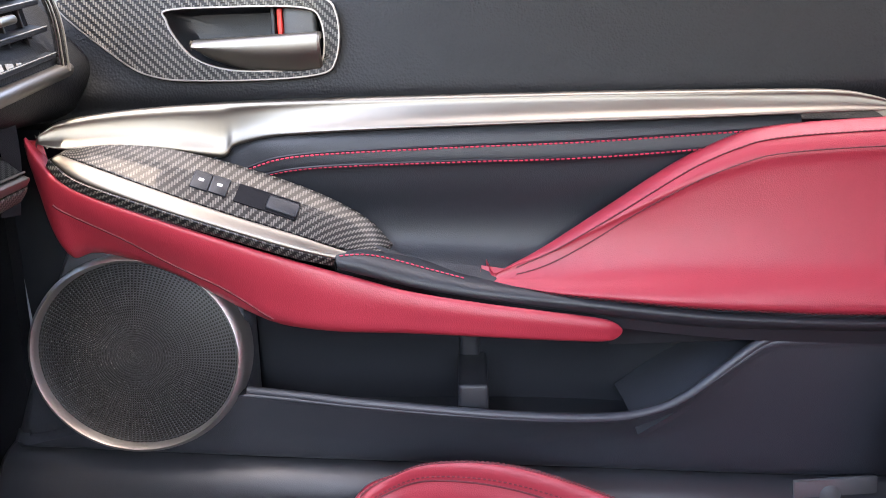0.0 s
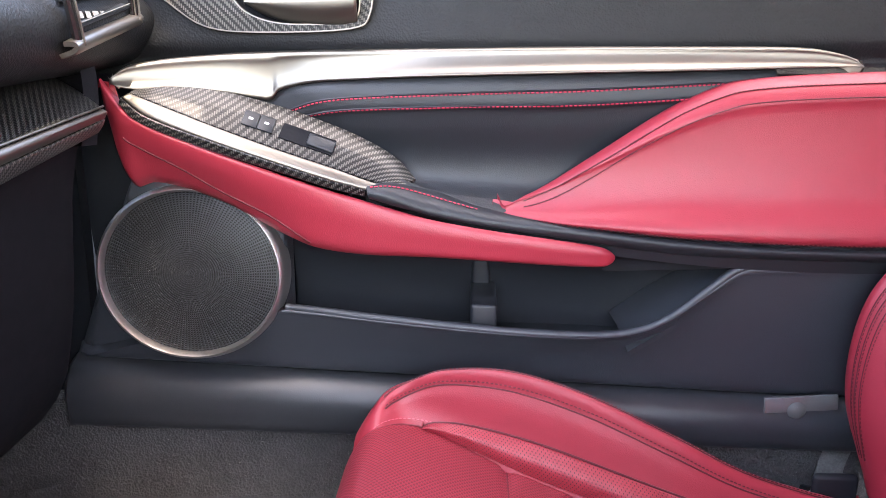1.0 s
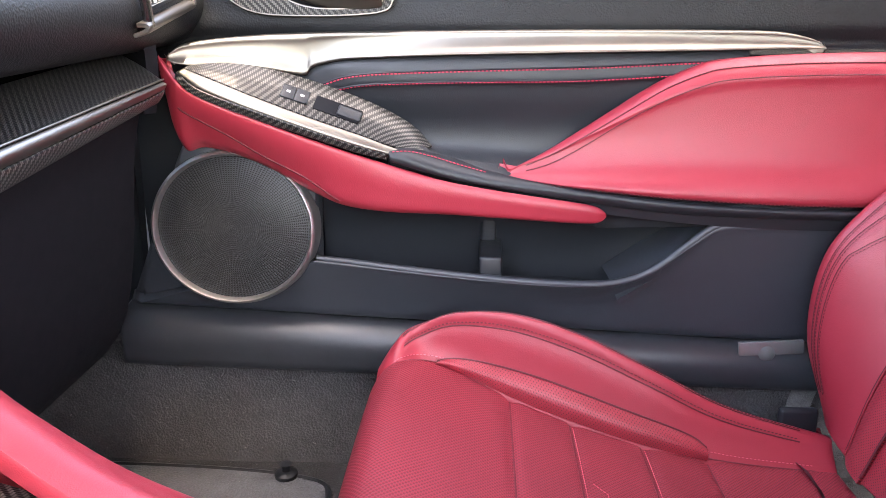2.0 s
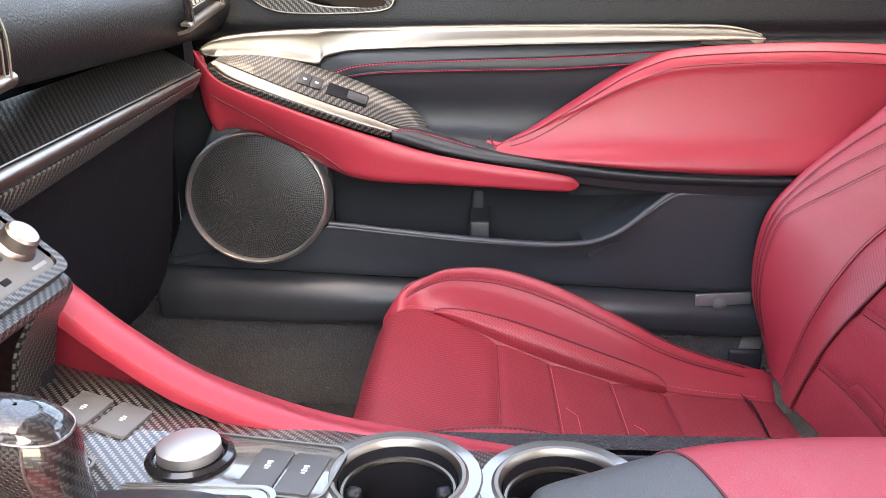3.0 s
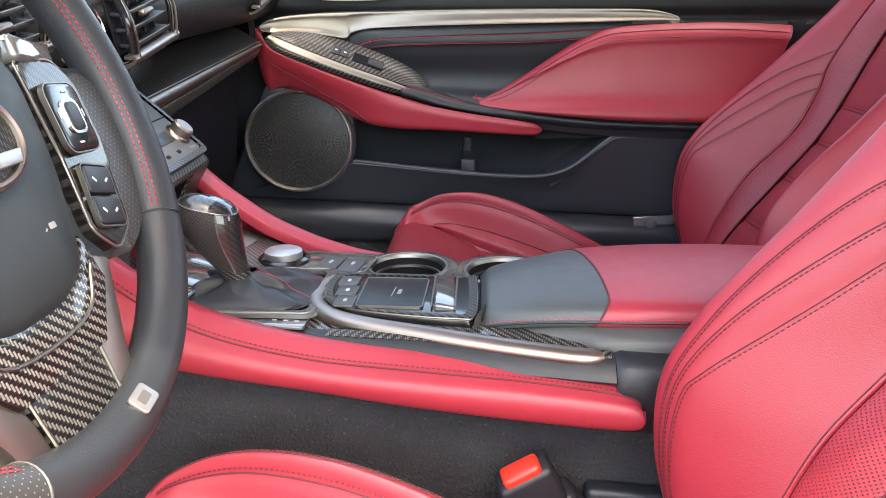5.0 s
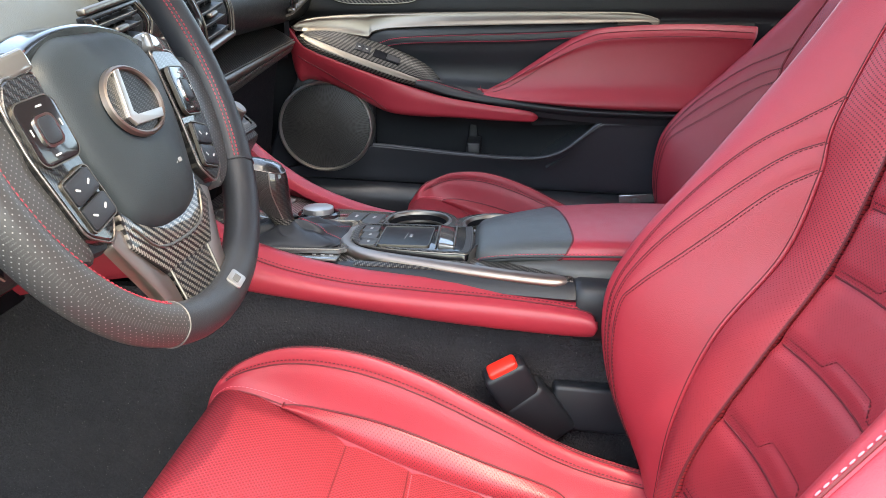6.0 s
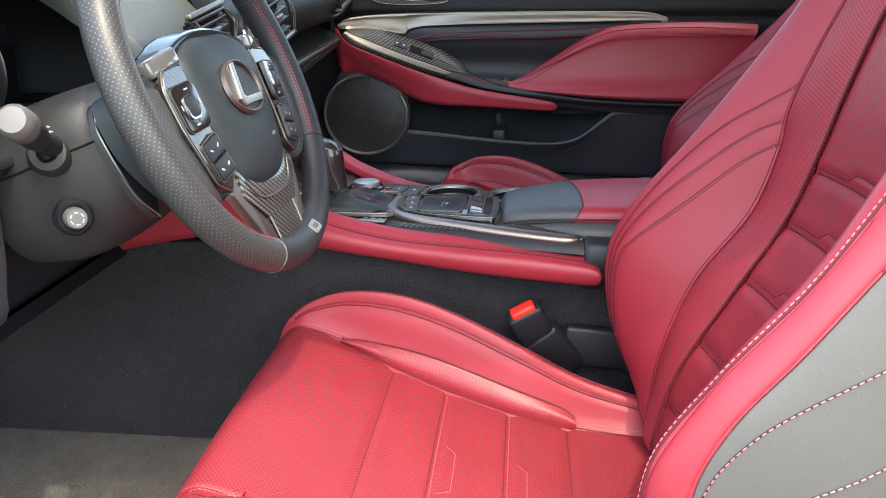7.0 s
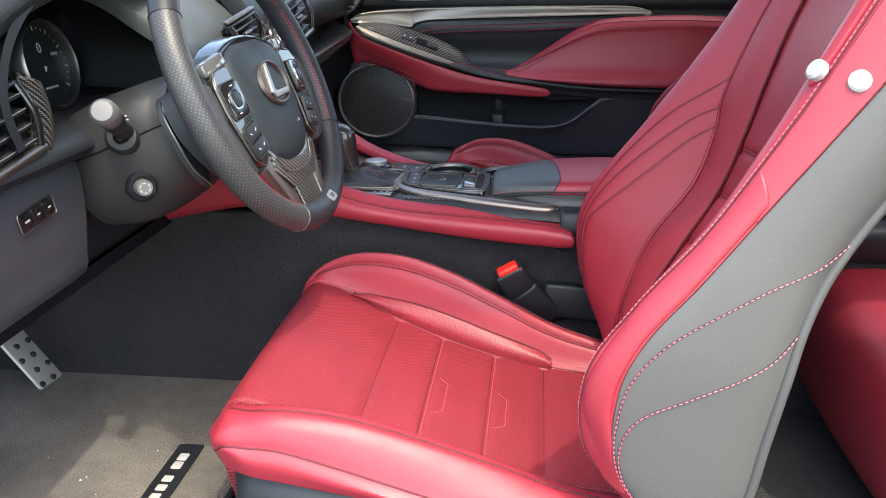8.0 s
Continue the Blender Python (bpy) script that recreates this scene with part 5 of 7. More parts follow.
# side spokes: slate shoulder, carbon key pad with bright edges, dotted thumb rest
for s in (-1, 1):
    turn_round = (lambda o: o[::-1]) if s < 0 else (lambda o: o)
    sp = turn_round(closed_outline([(s * 0.070, 0.064), (s * 0.115, 0.054), (s * 0.150, 0.044), (s * 0.175, 0.036), (s * 0.178, 0.0), (s * 0.165, -0.030), (s * 0.138, -0.062), (s * 0.100, -0.082), (s * 0.066, -0.074), (s * 0.070, -0.02)], 56))
    spoke = domed("side_spoke", sp, ((1.0, -0.03), (1.0, -0.004), (0.96, 0.003), (0.85, 0.005), (0.02, 0.006)), hub_skin, wheel, WM, "slate grey spoke shoulder with key pad")
    thumb = turn_round(closed_outline([(s * 0.126, 0.030), (s * 0.158, 0.036), (s * 0.174, 0.012), (s * 0.170, -0.030), (s * 0.146, -0.068), (s * 0.112, -0.084), (s * 0.116, -0.050), (s * 0.128, -0.010)], 48))
    domed("thumb_rest", thumb, ((1.0, -0.010), (1.0, 0.005), (0.95, 0.0085), (0.7, 0.0105), (0.02, 0.011)), rim_dotted, spoke, WM, "grey perforated leather thumb rest")
    padline = turn_round(cornered([(s * 0.084, 0.050), (s * 0.122, 0.046), (s * 0.133, 0.028), (s * 0.131, -0.008), (s * 0.116, -0.066), (s * 0.092, -0.078), (s * 0.076, -0.060), (s * 0.083, -0.010)], 0.007, 5))
    domed("key_pad", padline, ((1.0, -0.004), (1.0, 0.0125), (0.96, 0.0150), (0.02, 0.0155)), carbon_gloss, spoke, WM, "gloss dark carbon key pad")
    bar("pad_rim", [WM @ Vector((x, y, 0.0135)) for x, y in padline], 0.0010, bronze_satin, spoke, 8, True, None, "satin pad edge")
    km = WM @ pose(s * 0.106, 0.008, 0.0150, 0, s * 6, s * -4)
    plate("key_ring", rounded(0.040, 0.044, 0.008), piano_black, spoke, km, 0.004, 0.0015)
    frame_plate("key_edge", rounded(0.042, 0.046, 0.009), rounded(0.0400, 0.0440, 0.008), satin_silver, spoke, km, 0.0036)
    frame_plate("key_edge", rounded(0.0200, 0.0225, 0.006), rounded(0.0165, 0.0190, 0.005), chrome, spoke, km @ Matrix.Translation((0, 0, 0.003)), 0.0026)
    plate("key_centre", rounded(0.016, 0.0185, 0.0045), black_plastic, spoke, km @ Matrix.Translation((0, 0, 0.003)), 0.0034, 0.001)
    for q in (-1, 1):
        plate("key_mark", rounded(0.006, 0.0013, 0.0004, 2), white_print, spoke, km @ Matrix.Translation((0.003 * q, q * 0.0165, 0.0042)), 0.0003, 0)
        plate("key_mark", rounded(0.0013, 0.005, 0.0004, 2), white_print, spoke, km @ Matrix.Translation((q * 0.0150, 0.002, 0.0042)), 0.0003, 0)
    frame_m = WM @ pose(s * 0.098, -0.043, 0.0150, 0, s * 5, s * -14)
    frame_plate("call_frame", rounded(0.034, 0.042, 0.005), rounded(0.0318, 0.0398, 0.004), satin_silver, spoke, frame_m, 0.003)
    for j in range(2):
        bm_ = WM @ pose(s * (0.1005 - 0.005 * j), -0.0335 - 0.0195 * j, 0.0150, 0, s * 5, s * -14)
        plate("call_key", rounded(0.030, 0.0180, 0.003), black_plastic, spoke, bm_, 0.004, 0.001)
        for q in (-1, 1):
            plate("key_mark", rounded(0.0045, 0.0016, 0.0005, 2), white_print, spoke, bm_ @ pose(q * 0.007, 0, 0.004, 0, 0, 35 * q), 0.0003, 0)
    paddle = closed_outline([(s * 0.09, 0.030), (s * 0.125, 0.040), (s * 0.140, 0.015), (s * 0.134, -0.040), (s * 0.112, -0.070), (s * 0.095, -0.035)], 30)
    paddle = turn_round(paddle)
    plate("shift_paddle", paddle, black_plastic, wheel, WM @ Matrix.Translation((s * 0.030, 0.0, -0.045)), 0.006, 0.002, "dark shift paddle")
    arc = [q for q in curve([(s * 0.125, 0.040), (s * 0.140, 0.015), (s * 0.134, -0.040), (s * 0.112, -0.070)], 24)]
    bar("paddle_edge", [WM @ Vector((x + s * 0.030, y, -0.038)) for x, y in arc], 0.0014, satin_silver, wheel, 6)
    solid("spoke_tip", (0.048, 0.017, 0.016), reflect_gloss, spoke, WM @ pose(s * 0.108, 0.053, 0.007, 0, s * 10, s * -10), 0.004, 3, "gloss spoke tip, bright reflection lightened into its grey")
    bar("tip_edge", [WM @ Vector((s * (0.084 + 0.049 * k), 0.062 - 0.006 * k, 0.0155 - 0.006 * k)) for k in (0, 0.5, 1)], 0.0011, chrome, spoke, 6)
# lower spoke: silver fork with a carbon bridge
for s in (-1, 1):
    leg = cornered([(s * 0.070, -0.070), (s * 0.056, -0.090), (s * 0.036, -0.126), (s * 0.033, -0.164), (s * 0.056, -0.160), (s * 0.060, -0.132), (s * 0.080, -0.094), (s * 0.088, -0.078)], 0.006, 5)
    plate("fork_leg", leg[::-1] if s < 0 else leg, warm_silver, wheel, WM @ Matrix.Translation((0, 0, -0.002)), 0.010, 0.003, "satin bronze-silver fork leg")
plate("carbon_bridge", [(-0.066, -0.058), (-0.050, -0.074), (-0.022, -0.084), (0.022, -0.084), (0.050, -0.074), (0.066, -0.058), (0.070, -0.088), (0.042, -0.120), (-0.042, -0.120), (-0.070, -0.088)], carbon_deck, wheel, WM @ Matrix.Translation((0, 0, 0.001)), 0.010, 0.002, "carbon fibre lower bridge")
plate("carbon_tongue", [(-0.036, -0.108), (0.036, -0.108), (0.032, -0.156), (-0.032, -0.156)], carbon, wheel, WM @ Matrix.Translation((0.0, 0, 0.001)), 0.008, 0.002)
for pts in ([(-0.060, -0.076), (-0.034, -0.100), (0.034, -0.100), (0.060, -0.076)], [(-0.036, -0.110), (-0.033, -0.155)], [(0.036, -0.110), (0.033, -0.155)]):
    bar("bridge_edge", curve([tuple(WM @ Vector((x, y, 0.012 if len(pts) > 2 else 0.009))) for x, y in pts], 16), 0.0012, satin_silver, wheel, 6)
# bright badge let into the rim at five o'clock
BADGE = Vector((-0.147, -0.385, 0.852))
in_wheel = RIM_M.inverted() @ BADGE
on_rim = RIM_M @ (Vector((in_wheel.x, in_wheel.y, 0)).normalized() * RW)
rim_along = AX.cross(on_rim - RIM_M.translation).normalized()
badge_n = Vector((0.34, -0.88, 0.28))
badge_n = (badge_n - rim_along * badge_n.dot(rim_along)).normalized()
bd = axes(on_rim + badge_n * 0.0168, rim_along, badge_n)
plate("rim_badge", rounded(0.019, 0.014, 0.0025), knob_silver, wheel, bd, 0.0016, 0.0005, "bright metal rim badge")
plate("badge_bar", rounded(0.010, 0.006, 0.001, 2), grey_plastic, wheel, bd @ Matrix.Translation((0, 0, 0.0016)), 0.0004, 0)
keep_world(wheel)

# ---- centre console ----
console = thing("centre_console", "centre console with red leather flanks and carbon top", "console", (0.0, 0.03, 0.60))


def glyphs(parent, m, n, size=0.0042):
    """A short row of small unreadable marks along x."""
    for k in range(n):
        plate("key_mark", rounded(size * 0.42, size * (1.0 if k % 2 else 0.7), 0.0003, 2), white_print, parent, m @ Matrix.Translation(((k - (n - 1) / 2) * size * 0.62, 0, 0)), 0.0002, 0)


def deck_z(x):
    """Height of the console's carbon deck along the car."""
    return 0.772 + 0.22 * max(0, -0.17 - x) - 0.02 * max(0, x)


deck_xs = np.linspace(-0.315, 0.175, 8)


def deck_left(x):
    return float(np.interp(x, [-0.32, -0.2, -0.1, 0.0, 0.1, 0.2], [-0.104, -0.102, -0.100, -0.108, -0.122, -0.134]))


def deck_right(x):
    return float(np.interp(x, [-0.32, -0.2, -0.1, 0.0, 0.1, 0.2], [0.182, 0.170, 0.144, 0.120, 0.106, 0.092]))


# deck with the two cup wells cut out
CUPS = [(-0.028, 0.072, 0.0435), (0.082, 0.066, 0.0435)]
dv, df, duv = [], [], []
NX, NY = 120, 64
for i in range(NX):
    x = -0.315 + 0.490 * i / (NX - 1)
    for j in range(NY):
        s = j / (NY - 1)
        y = deck_left(x) * (1 - s) + deck_right(x) * s
        dv.append((x, y, deck_z(x) - 0.006 * abs(2 * s - 1) ** 6))
        duv.append((x, y))
for i in range(NX - 1):
    for j in range(NY - 1):
        q = [i * NY + j, (i + 1) * NY + j, (i + 1) * NY + j + 1, i * NY + j + 1]
        cx, cy = np.mean([dv[k][0] for k in q]), np.mean([dv[k][1] for k in q])
        if all((cx - a) ** 2 + (cy - b) ** 2 > (r + 0.0065) ** 2 for a, b, r in CUPS):
            df.append(q)
finish("console_deck", dv, df, carbon_deck, console, "glossy carbon fibre console deck", duv)
for cx, cy, r in CUPS:
    m = Matrix.Translation((cx, cy, deck_z(cx)))
    # The well's inner shade is put into its near-black colour.
    well = turned("cup_well", [(r - 0.0034, -0.0015), (r - 0.006, -0.03), (r - 0.009, -0.065), (0, -0.066)], shade_black, console, m, 48, "cup well, near-black for the shade inside it")
    turned("cup_ring", [(r + 0.0045, -0.001), (r + 0.0042, 0.0018), (r + 0.0022, 0.0034), (r - 0.0003, 0.0030), (r - 0.0018, 0.0012), (r - 0.0028, -0.003)], satin_silver, console, m, 64, "bright cup ring")
    turned("cup_bezel", [(r + 0.0135, 0.0), (r + 0.0125, 0.0016), (r + 0.0035, 0.0018)], reflect_gloss, console, m, 64, "gloss cup bezel, sky reflection lightened into its grey")
    turned("inner_ring", [(r - 0.0045, -0.009), (r - 0.0062, -0.0095), (r - 0.0066, -0.012), (r - 0.0060, -0.013)], satin_silver, well, m, 56)
    for a in (170, 15):
        solid("cup_finger", (0.012, 0.012, 0.012), black_plastic, well, m @ pose(0, 0, -0.020, 0, 0, a) @ Matrix.Translation((r - 0.011, 0, 0)), 0.004, 3)
# gloss tray lids ahead of the shifter, their grey lightened for the sky's reflection
for cx, cy, w, h in ((-0.262, 0.040, 0.066, 0.044), (-0.262, -0.014, 0.066, 0.050), (-0.262, -0.064, 0.060, 0.032)):
    tm = axes((cx, cy, deck_z(cx) + 0.001), (1, -0.06, -0.22), (0.22, 0, 1))
    plate("tray_lid", rounded(w, h, 0.005), reflect_gloss, console, tm, 0.0025, 0.0008, "gloss tray lid, sky reflection lightened into its grey")
    frame_plate("tray_rim", rounded(w + 0.005, h + 0.005, 0.007), rounded(w + 0.001, h + 0.001, 0.0055), satin_silver, console, tm, 0.0028)


# red flanks: one towards each seat
def flank(y_top, out, name):
    s = -1 if out < 0 else 1
    rows = []
    for k, (x, zt, zb, yo) in enumerate(((-0.60, 0.905, 0.70, 0.0), (-0.46, 0.920, 0.735, 0.0), (-0.34, 0.893, 0.755, 0.0), (-0.255, 0.833, 0.748, 0.0), (-0.19, 0.796, 0.740, 0.0), (-0.10, 0.768, 0.731, 0.0), (0.0, 0.758, 0.722, 0.006), (0.10, 0.751, 0.716, 0.012), (0.185, 0.741, 0.712, 0.016), (0.200, 0.728, 0.714, 0.016))):
        if s < 0:
            zt += (0, -0.005, -0.012, -0.014, -0.009, -0.002, 0.001, 0.003, 0.003, 0)[k]
            zb -= (0, 0, 0, 0, 0.002, 0.005, 0.008, 0.010, 0.010, 0.004)[k]
        y = y_top + s * yo if s < 0 else y_top - (0.35 * max(0, x + 0.3)) * 0.45
        h = zt - zb
        rows.append([(x, y - s * (0.035 if s < 0 or x < -0.15 else 0.030 if x < -0.05 else 0.018), zt - 0.004), (x, y - s * 0.012, zt + 0.002), (x, y + s * 0.010, zt - 0.008), (x, y + s * 0.024, zt - 0.30 * h), (x, y + s * 0.027, zt - 0.55 * h), (x, y + s * 0.020, zb + 0.12 * h), (x, y + s * 0.004, zb)])
    p = Patch(rows, s)
    ob = slab(name, p, red_leather, console, 0.01, 0.003, 80, 30, "padded red leather console flank")
    return p


left_flank = flank(-0.128, -1, "flank_pad")
right_flank = flank(0.192, 1, "flank_pad")
for uv in ([(0.30, 0.32), (0.5, 0.34), (0.7, 0.34), (0.985, 0.36)],):
    bar("seam", left_flank.path(uv, 0.0002, 60), 0.0011, red_seam, console, 5)
    stitch_run("stitching", left_flank.path([(u, v - 0.035) for u, v in uv], 0.0007, 90), red_seam, console, 0.0048, 0.0007)
# dark trim line between flank and deck, then the plastic rear end
slab("deck_edge", Patch([[(x, deck_left(x) + 0.004, deck_z(x) - 0.002), (x, deck_left(x) - 0.010, deck_z(x) - 0.006), (x, deck_left(x) - 0.024, deck_z(x) - 0.020)] for x in deck_xs], -1), black_plastic, console, 0.006, 0.001, 40, 8, "black trim edge")
rear_side = Patch([[(x, deck_left(x) + 0.012, deck_z(x) - 0.0015), (x, deck_left(x) - 0.006, deck_z(x) - 0.003), (x, deck_left(x) - 0.016, deck_z(x) - 0.008), (x, deck_left(x) - 0.022, deck_z(x) - 0.020), (x, deck_left(x) - 0.022, 0.725), (x, deck_left(x) - 0.008, 0.690)] for x in (0.1756, 0.23, 0.35, 0.55, 0.75)], -1)
slab("rear_side", rear_side, black_plastic, console, 0.01, 0.003, 20, 14, "black plastic console side")
rear_right = Patch([[(x, 0.1175, 0.762), (x, 0.124, 0.755), (x, 0.130, 0.70), (x, 0.132, 0.5)] for x in (-0.05, 0.2, 0.5, 0.75)], 1)
slab("rear_side", rear_right, black_plastic, console, 0.01, 0.003, 20, 12)
slab("rear_deck", Patch([[(x, y, 0.764) for y in (-0.124, 0.0, 0.112)] for x in (0.178, 0.45, 0.75)], 1), black_plastic, console, 0.01, 0.0, 8, 8)

# hand rest: touch pad island with its silver rail
ISLE = closed_outline([(-0.104, 0.012), (-0.095, 0.028), (-0.07, 0.031), (0.04, 0.024), (0.05, 0.02), (0.05, -0.078), (0.03, -0.088), (-0.04, -0.078), (-0.085, -0.062), (-0.102, -0.035)], 72)
zi = 0.776
domed("pad_island", ISLE, ((1.0, zi - 0.02), (1.0, zi), (0.98, zi + 0.003), (0.93, zi + 0.004), (0.02, zi + 0.004)), piano_black, console, Matrix.Identity(4), "gloss black hand rest island")
frame_plate("isle_weave", ISLE * 0.998, ISLE * 0.90 + ISLE.mean(axis=0) * 0.10, carbon, console, Matrix.Translation((0, 0, zi + 0.0015)), 0.003)
bar("isle_rim", [(x, y, zi + 0.0025) for x, y in ISLE], 0.0011, satin_silver, console, 6, True)
pad_m = axes((-0.033, -0.030, zi + 0.0042), (1, -0.03, 0), (0, 0, 1))
plate("touch_pad", rounded(0.064, 0.078, 0.004), screen_glass, console, pad_m, 0.0022, 0.0006, "dark glass touch pad")
frame_plate("touch_rim", rounded(0.0665, 0.0805, 0.005), rounded(0.064, 0.078, 0.004), satin_silver, console, pad_m, 0.0026)
plate("touch_mark", rounded(0.0012, 0.026, 0.0004, 2), grey_print, console, pad_m @ pose(0.0, 0.0, 0.0023, 0, 0, -4), 0.0002, 0)
plate("touch_mark", rounded(0.004, 0.012, 0.001, 2), grey_print, console, pad_m @ pose(0.006, 0.0, 0.0023, 0, 0, -4), 0.0002, 0)
for k, y in enumerate((0.006, -0.022, -0.050)):
    plate("pad_key", rounded(0.021, 0.0275, 0.003), key_grey, console, axes((-0.083 + 0.002 * k, y - 0.004, zi + 0.004), (1, -0.05, 0), (0, 0, 1)), 0.002, 0.0006)
    glyphs(console, axes((-0.083 + 0.002 * k, y - 0.004, zi + 0.0061), (0.05, 1, 0), (0, 0, 1)), 3)
solid("pad_lever", (0.022, 0.082, 0.010), reflect_gloss, console, pose(0.019, -0.030, zi + 0.004, 0, 10, 2), 0.003, 3, "gloss catch bar, sky reflection lightened into its grey")
for x in (0.0075, 0.0305):
    bar("lever_edge", [(x, -0.070, zi + 0.0085), (x, 0.010, zi + 0.0085)], 0.0011, satin_silver, console, 6)
RAIL = curve([(-0.085, 0.033, 0.776), (-0.108, 0.015, 0.775), (-0.114, -0.020, 0.774), (-0.104, -0.058, 0.773), (-0.07, -0.085, 0.772), (0.0, -0.103, 0.769), (0.085, -0.122, 0.765), (0.150, -0.132, 0.762), (0.168, -0.128, 0.762)], 60)
bar("hand_rail", RAIL, np.concatenate([np.linspace(0.004, 0.0085, 14), np.full(38, 0.0095), np.linspace(0.0095, 0.006, 8)]), warm_silver, console, 16, False, (1.15, 0.8), "satin bronze-silver hand rail")
strip_rows = [[(x, deck_left(x) + 0.002, deck_z(x) - 0.0002), (x, deck_left(x) - 0.005, deck_z(x) - 0.0018), (x, deck_left(x) - 0.008, deck_z(x) - 0.0040)] for x in np.linspace(-0.09, 0.172, 8)]
slab("rail_strip", Patch(strip_rows, -1), carbon, console, 0.004, 0.0008, 60, 8, "carbon fibre strip beside the rail")
# selector dial with its button row
sel = (-0.173, 0.084)
sel_m = Matrix.Translation((sel[0], sel[1], deck_z(sel[0])))
plate("selector_plate", rounded(0.135, 0.062, 0.010), reflect_gloss, console, axes((sel[0] + 0.036, sel[1] - 0.004, deck_z(-0.15)), (1, -0.16, 0), (0, 0, 1)), 0.003, 0.001)
frame_plate("selector_rim", rounded(0.1385, 0.0655, 0.0115), rounded(0.135, 0.062, 0.010), satin_silver, console, axes((sel[0] + 0.036, sel[1] - 0.004, deck_z(-0.15)), (1, -0.16, 0), (0, 0, 1)), 0.0042)
turned("dial_collar", [(0.031, 0.002), (0.030, 0.006), (0.026, 0.008), (0.024, 0.006), (0.0235, 0.002)], piano_black, console, sel_m, 48)
turned("drive_dial", [(0, 0.0150), (0.0200, 0.0150), (0.0216, 0.0140), (0.0220, 0.0068)], knob_silver, console, sel_m, 56, "spun silver drive mode dial")
turned("dial_skirt", [(0.0218, 0.0070), (0.0220, 0.0035)], black_plastic, console, sel_m, 48)
for k in range(2):
    km = axes((sel[0] + 0.056 + 0.026 * k, sel[1] - 0.012 - 0.005 * k, deck_z(-0.12) + 0.003), (1, -0.16, 0), (0, 0, 1))
    plate("mode_key", rounded(0.024, 0.046, 0.002), key_grey, console, km, 0.002, 0.0006)
    glyphs(console, km @ pose(0, 0.004, 0.002, 0, 0, 90), 4)
for k in range(2):
    km = axes((-0.262 + 0.030 * k, 0.118 - 0.004 * k, deck_z(-0.262 + 0.030 * k) - 0.0005), (1, -0.16, -0.22), (0.22, 0, 1))
    plate("seat_key", rounded(0.026, 0.040, 0.003), grey_panel, console, km, 0.003, 0.0008)
    glyphs(console, km @ pose(0, 0, 0.003, 0, 0, 90), 3)
plate("left_key", rounded(0.084, 0.026, 0.003), reflect_gloss, console, axes((-0.152, -0.087, deck_z(-0.152) - 0.001), (1, -0.1, 0), (0, 0, 1)), 0.003, 0.001)
for k in range(3):
    plate("key_mark", rounded(0.005, 0.002, 0.0006, 2), white_print, console, axes((-0.142 + 0.011 * k, -0.088 - 0.001 * k, deck_z(-0.152) + 0.0021), (1, -0.1, 0), (0, 0, 1)), 0.0002, 0)

# armrest lid: black front, red rear, dark base
lid_rows = []
for x, zt, yl, yr in ((0.056, 0.778, -0.078, 0.050), (0.066, 0.788, -0.086, 0.056), (0.10, 0.795, -0.094, 0.064), (0.14, 0.799, -0.100, 0.078), (0.18, 0.801, -0.104, 0.090), (0.26, 0.803, -0.108, 0.098), (0.36, 0.802, -0.110, 0.100), (0.46, 0.796, -0.110, 0.100)):
    lid_rows.append([(x, yl + 0.010, zt - 0.026), (x, yl, zt - 0.020), (x, yl + 0.006, zt - 0.006), (x, yl + 0.03, zt), (x, (yl + yr) / 2, zt + 0.004), (x, yr - 0.03, zt), (x, yr - 0.004, zt - 0.008), (x, yr, zt - 0.028)])
lid = Patch(lid_rows, 1)


def lid_piece(name, keep, material, label):
    """The part of the lid on one side of its arched seam."""
    nv = 40
    arch = lambda v: 0.56 - 0.15 * (2 * abs(v - 0.42)) ** 2.0
    verts, uvs, faces = [], [], []
    for j in range(nv):
        v = j / (nv - 1)
        a = arch(v)
        u0, u1 = (0, a) if keep == "front" else (a, 1)
        for i in range(40):
            u = u0 + (u1 - u0) * i / 39
            p = lid.point(u, v)
            verts.append(p)
            uvs.append((p[0], p[1]))
    for j in range(nv - 1):
        for i in range(39):
            faces.append((j * 40 + i, (j + 1) * 40 + i, (j + 1) * 40 + i + 1, j * 40 + i + 1)[::-1])
    return finish(name, verts, faces, material, console, label, uvs), arch


_, arch = lid_piece("lid_front", "front", slate_leather, "slate grey leather lid front")
lid_piece("lid_rear", "rear", red_leather, "red leather lid top")
bar("seam", lid.path([(arch(v), v) for v in np.linspace(0.02, 0.98, 9)], 0.0002, 60), 0.0012, red_seam, console, 5)
stitch_run("stitching", lid.path([(u, 0.20) for u in (0.05, 0.3, 0.6, 0.98)], 0.0007, 80), red_thread, console, 0.0048, 0.0005)
bar("seam", lid.path([(u, 0.175) for u in (0.02, 0.3, 0.6, 0.98)], 0.0003, 60), 0.0013, black_plastic, console, 5)
base = Patch([[(x, yl + 0.034, zt + 0.003), (x, yl + 0.006, zt), (x, yl - 0.003, zt - 0.008), (x, yl - 0.002, zt - h * 0.6), (x, yl + 0.012, zt - h)] for x, yl, zt, h in ((0.056, -0.074, 0.766, 0.006), (0.09, -0.089, 0.770, 0.014), (0.14, -0.106, 0.775, 0.028), (0.18, -0.122, 0.777, 0.042), (0.30, -0.128, 0.779, 0.056), (0.46, -0.130, 0.774, 0.056))], -1)
slab("lid_base", base, grey_plastic, console, 0.02, 0.003, 40, 16, "dark grey lid base")
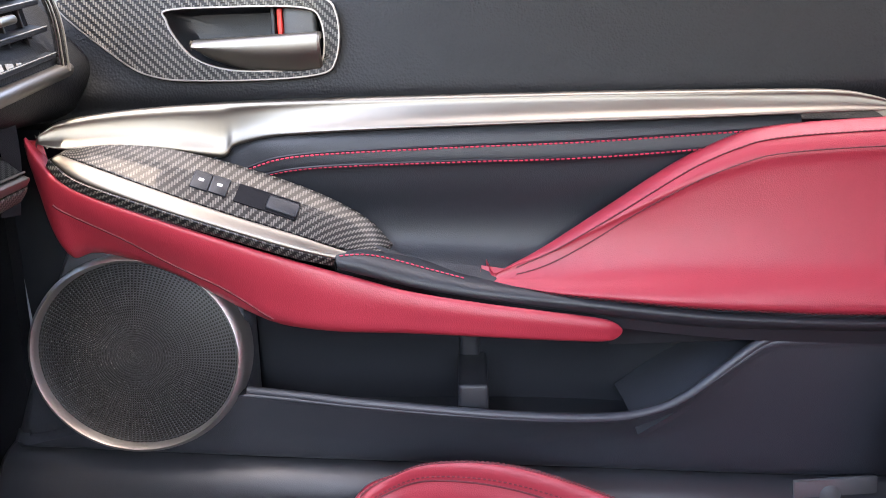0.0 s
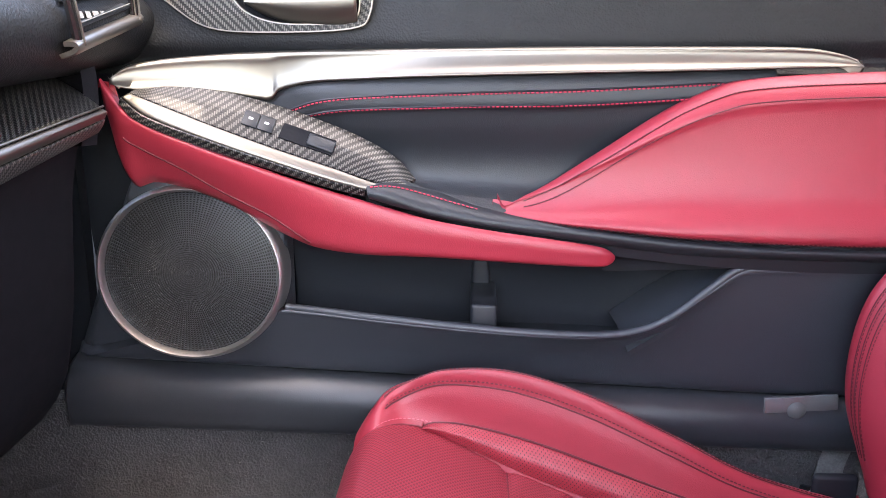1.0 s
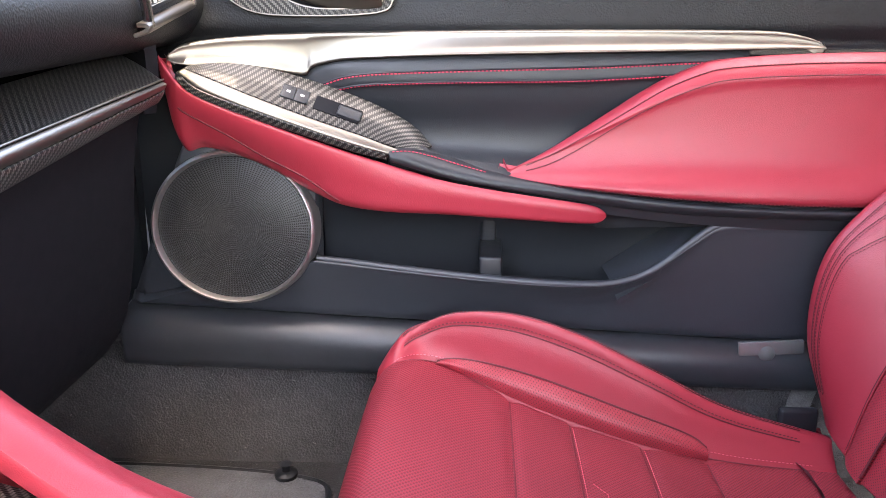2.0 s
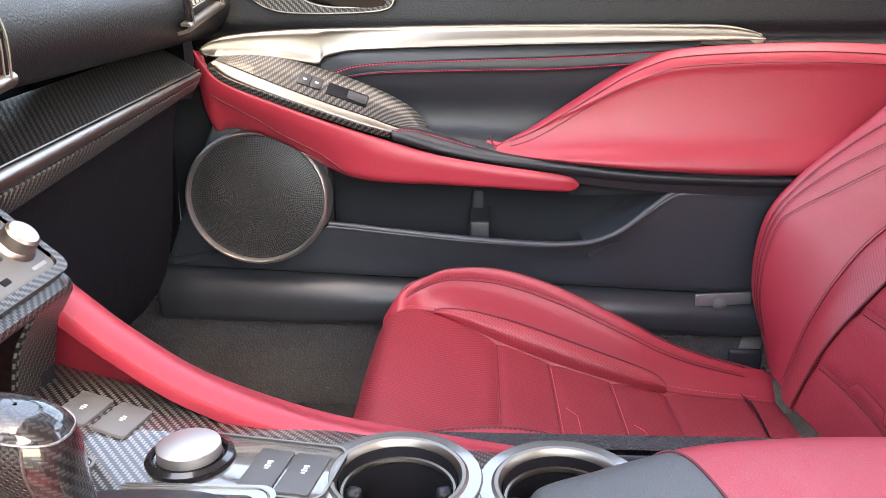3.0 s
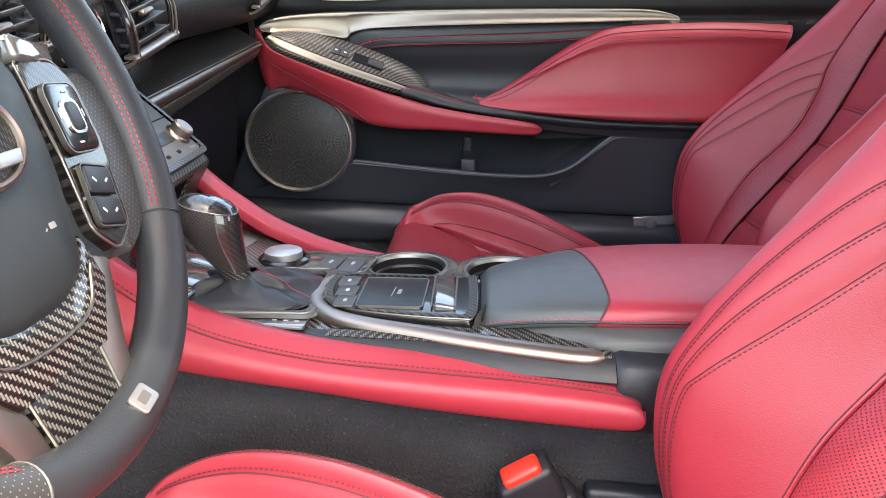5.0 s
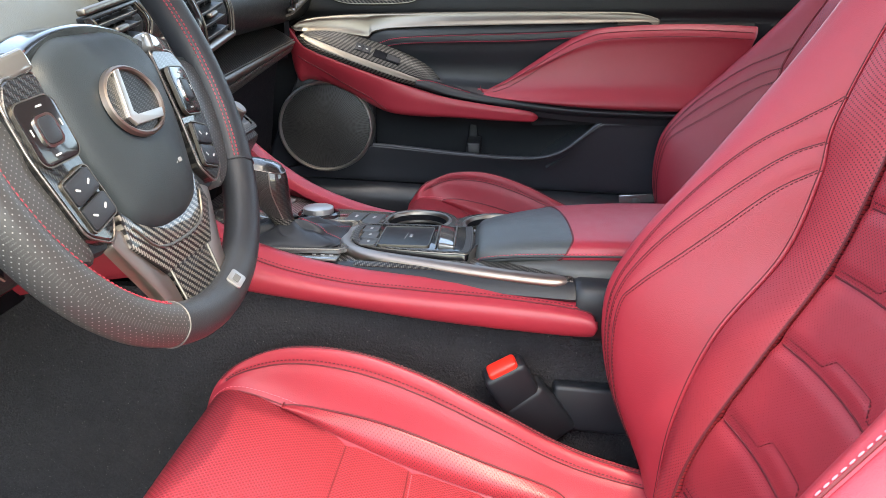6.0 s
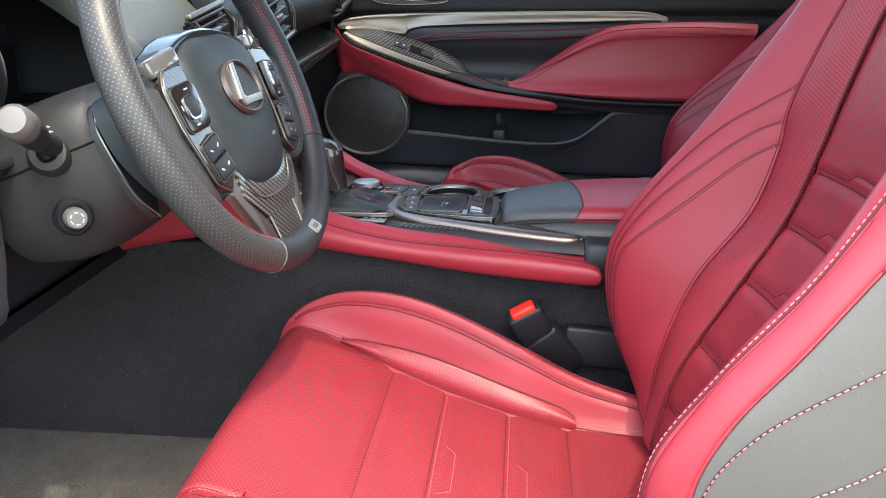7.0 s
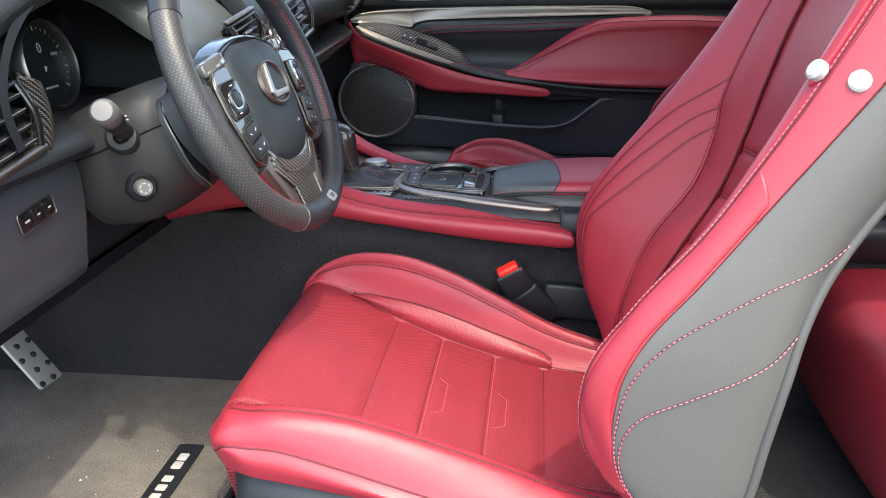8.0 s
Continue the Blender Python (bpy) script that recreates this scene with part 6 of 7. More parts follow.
front_base = Patch([[(0.060, y, 0.779), (0.054, y, 0.772), (0.058, y, 0.762)] for y in (-0.076, 0.0, 0.050)], 1)
slab("lid_base", front_base, black_plastic, console, 0.02, 0.003, 12, 8)
keep_world(console)

# ---- gear shifter ----
shifter = thing("gear_shifter", "gear shifter with glossy carbon knob and leather boot", "gear shifter", (-0.19, -0.03, 0.77))
# grip sections from the boot up: height, middle along the car, half length, half width
GRIP = [(0.781, -0.1865, 0.0125, 0.012), (0.794, -0.190, 0.0140, 0.013), (0.809, -0.198, 0.0185, 0.0155), (0.824, -0.206, 0.0245, 0.0185), (0.840, -0.2125, 0.0290, 0.0215), (0.853, -0.2155, 0.0310, 0.0235), (0.863, -0.2160, 0.0305, 0.0232), (0.871, -0.2155, 0.0280, 0.021), (0.8765, -0.2150, 0.0225, 0.0165), (0.8795, -0.214, 0.0130, 0.009), (0.8802, -0.214, 0.001, 0.001)]
grip_rows = []
for z, cx, rx, ry in GRIP:
    row = []
    for a in np.linspace(0, 2 * math.pi, 17):
        ca, sa = math.cos(a), math.sin(a)
        e = 0.8
        row.append((cx + rx * math.copysign(abs(ca) ** e, ca), -0.033 + ry * math.copysign(abs(sa) ** e, sa), z - 0.24 * rx * ca))
    grip_rows.append(row)
slab("knob_neck", Patch(grip_rows[:3], -1), carbon, shifter, 0.0, 0.0, 14, 48, "carbon fibre knob neck")
slab("knob_grip", Patch([row[4:14] for row in grip_rows[2:8]], -1), knob_dotted, shifter, 0.0, 0.0, 30, 36, "dark perforated leather knob grip")
slab("knob_back", Patch([row[13:16] + row[0:5] for row in grip_rows[2:8]], -1), carbon_gloss, shifter, 0.0, 0.0, 30, 36, "glossy dark carbon knob back")
slab("knob_cap", Patch([[tuple(np.array(q) + np.array((0, 0, 0.0006))) for q in row] for row in grip_rows[7:]], -1), carbon_gloss, shifter, 0.0, 0.0, 24, 48, "gloss dark carbon knob cap")
bar("cap_rim", Patch(grip_rows, -1).path([(0.7, v) for v in np.linspace(0, 1, 17)], 0.0002, 60), 0.0008, bronze_satin, shifter, 6)
for v in (4 / 16, 13 / 16):
    bar("grip_seam", Patch(grip_rows, -1).path([(u, v) for u in (0.2, 0.35, 0.5, 0.6, 0.7)], 0.0002, 40), 0.0009, bronze_satin, shifter, 6)
boot_rows = []
BX0, BX1, BY0, BY1 = -0.252, -0.112, -0.078, 0.040
zb = deck_z(-0.18) + 0.003
for s, k in ((0.0, 1.0), (0.12, 0.96), (0.35, 0.70), (0.55, 0.52), (0.75, 0.34), (0.9, 0.2), (1.0, 0.20)):
    row = []
    for a in np.linspace(0, 2 * math.pi, 17):
        ca, sa = math.cos(a), math.sin(a)
        e = 0.55 + 0.45 * s
        bx = (BX0 + BX1) / 2 * (1 - s) + -0.187 * s + (BX1 - BX0) / 2 * k * math.copysign(abs(ca) ** e, ca)
        by = (BY0 + BY1) / 2 * (1 - s) + -0.028 * s + (BY1 - BY0) / 2 * k * math.copysign(abs(sa) ** e, sa)
        fold = 0.009 * math.sin(5 * a + 5 * s) * math.sin(math.pi * s)
        row.append((bx + fold * ca, by + fold * sa, zb + 0.026 * s ** 0.8 + 0.004 * math.sin(7 * a + 5 * s) * math.sin(math.pi * s)))
    boot_rows.append(row)
boot = Patch(boot_rows, -1)
slab("boot", boot, black_leather, shifter, 0.0, 0.0, 40, 72, "creased black leather boot")
for v in (0.955, 0.045):
    stitch_run("stitching", boot.path([(0.12, v), (0.5, v), (0.98, v)], 0.0007, 90), wheel_thread, shifter, 0.0030, 0.0006)
frame_plate("boot_frame", rounded(0.160, 0.136, 0.012), rounded(0.138, 0.114, 0.010), reflect_gloss, shifter, Matrix.Translation(((BX0 + BX1) / 2, (BY0 + BY1) / 2, deck_z(-0.18) + 0.001)), 0.004)
bar("boot_rim", [((BX0 + BX1) / 2 + x, (BY0 + BY1) / 2 + y, deck_z(-0.18) + 0.005) for x, y in rounded(0.152, 0.128, 0.011)], 0.0009, satin_silver, shifter, 6, True)
keep_world(shifter)

# ---- front seats ----
def front_seat(name, cy, dx, recline, label, inner, strap=False, back_dx=0.0):
    """A sports seat; cy: its middle line, dx: how far back it stands, inner: the side (+1, -1) towards the tunnel."""
    seat = thing(name, label, "car seat", (dx, cy, 0.45), "front seats")
    P = lambda x, w, z: (x + dx, cy + w, z)
    XC = [-0.238, -0.252, -0.250, -0.220, -0.16, -0.08, 0.0, 0.09, 0.18, 0.31]
    ZC = [0.475, 0.555, 0.615, 0.650, 0.634, 0.600, 0.573, 0.552, 0.536, 0.528]
    AC = [0.150, 0.156, 0.160, 0.162, 0.160, 0.152, 0.146, 0.140, 0.138, 0.136]
    HB = [0.0, 0.004, 0.010, 0.022, 0.066, 0.102, 0.106, 0.085, 0.056, 0.026]
    # middle of the cushion
    spread = lambda x: 0.028 + 0.026 * min(1, max(0, (0.10 - x) / 0.28))
    wider = lambda side, x: (spread(x) if side == inner else 0.0 if strap else spread(x) * min(1, max(0, (x + 0.245) / 0.06)))
    mid_rows = [[P(x, w * (a + wider(1 if w > 0 else -1, x)), z + 0.004 * (1 - w * w)) for w in (-1, -0.5, 0, 0.5, 1)] for x, z, a in zip(XC, ZC, AC)]
    mid = Patch(mid_rows, 1)
    plain = [[(u, 0.02), (u, 0.98)] for u in (0.555, 0.862)]
    sewn = [[(u, 0.02), (u, 0.98)] for u in (0.660, 0.765)]
    notched = [[(u, 0.03), (u, 0.33), (u + 0.020, 0.37), (u + 0.020, 0.60), (u, 0.64), (u, 0.97)] for u in (0.668, 0.773)]
    mid.groove(plain, 0.0045, 0.007)
    mid.groove(sewn, 0.0036, 0.006)
    mid.groove([line[1:5] for line in notched], 0.0012, 0.004)
    cushion = slab("cushion", mid, red_weave, seat, 0.03, 0.002, 220, 60, "red perforated leather seat cushion")
    for line in plain + [[(u - 0.006, v) for u, v in line] for line in sewn]:
        bar("seam", mid.path(line, 0.0004, 60), 0.0009, cushion_seam, cushion, 5)
    for line in sewn + [line[1:5] for line in notched]:
        stitch_run("stitching", mid.path(line, 0.0012, 120, True), light_thread, cushion, 0.0045, 0.0008)
    # bolsters
    for s in (-1, 1):
        k = 1.0 if s == inner or not strap else 0.62
        rows = []
        if s == inner:
            stations = list(zip(XC, ZC, AC, HB))
        else:
            xs = [-0.244, -0.239, -0.230, -0.215, -0.19, -0.15, -0.08, 0.0, 0.09, 0.18, 0.31]
            stations = [(x, np.interp(x, XC[2:], ZC[2:]), np.interp(x, XC[2:], AC[2:]), np.interp(x, XC[2:], HB[2:])) for x in xs]
        for x, z, a, h in stations:
            h = h * k
            drop = 0.606 - 0.16 * max(0, x + 0.21)
            if s == inner:
                drop = min(z - 0.01, drop)
                rnd, wide = 0.055 * min(1, max(0, (-0.10 - x) / 0.10)), 0.258
            else:
                rnd, wide = 0.0, float(np.interp(x, [-0.244, -0.239, -0.230, -0.215, -0.19], [0.205, 0.226, 0.240, 0.251, 0.258]))
            out = lambda w: s * min(w, wide)
            g = wider(s, x)
            rows.append([P(x, s * (a + g - 0.008), z - 0.006), P(x, out(a + 0.014 + 0.78 * g), z + 0.30 * h), P(x, out(a + 0.036 + 0.45 * g), z + 0.80 * h), P(x + 0.004, out(a + 0.058 + 0.1 * g), z + h), P(x + 0.008 + 0.4 * rnd, out(a + 0.080), z + 0.86 * h - 0.004), P(x + 0.010 + 0.8 * rnd, out(0.252), z + 0.45 * h - 0.014), P(x + 0.012 + rnd, s * wide, (z + 0.3 * h) * 0.5 + drop * 0.5), P(x + 0.014 + rnd, s * (wide - 0.006), drop)])
        bp = Patch(rows, s)
        ridge = [(0.30, 0.32), (0.42, 0.42), (0.55, 0.44), (0.75, 0.44), (0.97, 0.41)]
        face_line = [(0.32, 0.19), (0.44, 0.255), (0.56, 0.285), (0.75, 0.29), (0.97, 0.265)]
        flank_line = [(0.12, 0.745), (0.3, 0.72), (0.5, 0.70), (0.75, 0.69), (0.98, 0.68)]
        bp.groove([curve(ridge, 40), curve(face_line, 40), curve(flank_line, 40)], 0.0016, 0.005)
        bol = slab("bolster", bp, red_leather, seat, 0.02 if s == inner else 0.006, 0.002, 120, 80, "padded red leather bolster")
        for line in (ridge, face_line):
            bar("seam", bp.path(line, 0.0005, 90), 0.0009, red_seam, bol, 5)
        for line, dv in ((ridge, 0.022), (face_line, 0.022)):
            stitch_run("stitching", bp.path([(u, v + dv) for u, v in line], 0.0008, 110), red_seam, bol, 0.0048, 0.0008)
        stitch_run("stitching", bp.path([(0.26, 0.09), (0.5, 0.09), (0.98, 0.09)], 0.0008, 110), light_thread, bol, 0.0048, 0.0006)
        bar("seam", bp.path([(0.26, 0.05), (0.5, 0.05), (0.98, 0.05)], 0.0002, 50), 0.0010, cushion_seam, bol, 5)
        bar("seam", bp.path(flank_line, 0.0006, 60), 0.0011, red_seam, bol, 5)
        # perforated strip along the bolster's foot
        reach = ((0.45, 0.02), (0.48, 0.06), (0.53, 0.10), (0.59, 0.125), (0.66, 0.135), (0.76, 0.135), (0.83, 0.13), (0.86, 0.115), (0.875, 0.08))
        sp = Patch([[bp.point(u, 0.03 + w * f, 0.0012 + 0.007 * math.sin(math.pi * f)) for f in (0, 0.3, 0.6, 1.0)] for u, w in reach], s)
        slab("perforated_strip", sp, red_perforated, bol, 0.006, 0.0012, 60, 16, "perforated red leather strip")
        bar("seam", sp.path([(0.02, 1.0), (0.3, 1.0), (0.6, 1.0), (1, 1.0)], 0.0001, 50), 0.0012, red_seam, bol, 5)
    # seat base
    skirt = [P(x, w, 0) for x, w in closed_outline([(-0.205, -0.235), (-0.215, 0.0), (-0.205, 0.235), (0.0, 0.254), (0.28, 0.240), (0.30, 0.0), (0.28, -0.240), (0.0, -0.254)], 48)]
    verts = []
    for z, k in ((0.620, 0.86), (0.604, 0.93), (0.584, 0.985), (0.50, 1.0), (0.425, 1.0)):
        verts += [(dx + (x - dx) * k, cy + (y - cy) * k, z - (0.16 * (x - dx + 0.21) if z > 0.55 else 0)) for x, y, _ in skirt]
    faces = [(r * 48 + i, r * 48 + (i + 1) % 48, (r + 1) * 48 + (i + 1) % 48, (r + 1) * 48 + i) for r in range(4) for i in range(48)]
    finish("seat_base", verts, faces, black_plastic, seat, "black plastic seat base")
    for s in (-1, 1):
        solid("seat_rail", (0.46, 0.03, 0.03), alu, seat, Matrix.Translation(P(0.02, s * 0.19, 0.425)), 0.004, 2)
        solid("hinge", (0.05, 0.012, 0.06), black_plastic, seat, Matrix.Translation(P(0.285, s * 0.236, 0.545)), 0.006, 3)
    # backrest, leaning by recline degrees more than the plain shape
    hinge = Vector((0.27, 0, 0.54))
    turn = Matrix.Rotation(radians(recline), 3, "Y")

    def Q(xz, w):
        v = turn @ (Vector((xz[0], 0, xz[1])) - hinge) + hinge
        return (v.x + dx + back_dx, cy + w, v.z)

    C = [(0.258, 0.545), (0.282, 0.65), (0.338, 0.76), (0.386, 0.85), (0.412, 0.93), (0.430, 1.00), (0.460, 1.10), (0.525, 1.25)]
    S = [(0.255, 0.555), (0.268, 0.66), (0.302, 0.76), (0.358, 0.848), (0.380, 0.924), (0.388, 0.98), (0.430, 1.096), (0.505, 1.25)]
    B = [(0.262, 0.565), (0.212, 0.66), (0.199, 0.76), (0.224, 0.83), (0.288, 0.92), (0.346, 1.005), (0.402, 1.095), (0.480, 1.25)]
    O = [(0.275, 0.555), (0.206, 0.645), (0.203, 0.735), (0.240, 0.805), (0.302, 0.885), (0.358, 0.958), (0.430, 1.03), (0.505, 1.20)]
    R = [(0.330, 0.520), (0.363, 0.60), (0.377, 0.68), (0.390, 0.75), (0.404, 0.811), (0.427, 0.865), (0.475, 0.94), (0.600, 1.12)]
    # the strapped outer bolster lies lower
    BO = [(0.262, 0.565), (0.194, 0.655), (0.190, 0.745), (0.236, 0.822), (0.296, 0.893), (0.340, 0.955), (0.396, 1.045), (0.480, 1.20)]
    OO = [(0.275, 0.548), (0.205, 0.640), (0.200, 0.728), (0.225, 0.791), (0.275, 0.851), (0.328, 0.918), (0.393, 1.001), (0.486, 1.124)]
    WB = [0.225, 0.228, 0.226, 0.222, 0.212, 0.200, 0.188, 0.172]
    WS = [0.150, 0.152, 0.152, 0.150, 0.150, 0.152, 0.145, 0.135]
    WP = [0.112, 0.112, 0.112, 0.111, 0.110, 0.108, 0.100, 0.09]
    centre = Patch([[Q((c[0] + 0.012 * (1 - w * w), c[1]), w * p) for w in (-1, -0.5, 0, 0.5, 1)] for c, p in zip(C, WP)], 1)
    bars_flat = [[(u, 0.03), (u, 0.97)] for u in (0.09, 0.20, 0.31, 0.42, 0.53)]
    bars_notch = [[(u + 0.010, 0.03), (u + 0.010, 0.30), (u + 0.026, 0.35), (u + 0.026, 0.65), (u + 0.010, 0.70), (u + 0.010, 0.97)] for u in (0.09, 0.20, 0.31, 0.42, 0.53)]
    centre.groove(bars_flat, 0.0034, 0.008)
    centre.groove(bars_notch, 0.0022, 0.005)
    back = slab("backrest", centre, red_perforated, seat, 0.05, 0.004, 200, 60, "red leather backrest with sewn bars")
    for line in bars_flat:
        bar("seam", centre.path(line, 0.0004, 40), 0.0010, red_seam, back, 5)
    for line in bars_notch:
        stitch_run("stitching", centre.path(line, 0.0008, 90, True), red_seam, back, 0.0048, 0.0007)
    for s in (-1, 1):
        strip = Patch([[Q((c[0] - 0.0040, c[1]), s * p * 0.975), Q(((c[0] + q[0]) / 2 - 0.006, (c[1] + q[1]) / 2), s * (p + w) / 2), Q(q, s * w)] for c, p, q, w in zip(C, WP, S, WS)], s)
        slab("perforated_strip", strip, red_perforated, back, 0.012, 0.0008, 70, 14, "perforated red leather strip")
        bar("seam", strip.path([(0.01, 0.0), (0.3, 0.0), (0.6, 0.0), (0.99, 0.0)], -0.0004, 90), 0.0014, red_seam, back, 6)
        rows = []
        low = strap and s != inner
        for q, w, b, wb, o in zip(S, WS, BO if low else B, WB, OO if low else O):
            m1 = ((q[0] * 0.6 + b[0] * 0.4) - 0.006, q[1] * 0.6 + b[1] * 0.4)
            m2 = ((q[0] * 0.2 + b[0] * 0.8) - 0.006, q[1] * 0.2 + b[1] * 0.8)
            rows.append([Q(q, s * w), Q(m1, s * (w * 0.6 + wb * 0.4)), Q(m2, s * (w * 0.2 + wb * 0.8)), Q((b[0] + 0.002, b[1]), s * (wb + 0.008)), Q(((b[0] + o[0]) / 2 + 0.014, (b[1] + o[1]) / 2), s * (wb + 0.022)), Q((o[0] + 0.022, o[1]), s * (wb + 0.030))])
        bp = Patch(rows, s)
        if s != inner:
            outer_patch = bp
        fans = []
        for a, end in ((0.0, 0.74), (0.045, 0.66), (0.09, 0.585)):
            fans.append([(end, 0.02), (end - 0.05, 0.17 - a * 0.3), (end - 0.13, 0.34 - a), (end - 0.24, 0.46 - a), (0.30, 0.50 - a), (0.17, 0.50 - a), (0.06, 0.46 - a)])
        if not (strap and s != inner):
            bp.groove([curve(line, 60) for line in fans], 0.0011, 0.005)
        bol = slab("back_bolster", bp, red_leather, seat, 0.02, 0.0015, 140, 80, "padded red leather back bolster")
        bar("seam", bp.path([(0.01, 0.015), (0.3, 0.015), (0.6, 0.015), (0.99, 0.015)], 0.0001, 90), 0.0006, red_seam, bol, 5)
        if not (strap and s != inner):
            for uv in fans:
                bar("seam", bp.path(uv, 0.0003, 90), 0.0006, red_seam, bol, 5)
                stitch_run("stitching", bp.path([(u, v - 0.016) for u, v in uv], 0.0007, 110), red_seam, bol, 0.0046, 0.0006)
        else:
            stitch_run("stitching", bp.path([(0.06, 0.60), (0.3, 0.60), (0.6, 0.60), (0.98, 0.60)], 0.0010, 160), pink_thread, bol, 0.0060, 0.0009)
            bar("seam", bp.path([(0.05, 0.62), (0.3, 0.62), (0.6, 0.62), (0.98, 0.62)], 0.0003, 100), 0.0012, red_seam, bol, 5)
        # side shell
        rows = []
        for o, wb, r in zip(OO if low else O, WB, R):
            f = lambda t: (o[0] * (1 - t) + 0.022 * (1 - t) + r[0] * t, o[1] * (1 - t) + r[1] * t)
            rows.append([Q(f(0), s * (wb + 0.0295)), Q(f(0.12), s * (wb + 0.034)), Q(f(0.45), s * (wb + 0.037)), Q(f(0.8), s * (wb + 0.032)), Q(f(1.0), s * (wb + 0.020))])
        sh = Patch(rows, s)
        side_ob = slab("side_shell", sh, grey_leather, seat, 0.01, 0.002, 60, 24, "grey leather seat side with pink stitching")
        for uv in ([(0.02, 0.05), (0.15, 0.05), (0.30, 0.12), (0.47, 0.30), (0.62, 0.55), (0.78, 0.98)], [(0.02, 0.09), (0.13, 0.10), (0.23, 0.22), (0.34, 0.48), (0.45, 0.74), (0.55, 0.98)]):
            bar("seam", sh.path(uv, 0.0000, 60), 0.0010, black_plastic, side_ob, 5)
            stitch_run("stitching", sh.path(uv, 0.0013, 160), pink_thread, side_ob, 0.0060, 0.0009)
        bar("shell_edge", sh.path([(0.0, 1.0), (0.3, 1.0), (0.6, 1.0), (1, 1.0)], 0.0, 60), 0.006, grey_plastic, side_ob, 10, False, None, "grey plastic shell edge")
    rear = Patch([[Q((r[0] + 0.012 * (1 - abs(w)), r[1]), w * (wb + 0.018)) for w in (-1, -0.5, 0, 0.5, 1)] for r, wb in zip(R, WB)], -1)
    slab("back_shell", rear, black_plastic, seat, 0.02, 0.002, 30, 20)
    head = Patch([[Q((0.555 + 0.05 * t, 1.25 + 0.14 * t), w * (0.11 - 0.02 * t)) for w in (-1, -0.5, 0, 0.5, 1)] for t in (0, 0.4, 0.8, 1.0)], 1)
    slab("head_rest", head, red_leather, seat, 0.08, 0.02, 24, 20)
    if strap:
        o = -inner
        # raised outer roll, the flat belt guide above it and the stud tab along its inner edge
        pad = Patch([[tuple(outer_patch.point(u, v, 0.0055 * math.sin(math.pi * (0.12 + 0.76 * f)))) for f, v in ((0, 0.64), (0.25, 0.72), (0.5, 0.81), (0.75, 0.90), (1, 0.985))] for u in (0.10, 0.25, 0.40, 0.55, 0.66, 0.715, 0.73)], o)
        slab("bolster_roll", pad, red_leather, seat, 0.006, 0.004, 80, 24, "raised red leather outer roll")
        guide = Patch([[tuple(outer_patch.point(u, v, 0.0016)) for v in (0.64, 0.70, 0.78, 0.86, 0.94, 0.99)] for u in (0.70, 0.76, 0.82, 0.88, 0.94, 1.0)], o)
        bands = slab("belt_guide", guide, red_leather, seat, 0.002, 0.0012, 40, 24, "flat red leather belt guide with press studs")
        tab = Patch([[tuple(outer_patch.point(u, 0.52 + w * h, 0.005)) for w in (-1, -0.5, 0, 0.5, 1)] for u, h in ((0.842, 0.012), (0.846, 0.032), (0.856, 0.048), (0.875, 0.055), (0.92, 0.055), (1.0, 0.05))], o)
        slab("stud_tab", tab, red_leather, seat, 0.004, 0.002, 30, 16, "red leather stud tab")
        for sheet_, u, v in ((tab, 0.42, 0.5), (guide, 0.62, 0.52)):
            c = sheet_.point(u, v, 0.0)
            n = Vector(sheet_.point(u, v, 0.01) - c)
            turned("press_stud", [(0, 0.0035), (0.002, 0.0035), (0.0075, 0.0045), (0.0100, 0.003), (0.0108, -0.003)], alu, bands, axes(c, (1, 0, 0.3), n), 32, "round metal press stud")
    keep_world(seat)
    return seat


driver_seat = front_seat("sports_seat", -0.425, 0.0, 0.0, "red leather sports seat with grey sides, sunlit on its cushion", 1, True)
passenger_seat = front_seat("sports_seat", 0.475, 0.135, 9.0, "red leather sports seat beside the closed door, shaded", -1, False, 0.05)

# ---- rear seat ----
rear_seat = thing("rear_seat", "dark red leather rear bench seat in shade", "car seat", (1.05, 0.1, 0.45))
for y0, fx in ((-0.29, -0.03), (0.42, 0.14)):
    cush = Patch([[(x + fx + 0.03 * w * w, y0 + w * 0.34, z - 0.02 * w * w) for w in (-1, -0.6, 0, 0.6, 1)] for x, z in ((0.66, 0.42), (0.605, 0.50), (0.60, 0.61), (0.65, 0.675), (0.80, 0.67), (1.05, 0.62))], 1)
    slab("rear_cushion", cush, red_leather, rear_seat, 0.03, 0.006, 30, 20, "dark red leather rear cushion")
    bk = Patch([[(x - 0.02 * w * w, y0 + w * 0.34, z) for w in (-1, -0.6, 0, 0.6, 1)] for x, z in ((1.00, 0.60), (1.10, 0.78), (1.19, 0.97), (1.25, 1.10))], 1)
    slab("rear_backrest", bk, red_leather, rear_seat, 0.05, 0.01, 24, 20)
keep_world(rear_seat)

# ---- belt buckle ----
buckle = thing("belt_buckle", "black seat belt buckle with red release button", "belt buckle", (0.10, -0.155, 0.56))
bk_m = axes((0.100, -0.170, 0.655), (0.75, 0.25, -0.45), (-0.42, -0.25, 0.87))
solid("buckle_body", (0.052, 0.030, 0.060), black_plastic, buckle, bk_m @ Matrix.Translation((0, 0, -0.012)), 0.006, 3)
solid("release_button", (0.036, 0.021, 0.016), buckle_red, buckle, bk_m @ Matrix.Translation((0.0, -0.002, 0.017)), 0.004, 3, "bright red release button")
solid("buckle_sleeve", (0.058, 0.034, 0.085), black_plastic, buckle, bk_m @ pose(0.010, 0, -0.068, 0, -10, 0), 0.009, 3)
keep_world(buckle)

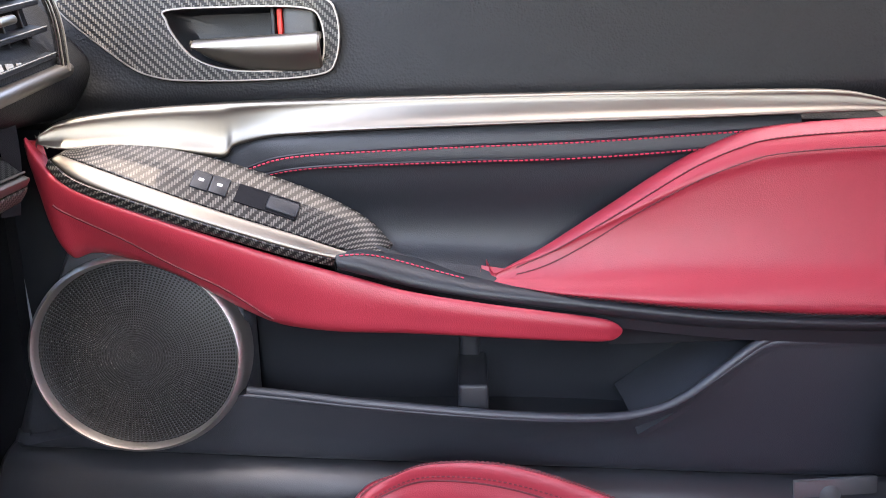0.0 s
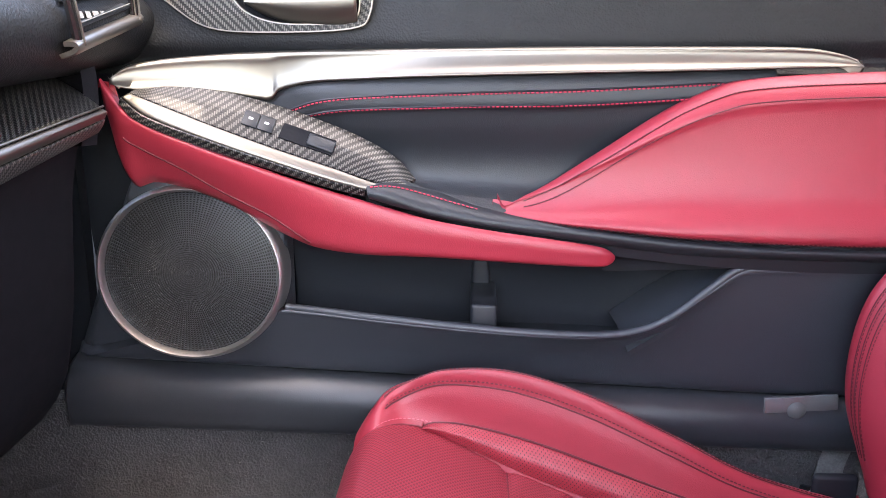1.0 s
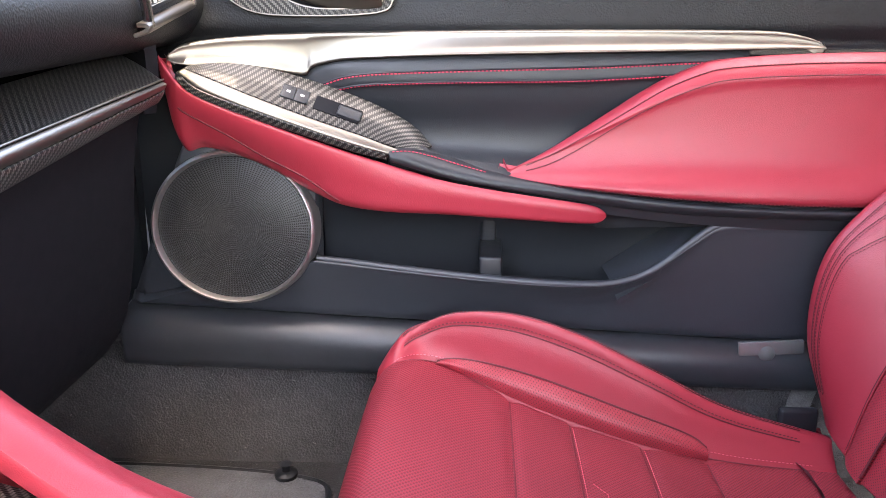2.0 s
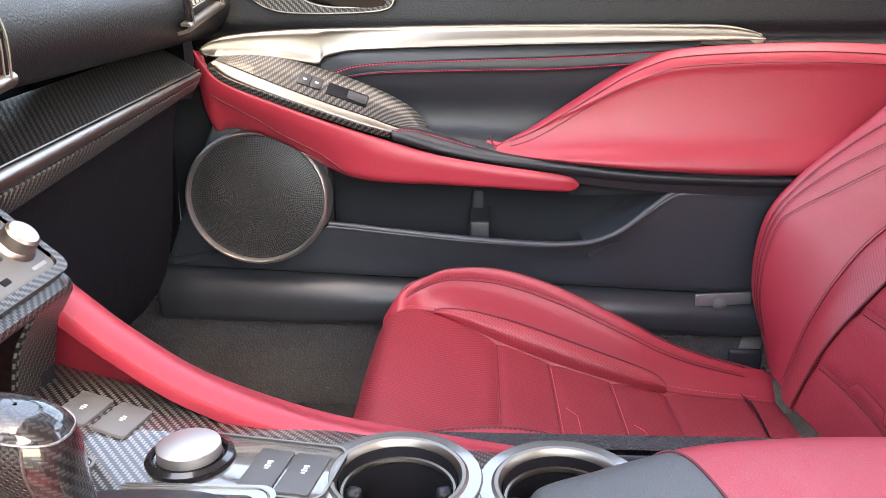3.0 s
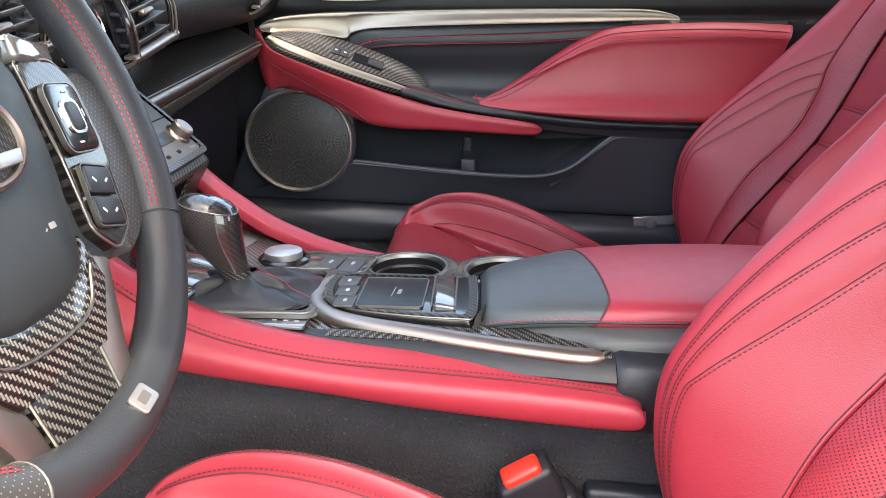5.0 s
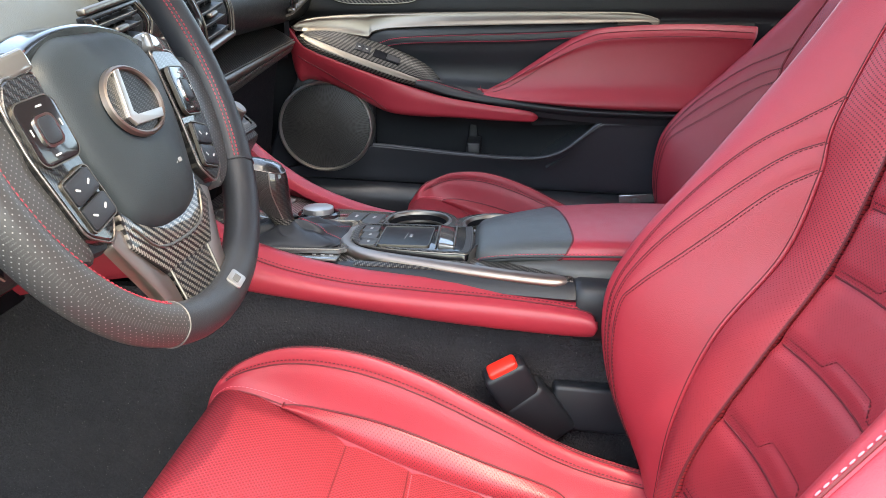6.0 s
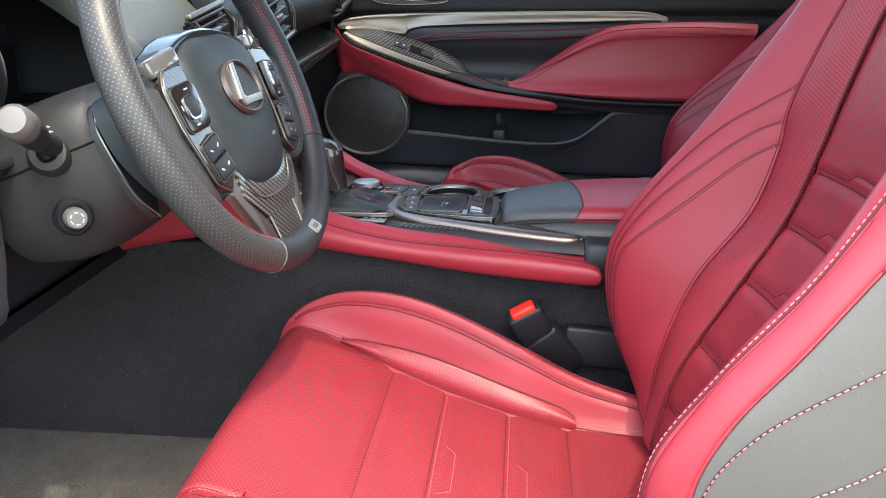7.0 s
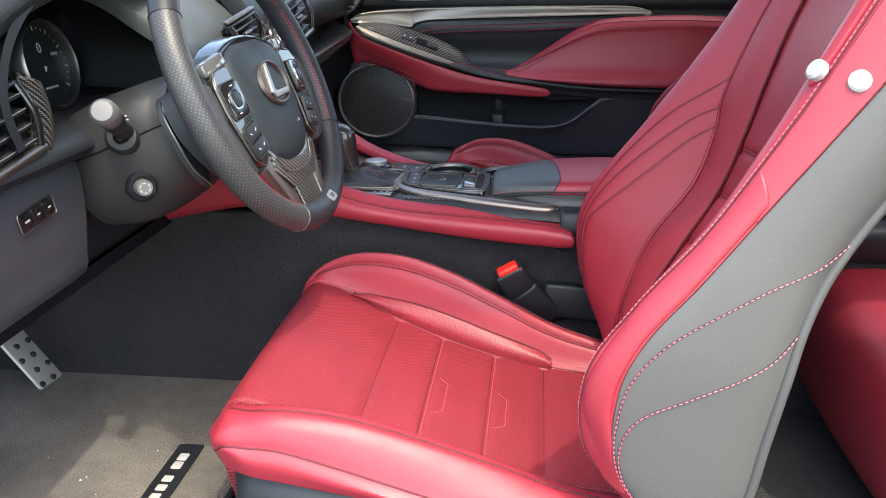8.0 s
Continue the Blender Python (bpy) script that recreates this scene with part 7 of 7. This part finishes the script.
# ---- belt anchor at the sill ----
anchor = thing("belt_anchor", "grey seat belt webbing end bolted at the door sill", "belt anchor", (0.45, 0.80, 0.50))
web = Patch([[(0.452 + 0.012 * t + 0.016 * w, 0.792 + 0.010 * math.sin(3 * t), 0.492 + 0.078 * t - 0.004 * w) for w in (-1, 0, 1)] for t in (0, 0.25, 0.5, 0.75, 1.0)], -1)
slab("webbing", web, belt_web, anchor, 0.003, 0.001, 16, 8, "pale grey woven belt end")
solid("anchor_plate", (0.050, 0.006, 0.026), black_plastic, anchor, pose(0.440, 0.790, 0.496, 0, 12, 0), 0.003, 2, "black anchor cover")
turned("anchor_bolt", [(0, 0.006), (0.007, 0.0055), (0.009, 0.0)], alu, anchor, axes((0.432, 0.787, 0.498), (1, 0, 0), (0, -1, 0)), 20, "steel bolt head")
keep_world(anchor)

# ---- floor mats ----
def floor_mat(name, ring, material, label, z):
    mat_ob = thing(name, label, "floor mat", (*np.mean(ring, axis=0), z), "floor mats")
    o = closed_outline(ring, 80)
    domed("carpet_top", o, ((1.0, z - 0.004), (1.0, z + 0.004), (0.985, z + 0.007), (0.9, z + 0.007), (0.5, z + 0.008), (0.02, z + 0.008)), material, mat_ob, Matrix.Identity(4))
    bar("binding", [(x, y, z + 0.004) for x, y in o], 0.005, black_plastic, mat_ob, 8, True, None, "black bound edge")
    return mat_ob


mat_d = floor_mat("floor_mat", [(-0.92, -0.17), (-0.60, -0.15), (-0.36, -0.16), (-0.30, -0.20), (-0.29, -0.40), (-0.30, -0.58), (-0.36, -0.62), (-0.62, -0.62), (-0.92, -0.60), (-0.97, -0.40)], mat_pile, "dusty grey pile floor mat with a dark badge", FLOOR + 0.006)
bm_m = axes((-0.390, -0.430, FLOOR + 0.016), (0.0, 1.0, 0), (0, 0, 1))
plate("mat_badge", rounded(0.20, 0.040, 0.003), black_plastic, mat_d, bm_m @ Matrix.Translation((-0.048, 0, 0)), 0.002, 0.0005, "black woven badge with pale bars")
for k, w in enumerate((0.014, 0.014, 0.015, 0.014, 0.014, 0.018, 0.018)):
    x = -0.125 + 0.0215 * k + (0.012 if k > 4 else 0)
    plate("badge_bar", rounded(w, 0.015, 0.002, 2), white_print, mat_d, bm_m @ Matrix.Translation((x, 0, 0.002)), 0.0008, 0.0002)
keep_world(mat_d)
mat_p = floor_mat("floor_mat", [(-0.80, 0.30), (-0.50, 0.28), (-0.28, 0.29), (-0.20, 0.33), (-0.17, 0.50), (-0.18, 0.68), (-0.23, 0.745), (-0.50, 0.765), (-0.80, 0.74), (-0.86, 0.5)], dark_mat_pile, "dark pile floor mat with a fixing hook", FLOOR + 0.006)
turned("fixing_hook", [(0.016, 0.0), (0.016, 0.006), (0.011, 0.010), (0.006, 0.010), (0.006, 0.018), (0.009, 0.020), (0, 0.022)], black_plastic, mat_p, Matrix.Translation((-0.250, 0.745, FLOOR + 0.012)), 32, "black round fixing hook")
keep_world(mat_p)

# ---- crumbs and scraps on the mat ----
crumb_v, crumb_f = [], []
for cx, cy, r in ((-0.52, -0.480, 0.0025), (-0.515, -0.472, 0.0018), (-0.44, -0.395, 0.0018), (-0.545, -0.620, 0.0022), (-0.60, -0.43, 0.0014), (-0.48, -0.51, 0.0013), (-0.42, -0.50, 0.0012), (-0.57, -0.54, 0.0014)):
    base = len(crumb_v)
    ring = [(cx + r * random.uniform(0.6, 1.3) * math.cos(a), cy + r * random.uniform(0.6, 1.3) * math.sin(a)) for a in np.linspace(0, 2 * math.pi, 7)[:-1]]
    crumb_v += [(x, y, FLOOR + 0.013) for x, y in ring] + [(cx, cy, FLOOR + 0.014 + r)]
    crumb_f += [(base + k, base + (k + 1) % 6, base + 6) for k in range(6)]
crumbs = finish("crumbs", crumb_v, crumb_f, white_paint, None, "small pale crumbs scattered on the driver's floor mat", smooth=False)
tagged(crumbs, "", "crumbs", kind="stuff")
scrap = closed_outline([(-0.010, 0.002), (-0.004, 0.006), (0.001, 0.001), (0.008, 0.005), (0.006, -0.004), (0.001, -0.007), (-0.002, -0.002)], 30)
paper = plate("paper_scrap", scrap, white_paint, None, pose(-0.560, -0.560, FLOOR + 0.0145, 4, -3, 20), 0.0008, 0.0002)
tagged(paper, "small torn white paper scrap on the floor mat", "paper scrap")

# ---- pedal ----
pedal = thing("accelerator_pedal", "drilled aluminium accelerator pedal with rubber studs", "pedal", (-0.74, -0.24, 0.43))
pm = axes((-0.745, -0.245, 0.515), (0.12, 1, 0.0), (0.75, 0.0, 0.6))
plate("pedal_plate", rounded(0.060, 0.145, 0.006), alu, pedal, pm, 0.005, 0.0015)
for r in range(6):
    for c in range(2):
        turned("stud", [(0, 0.004), (0.004, 0.0035), (0.0058, 0.0)], black_plastic, pedal, pm @ Matrix.Translation((-0.015 + 0.03 * c + (0.008 if r % 2 else -0.008) * 0.8, -0.066 + 0.026 * r, 0.005)), 16)
solid("pedal_arm", (0.02, 0.03, 0.20), black_plastic, pedal, pose(-0.79, -0.235, 0.55, 0, -35, 0), 0.004, 2)
keep_world(pedal)
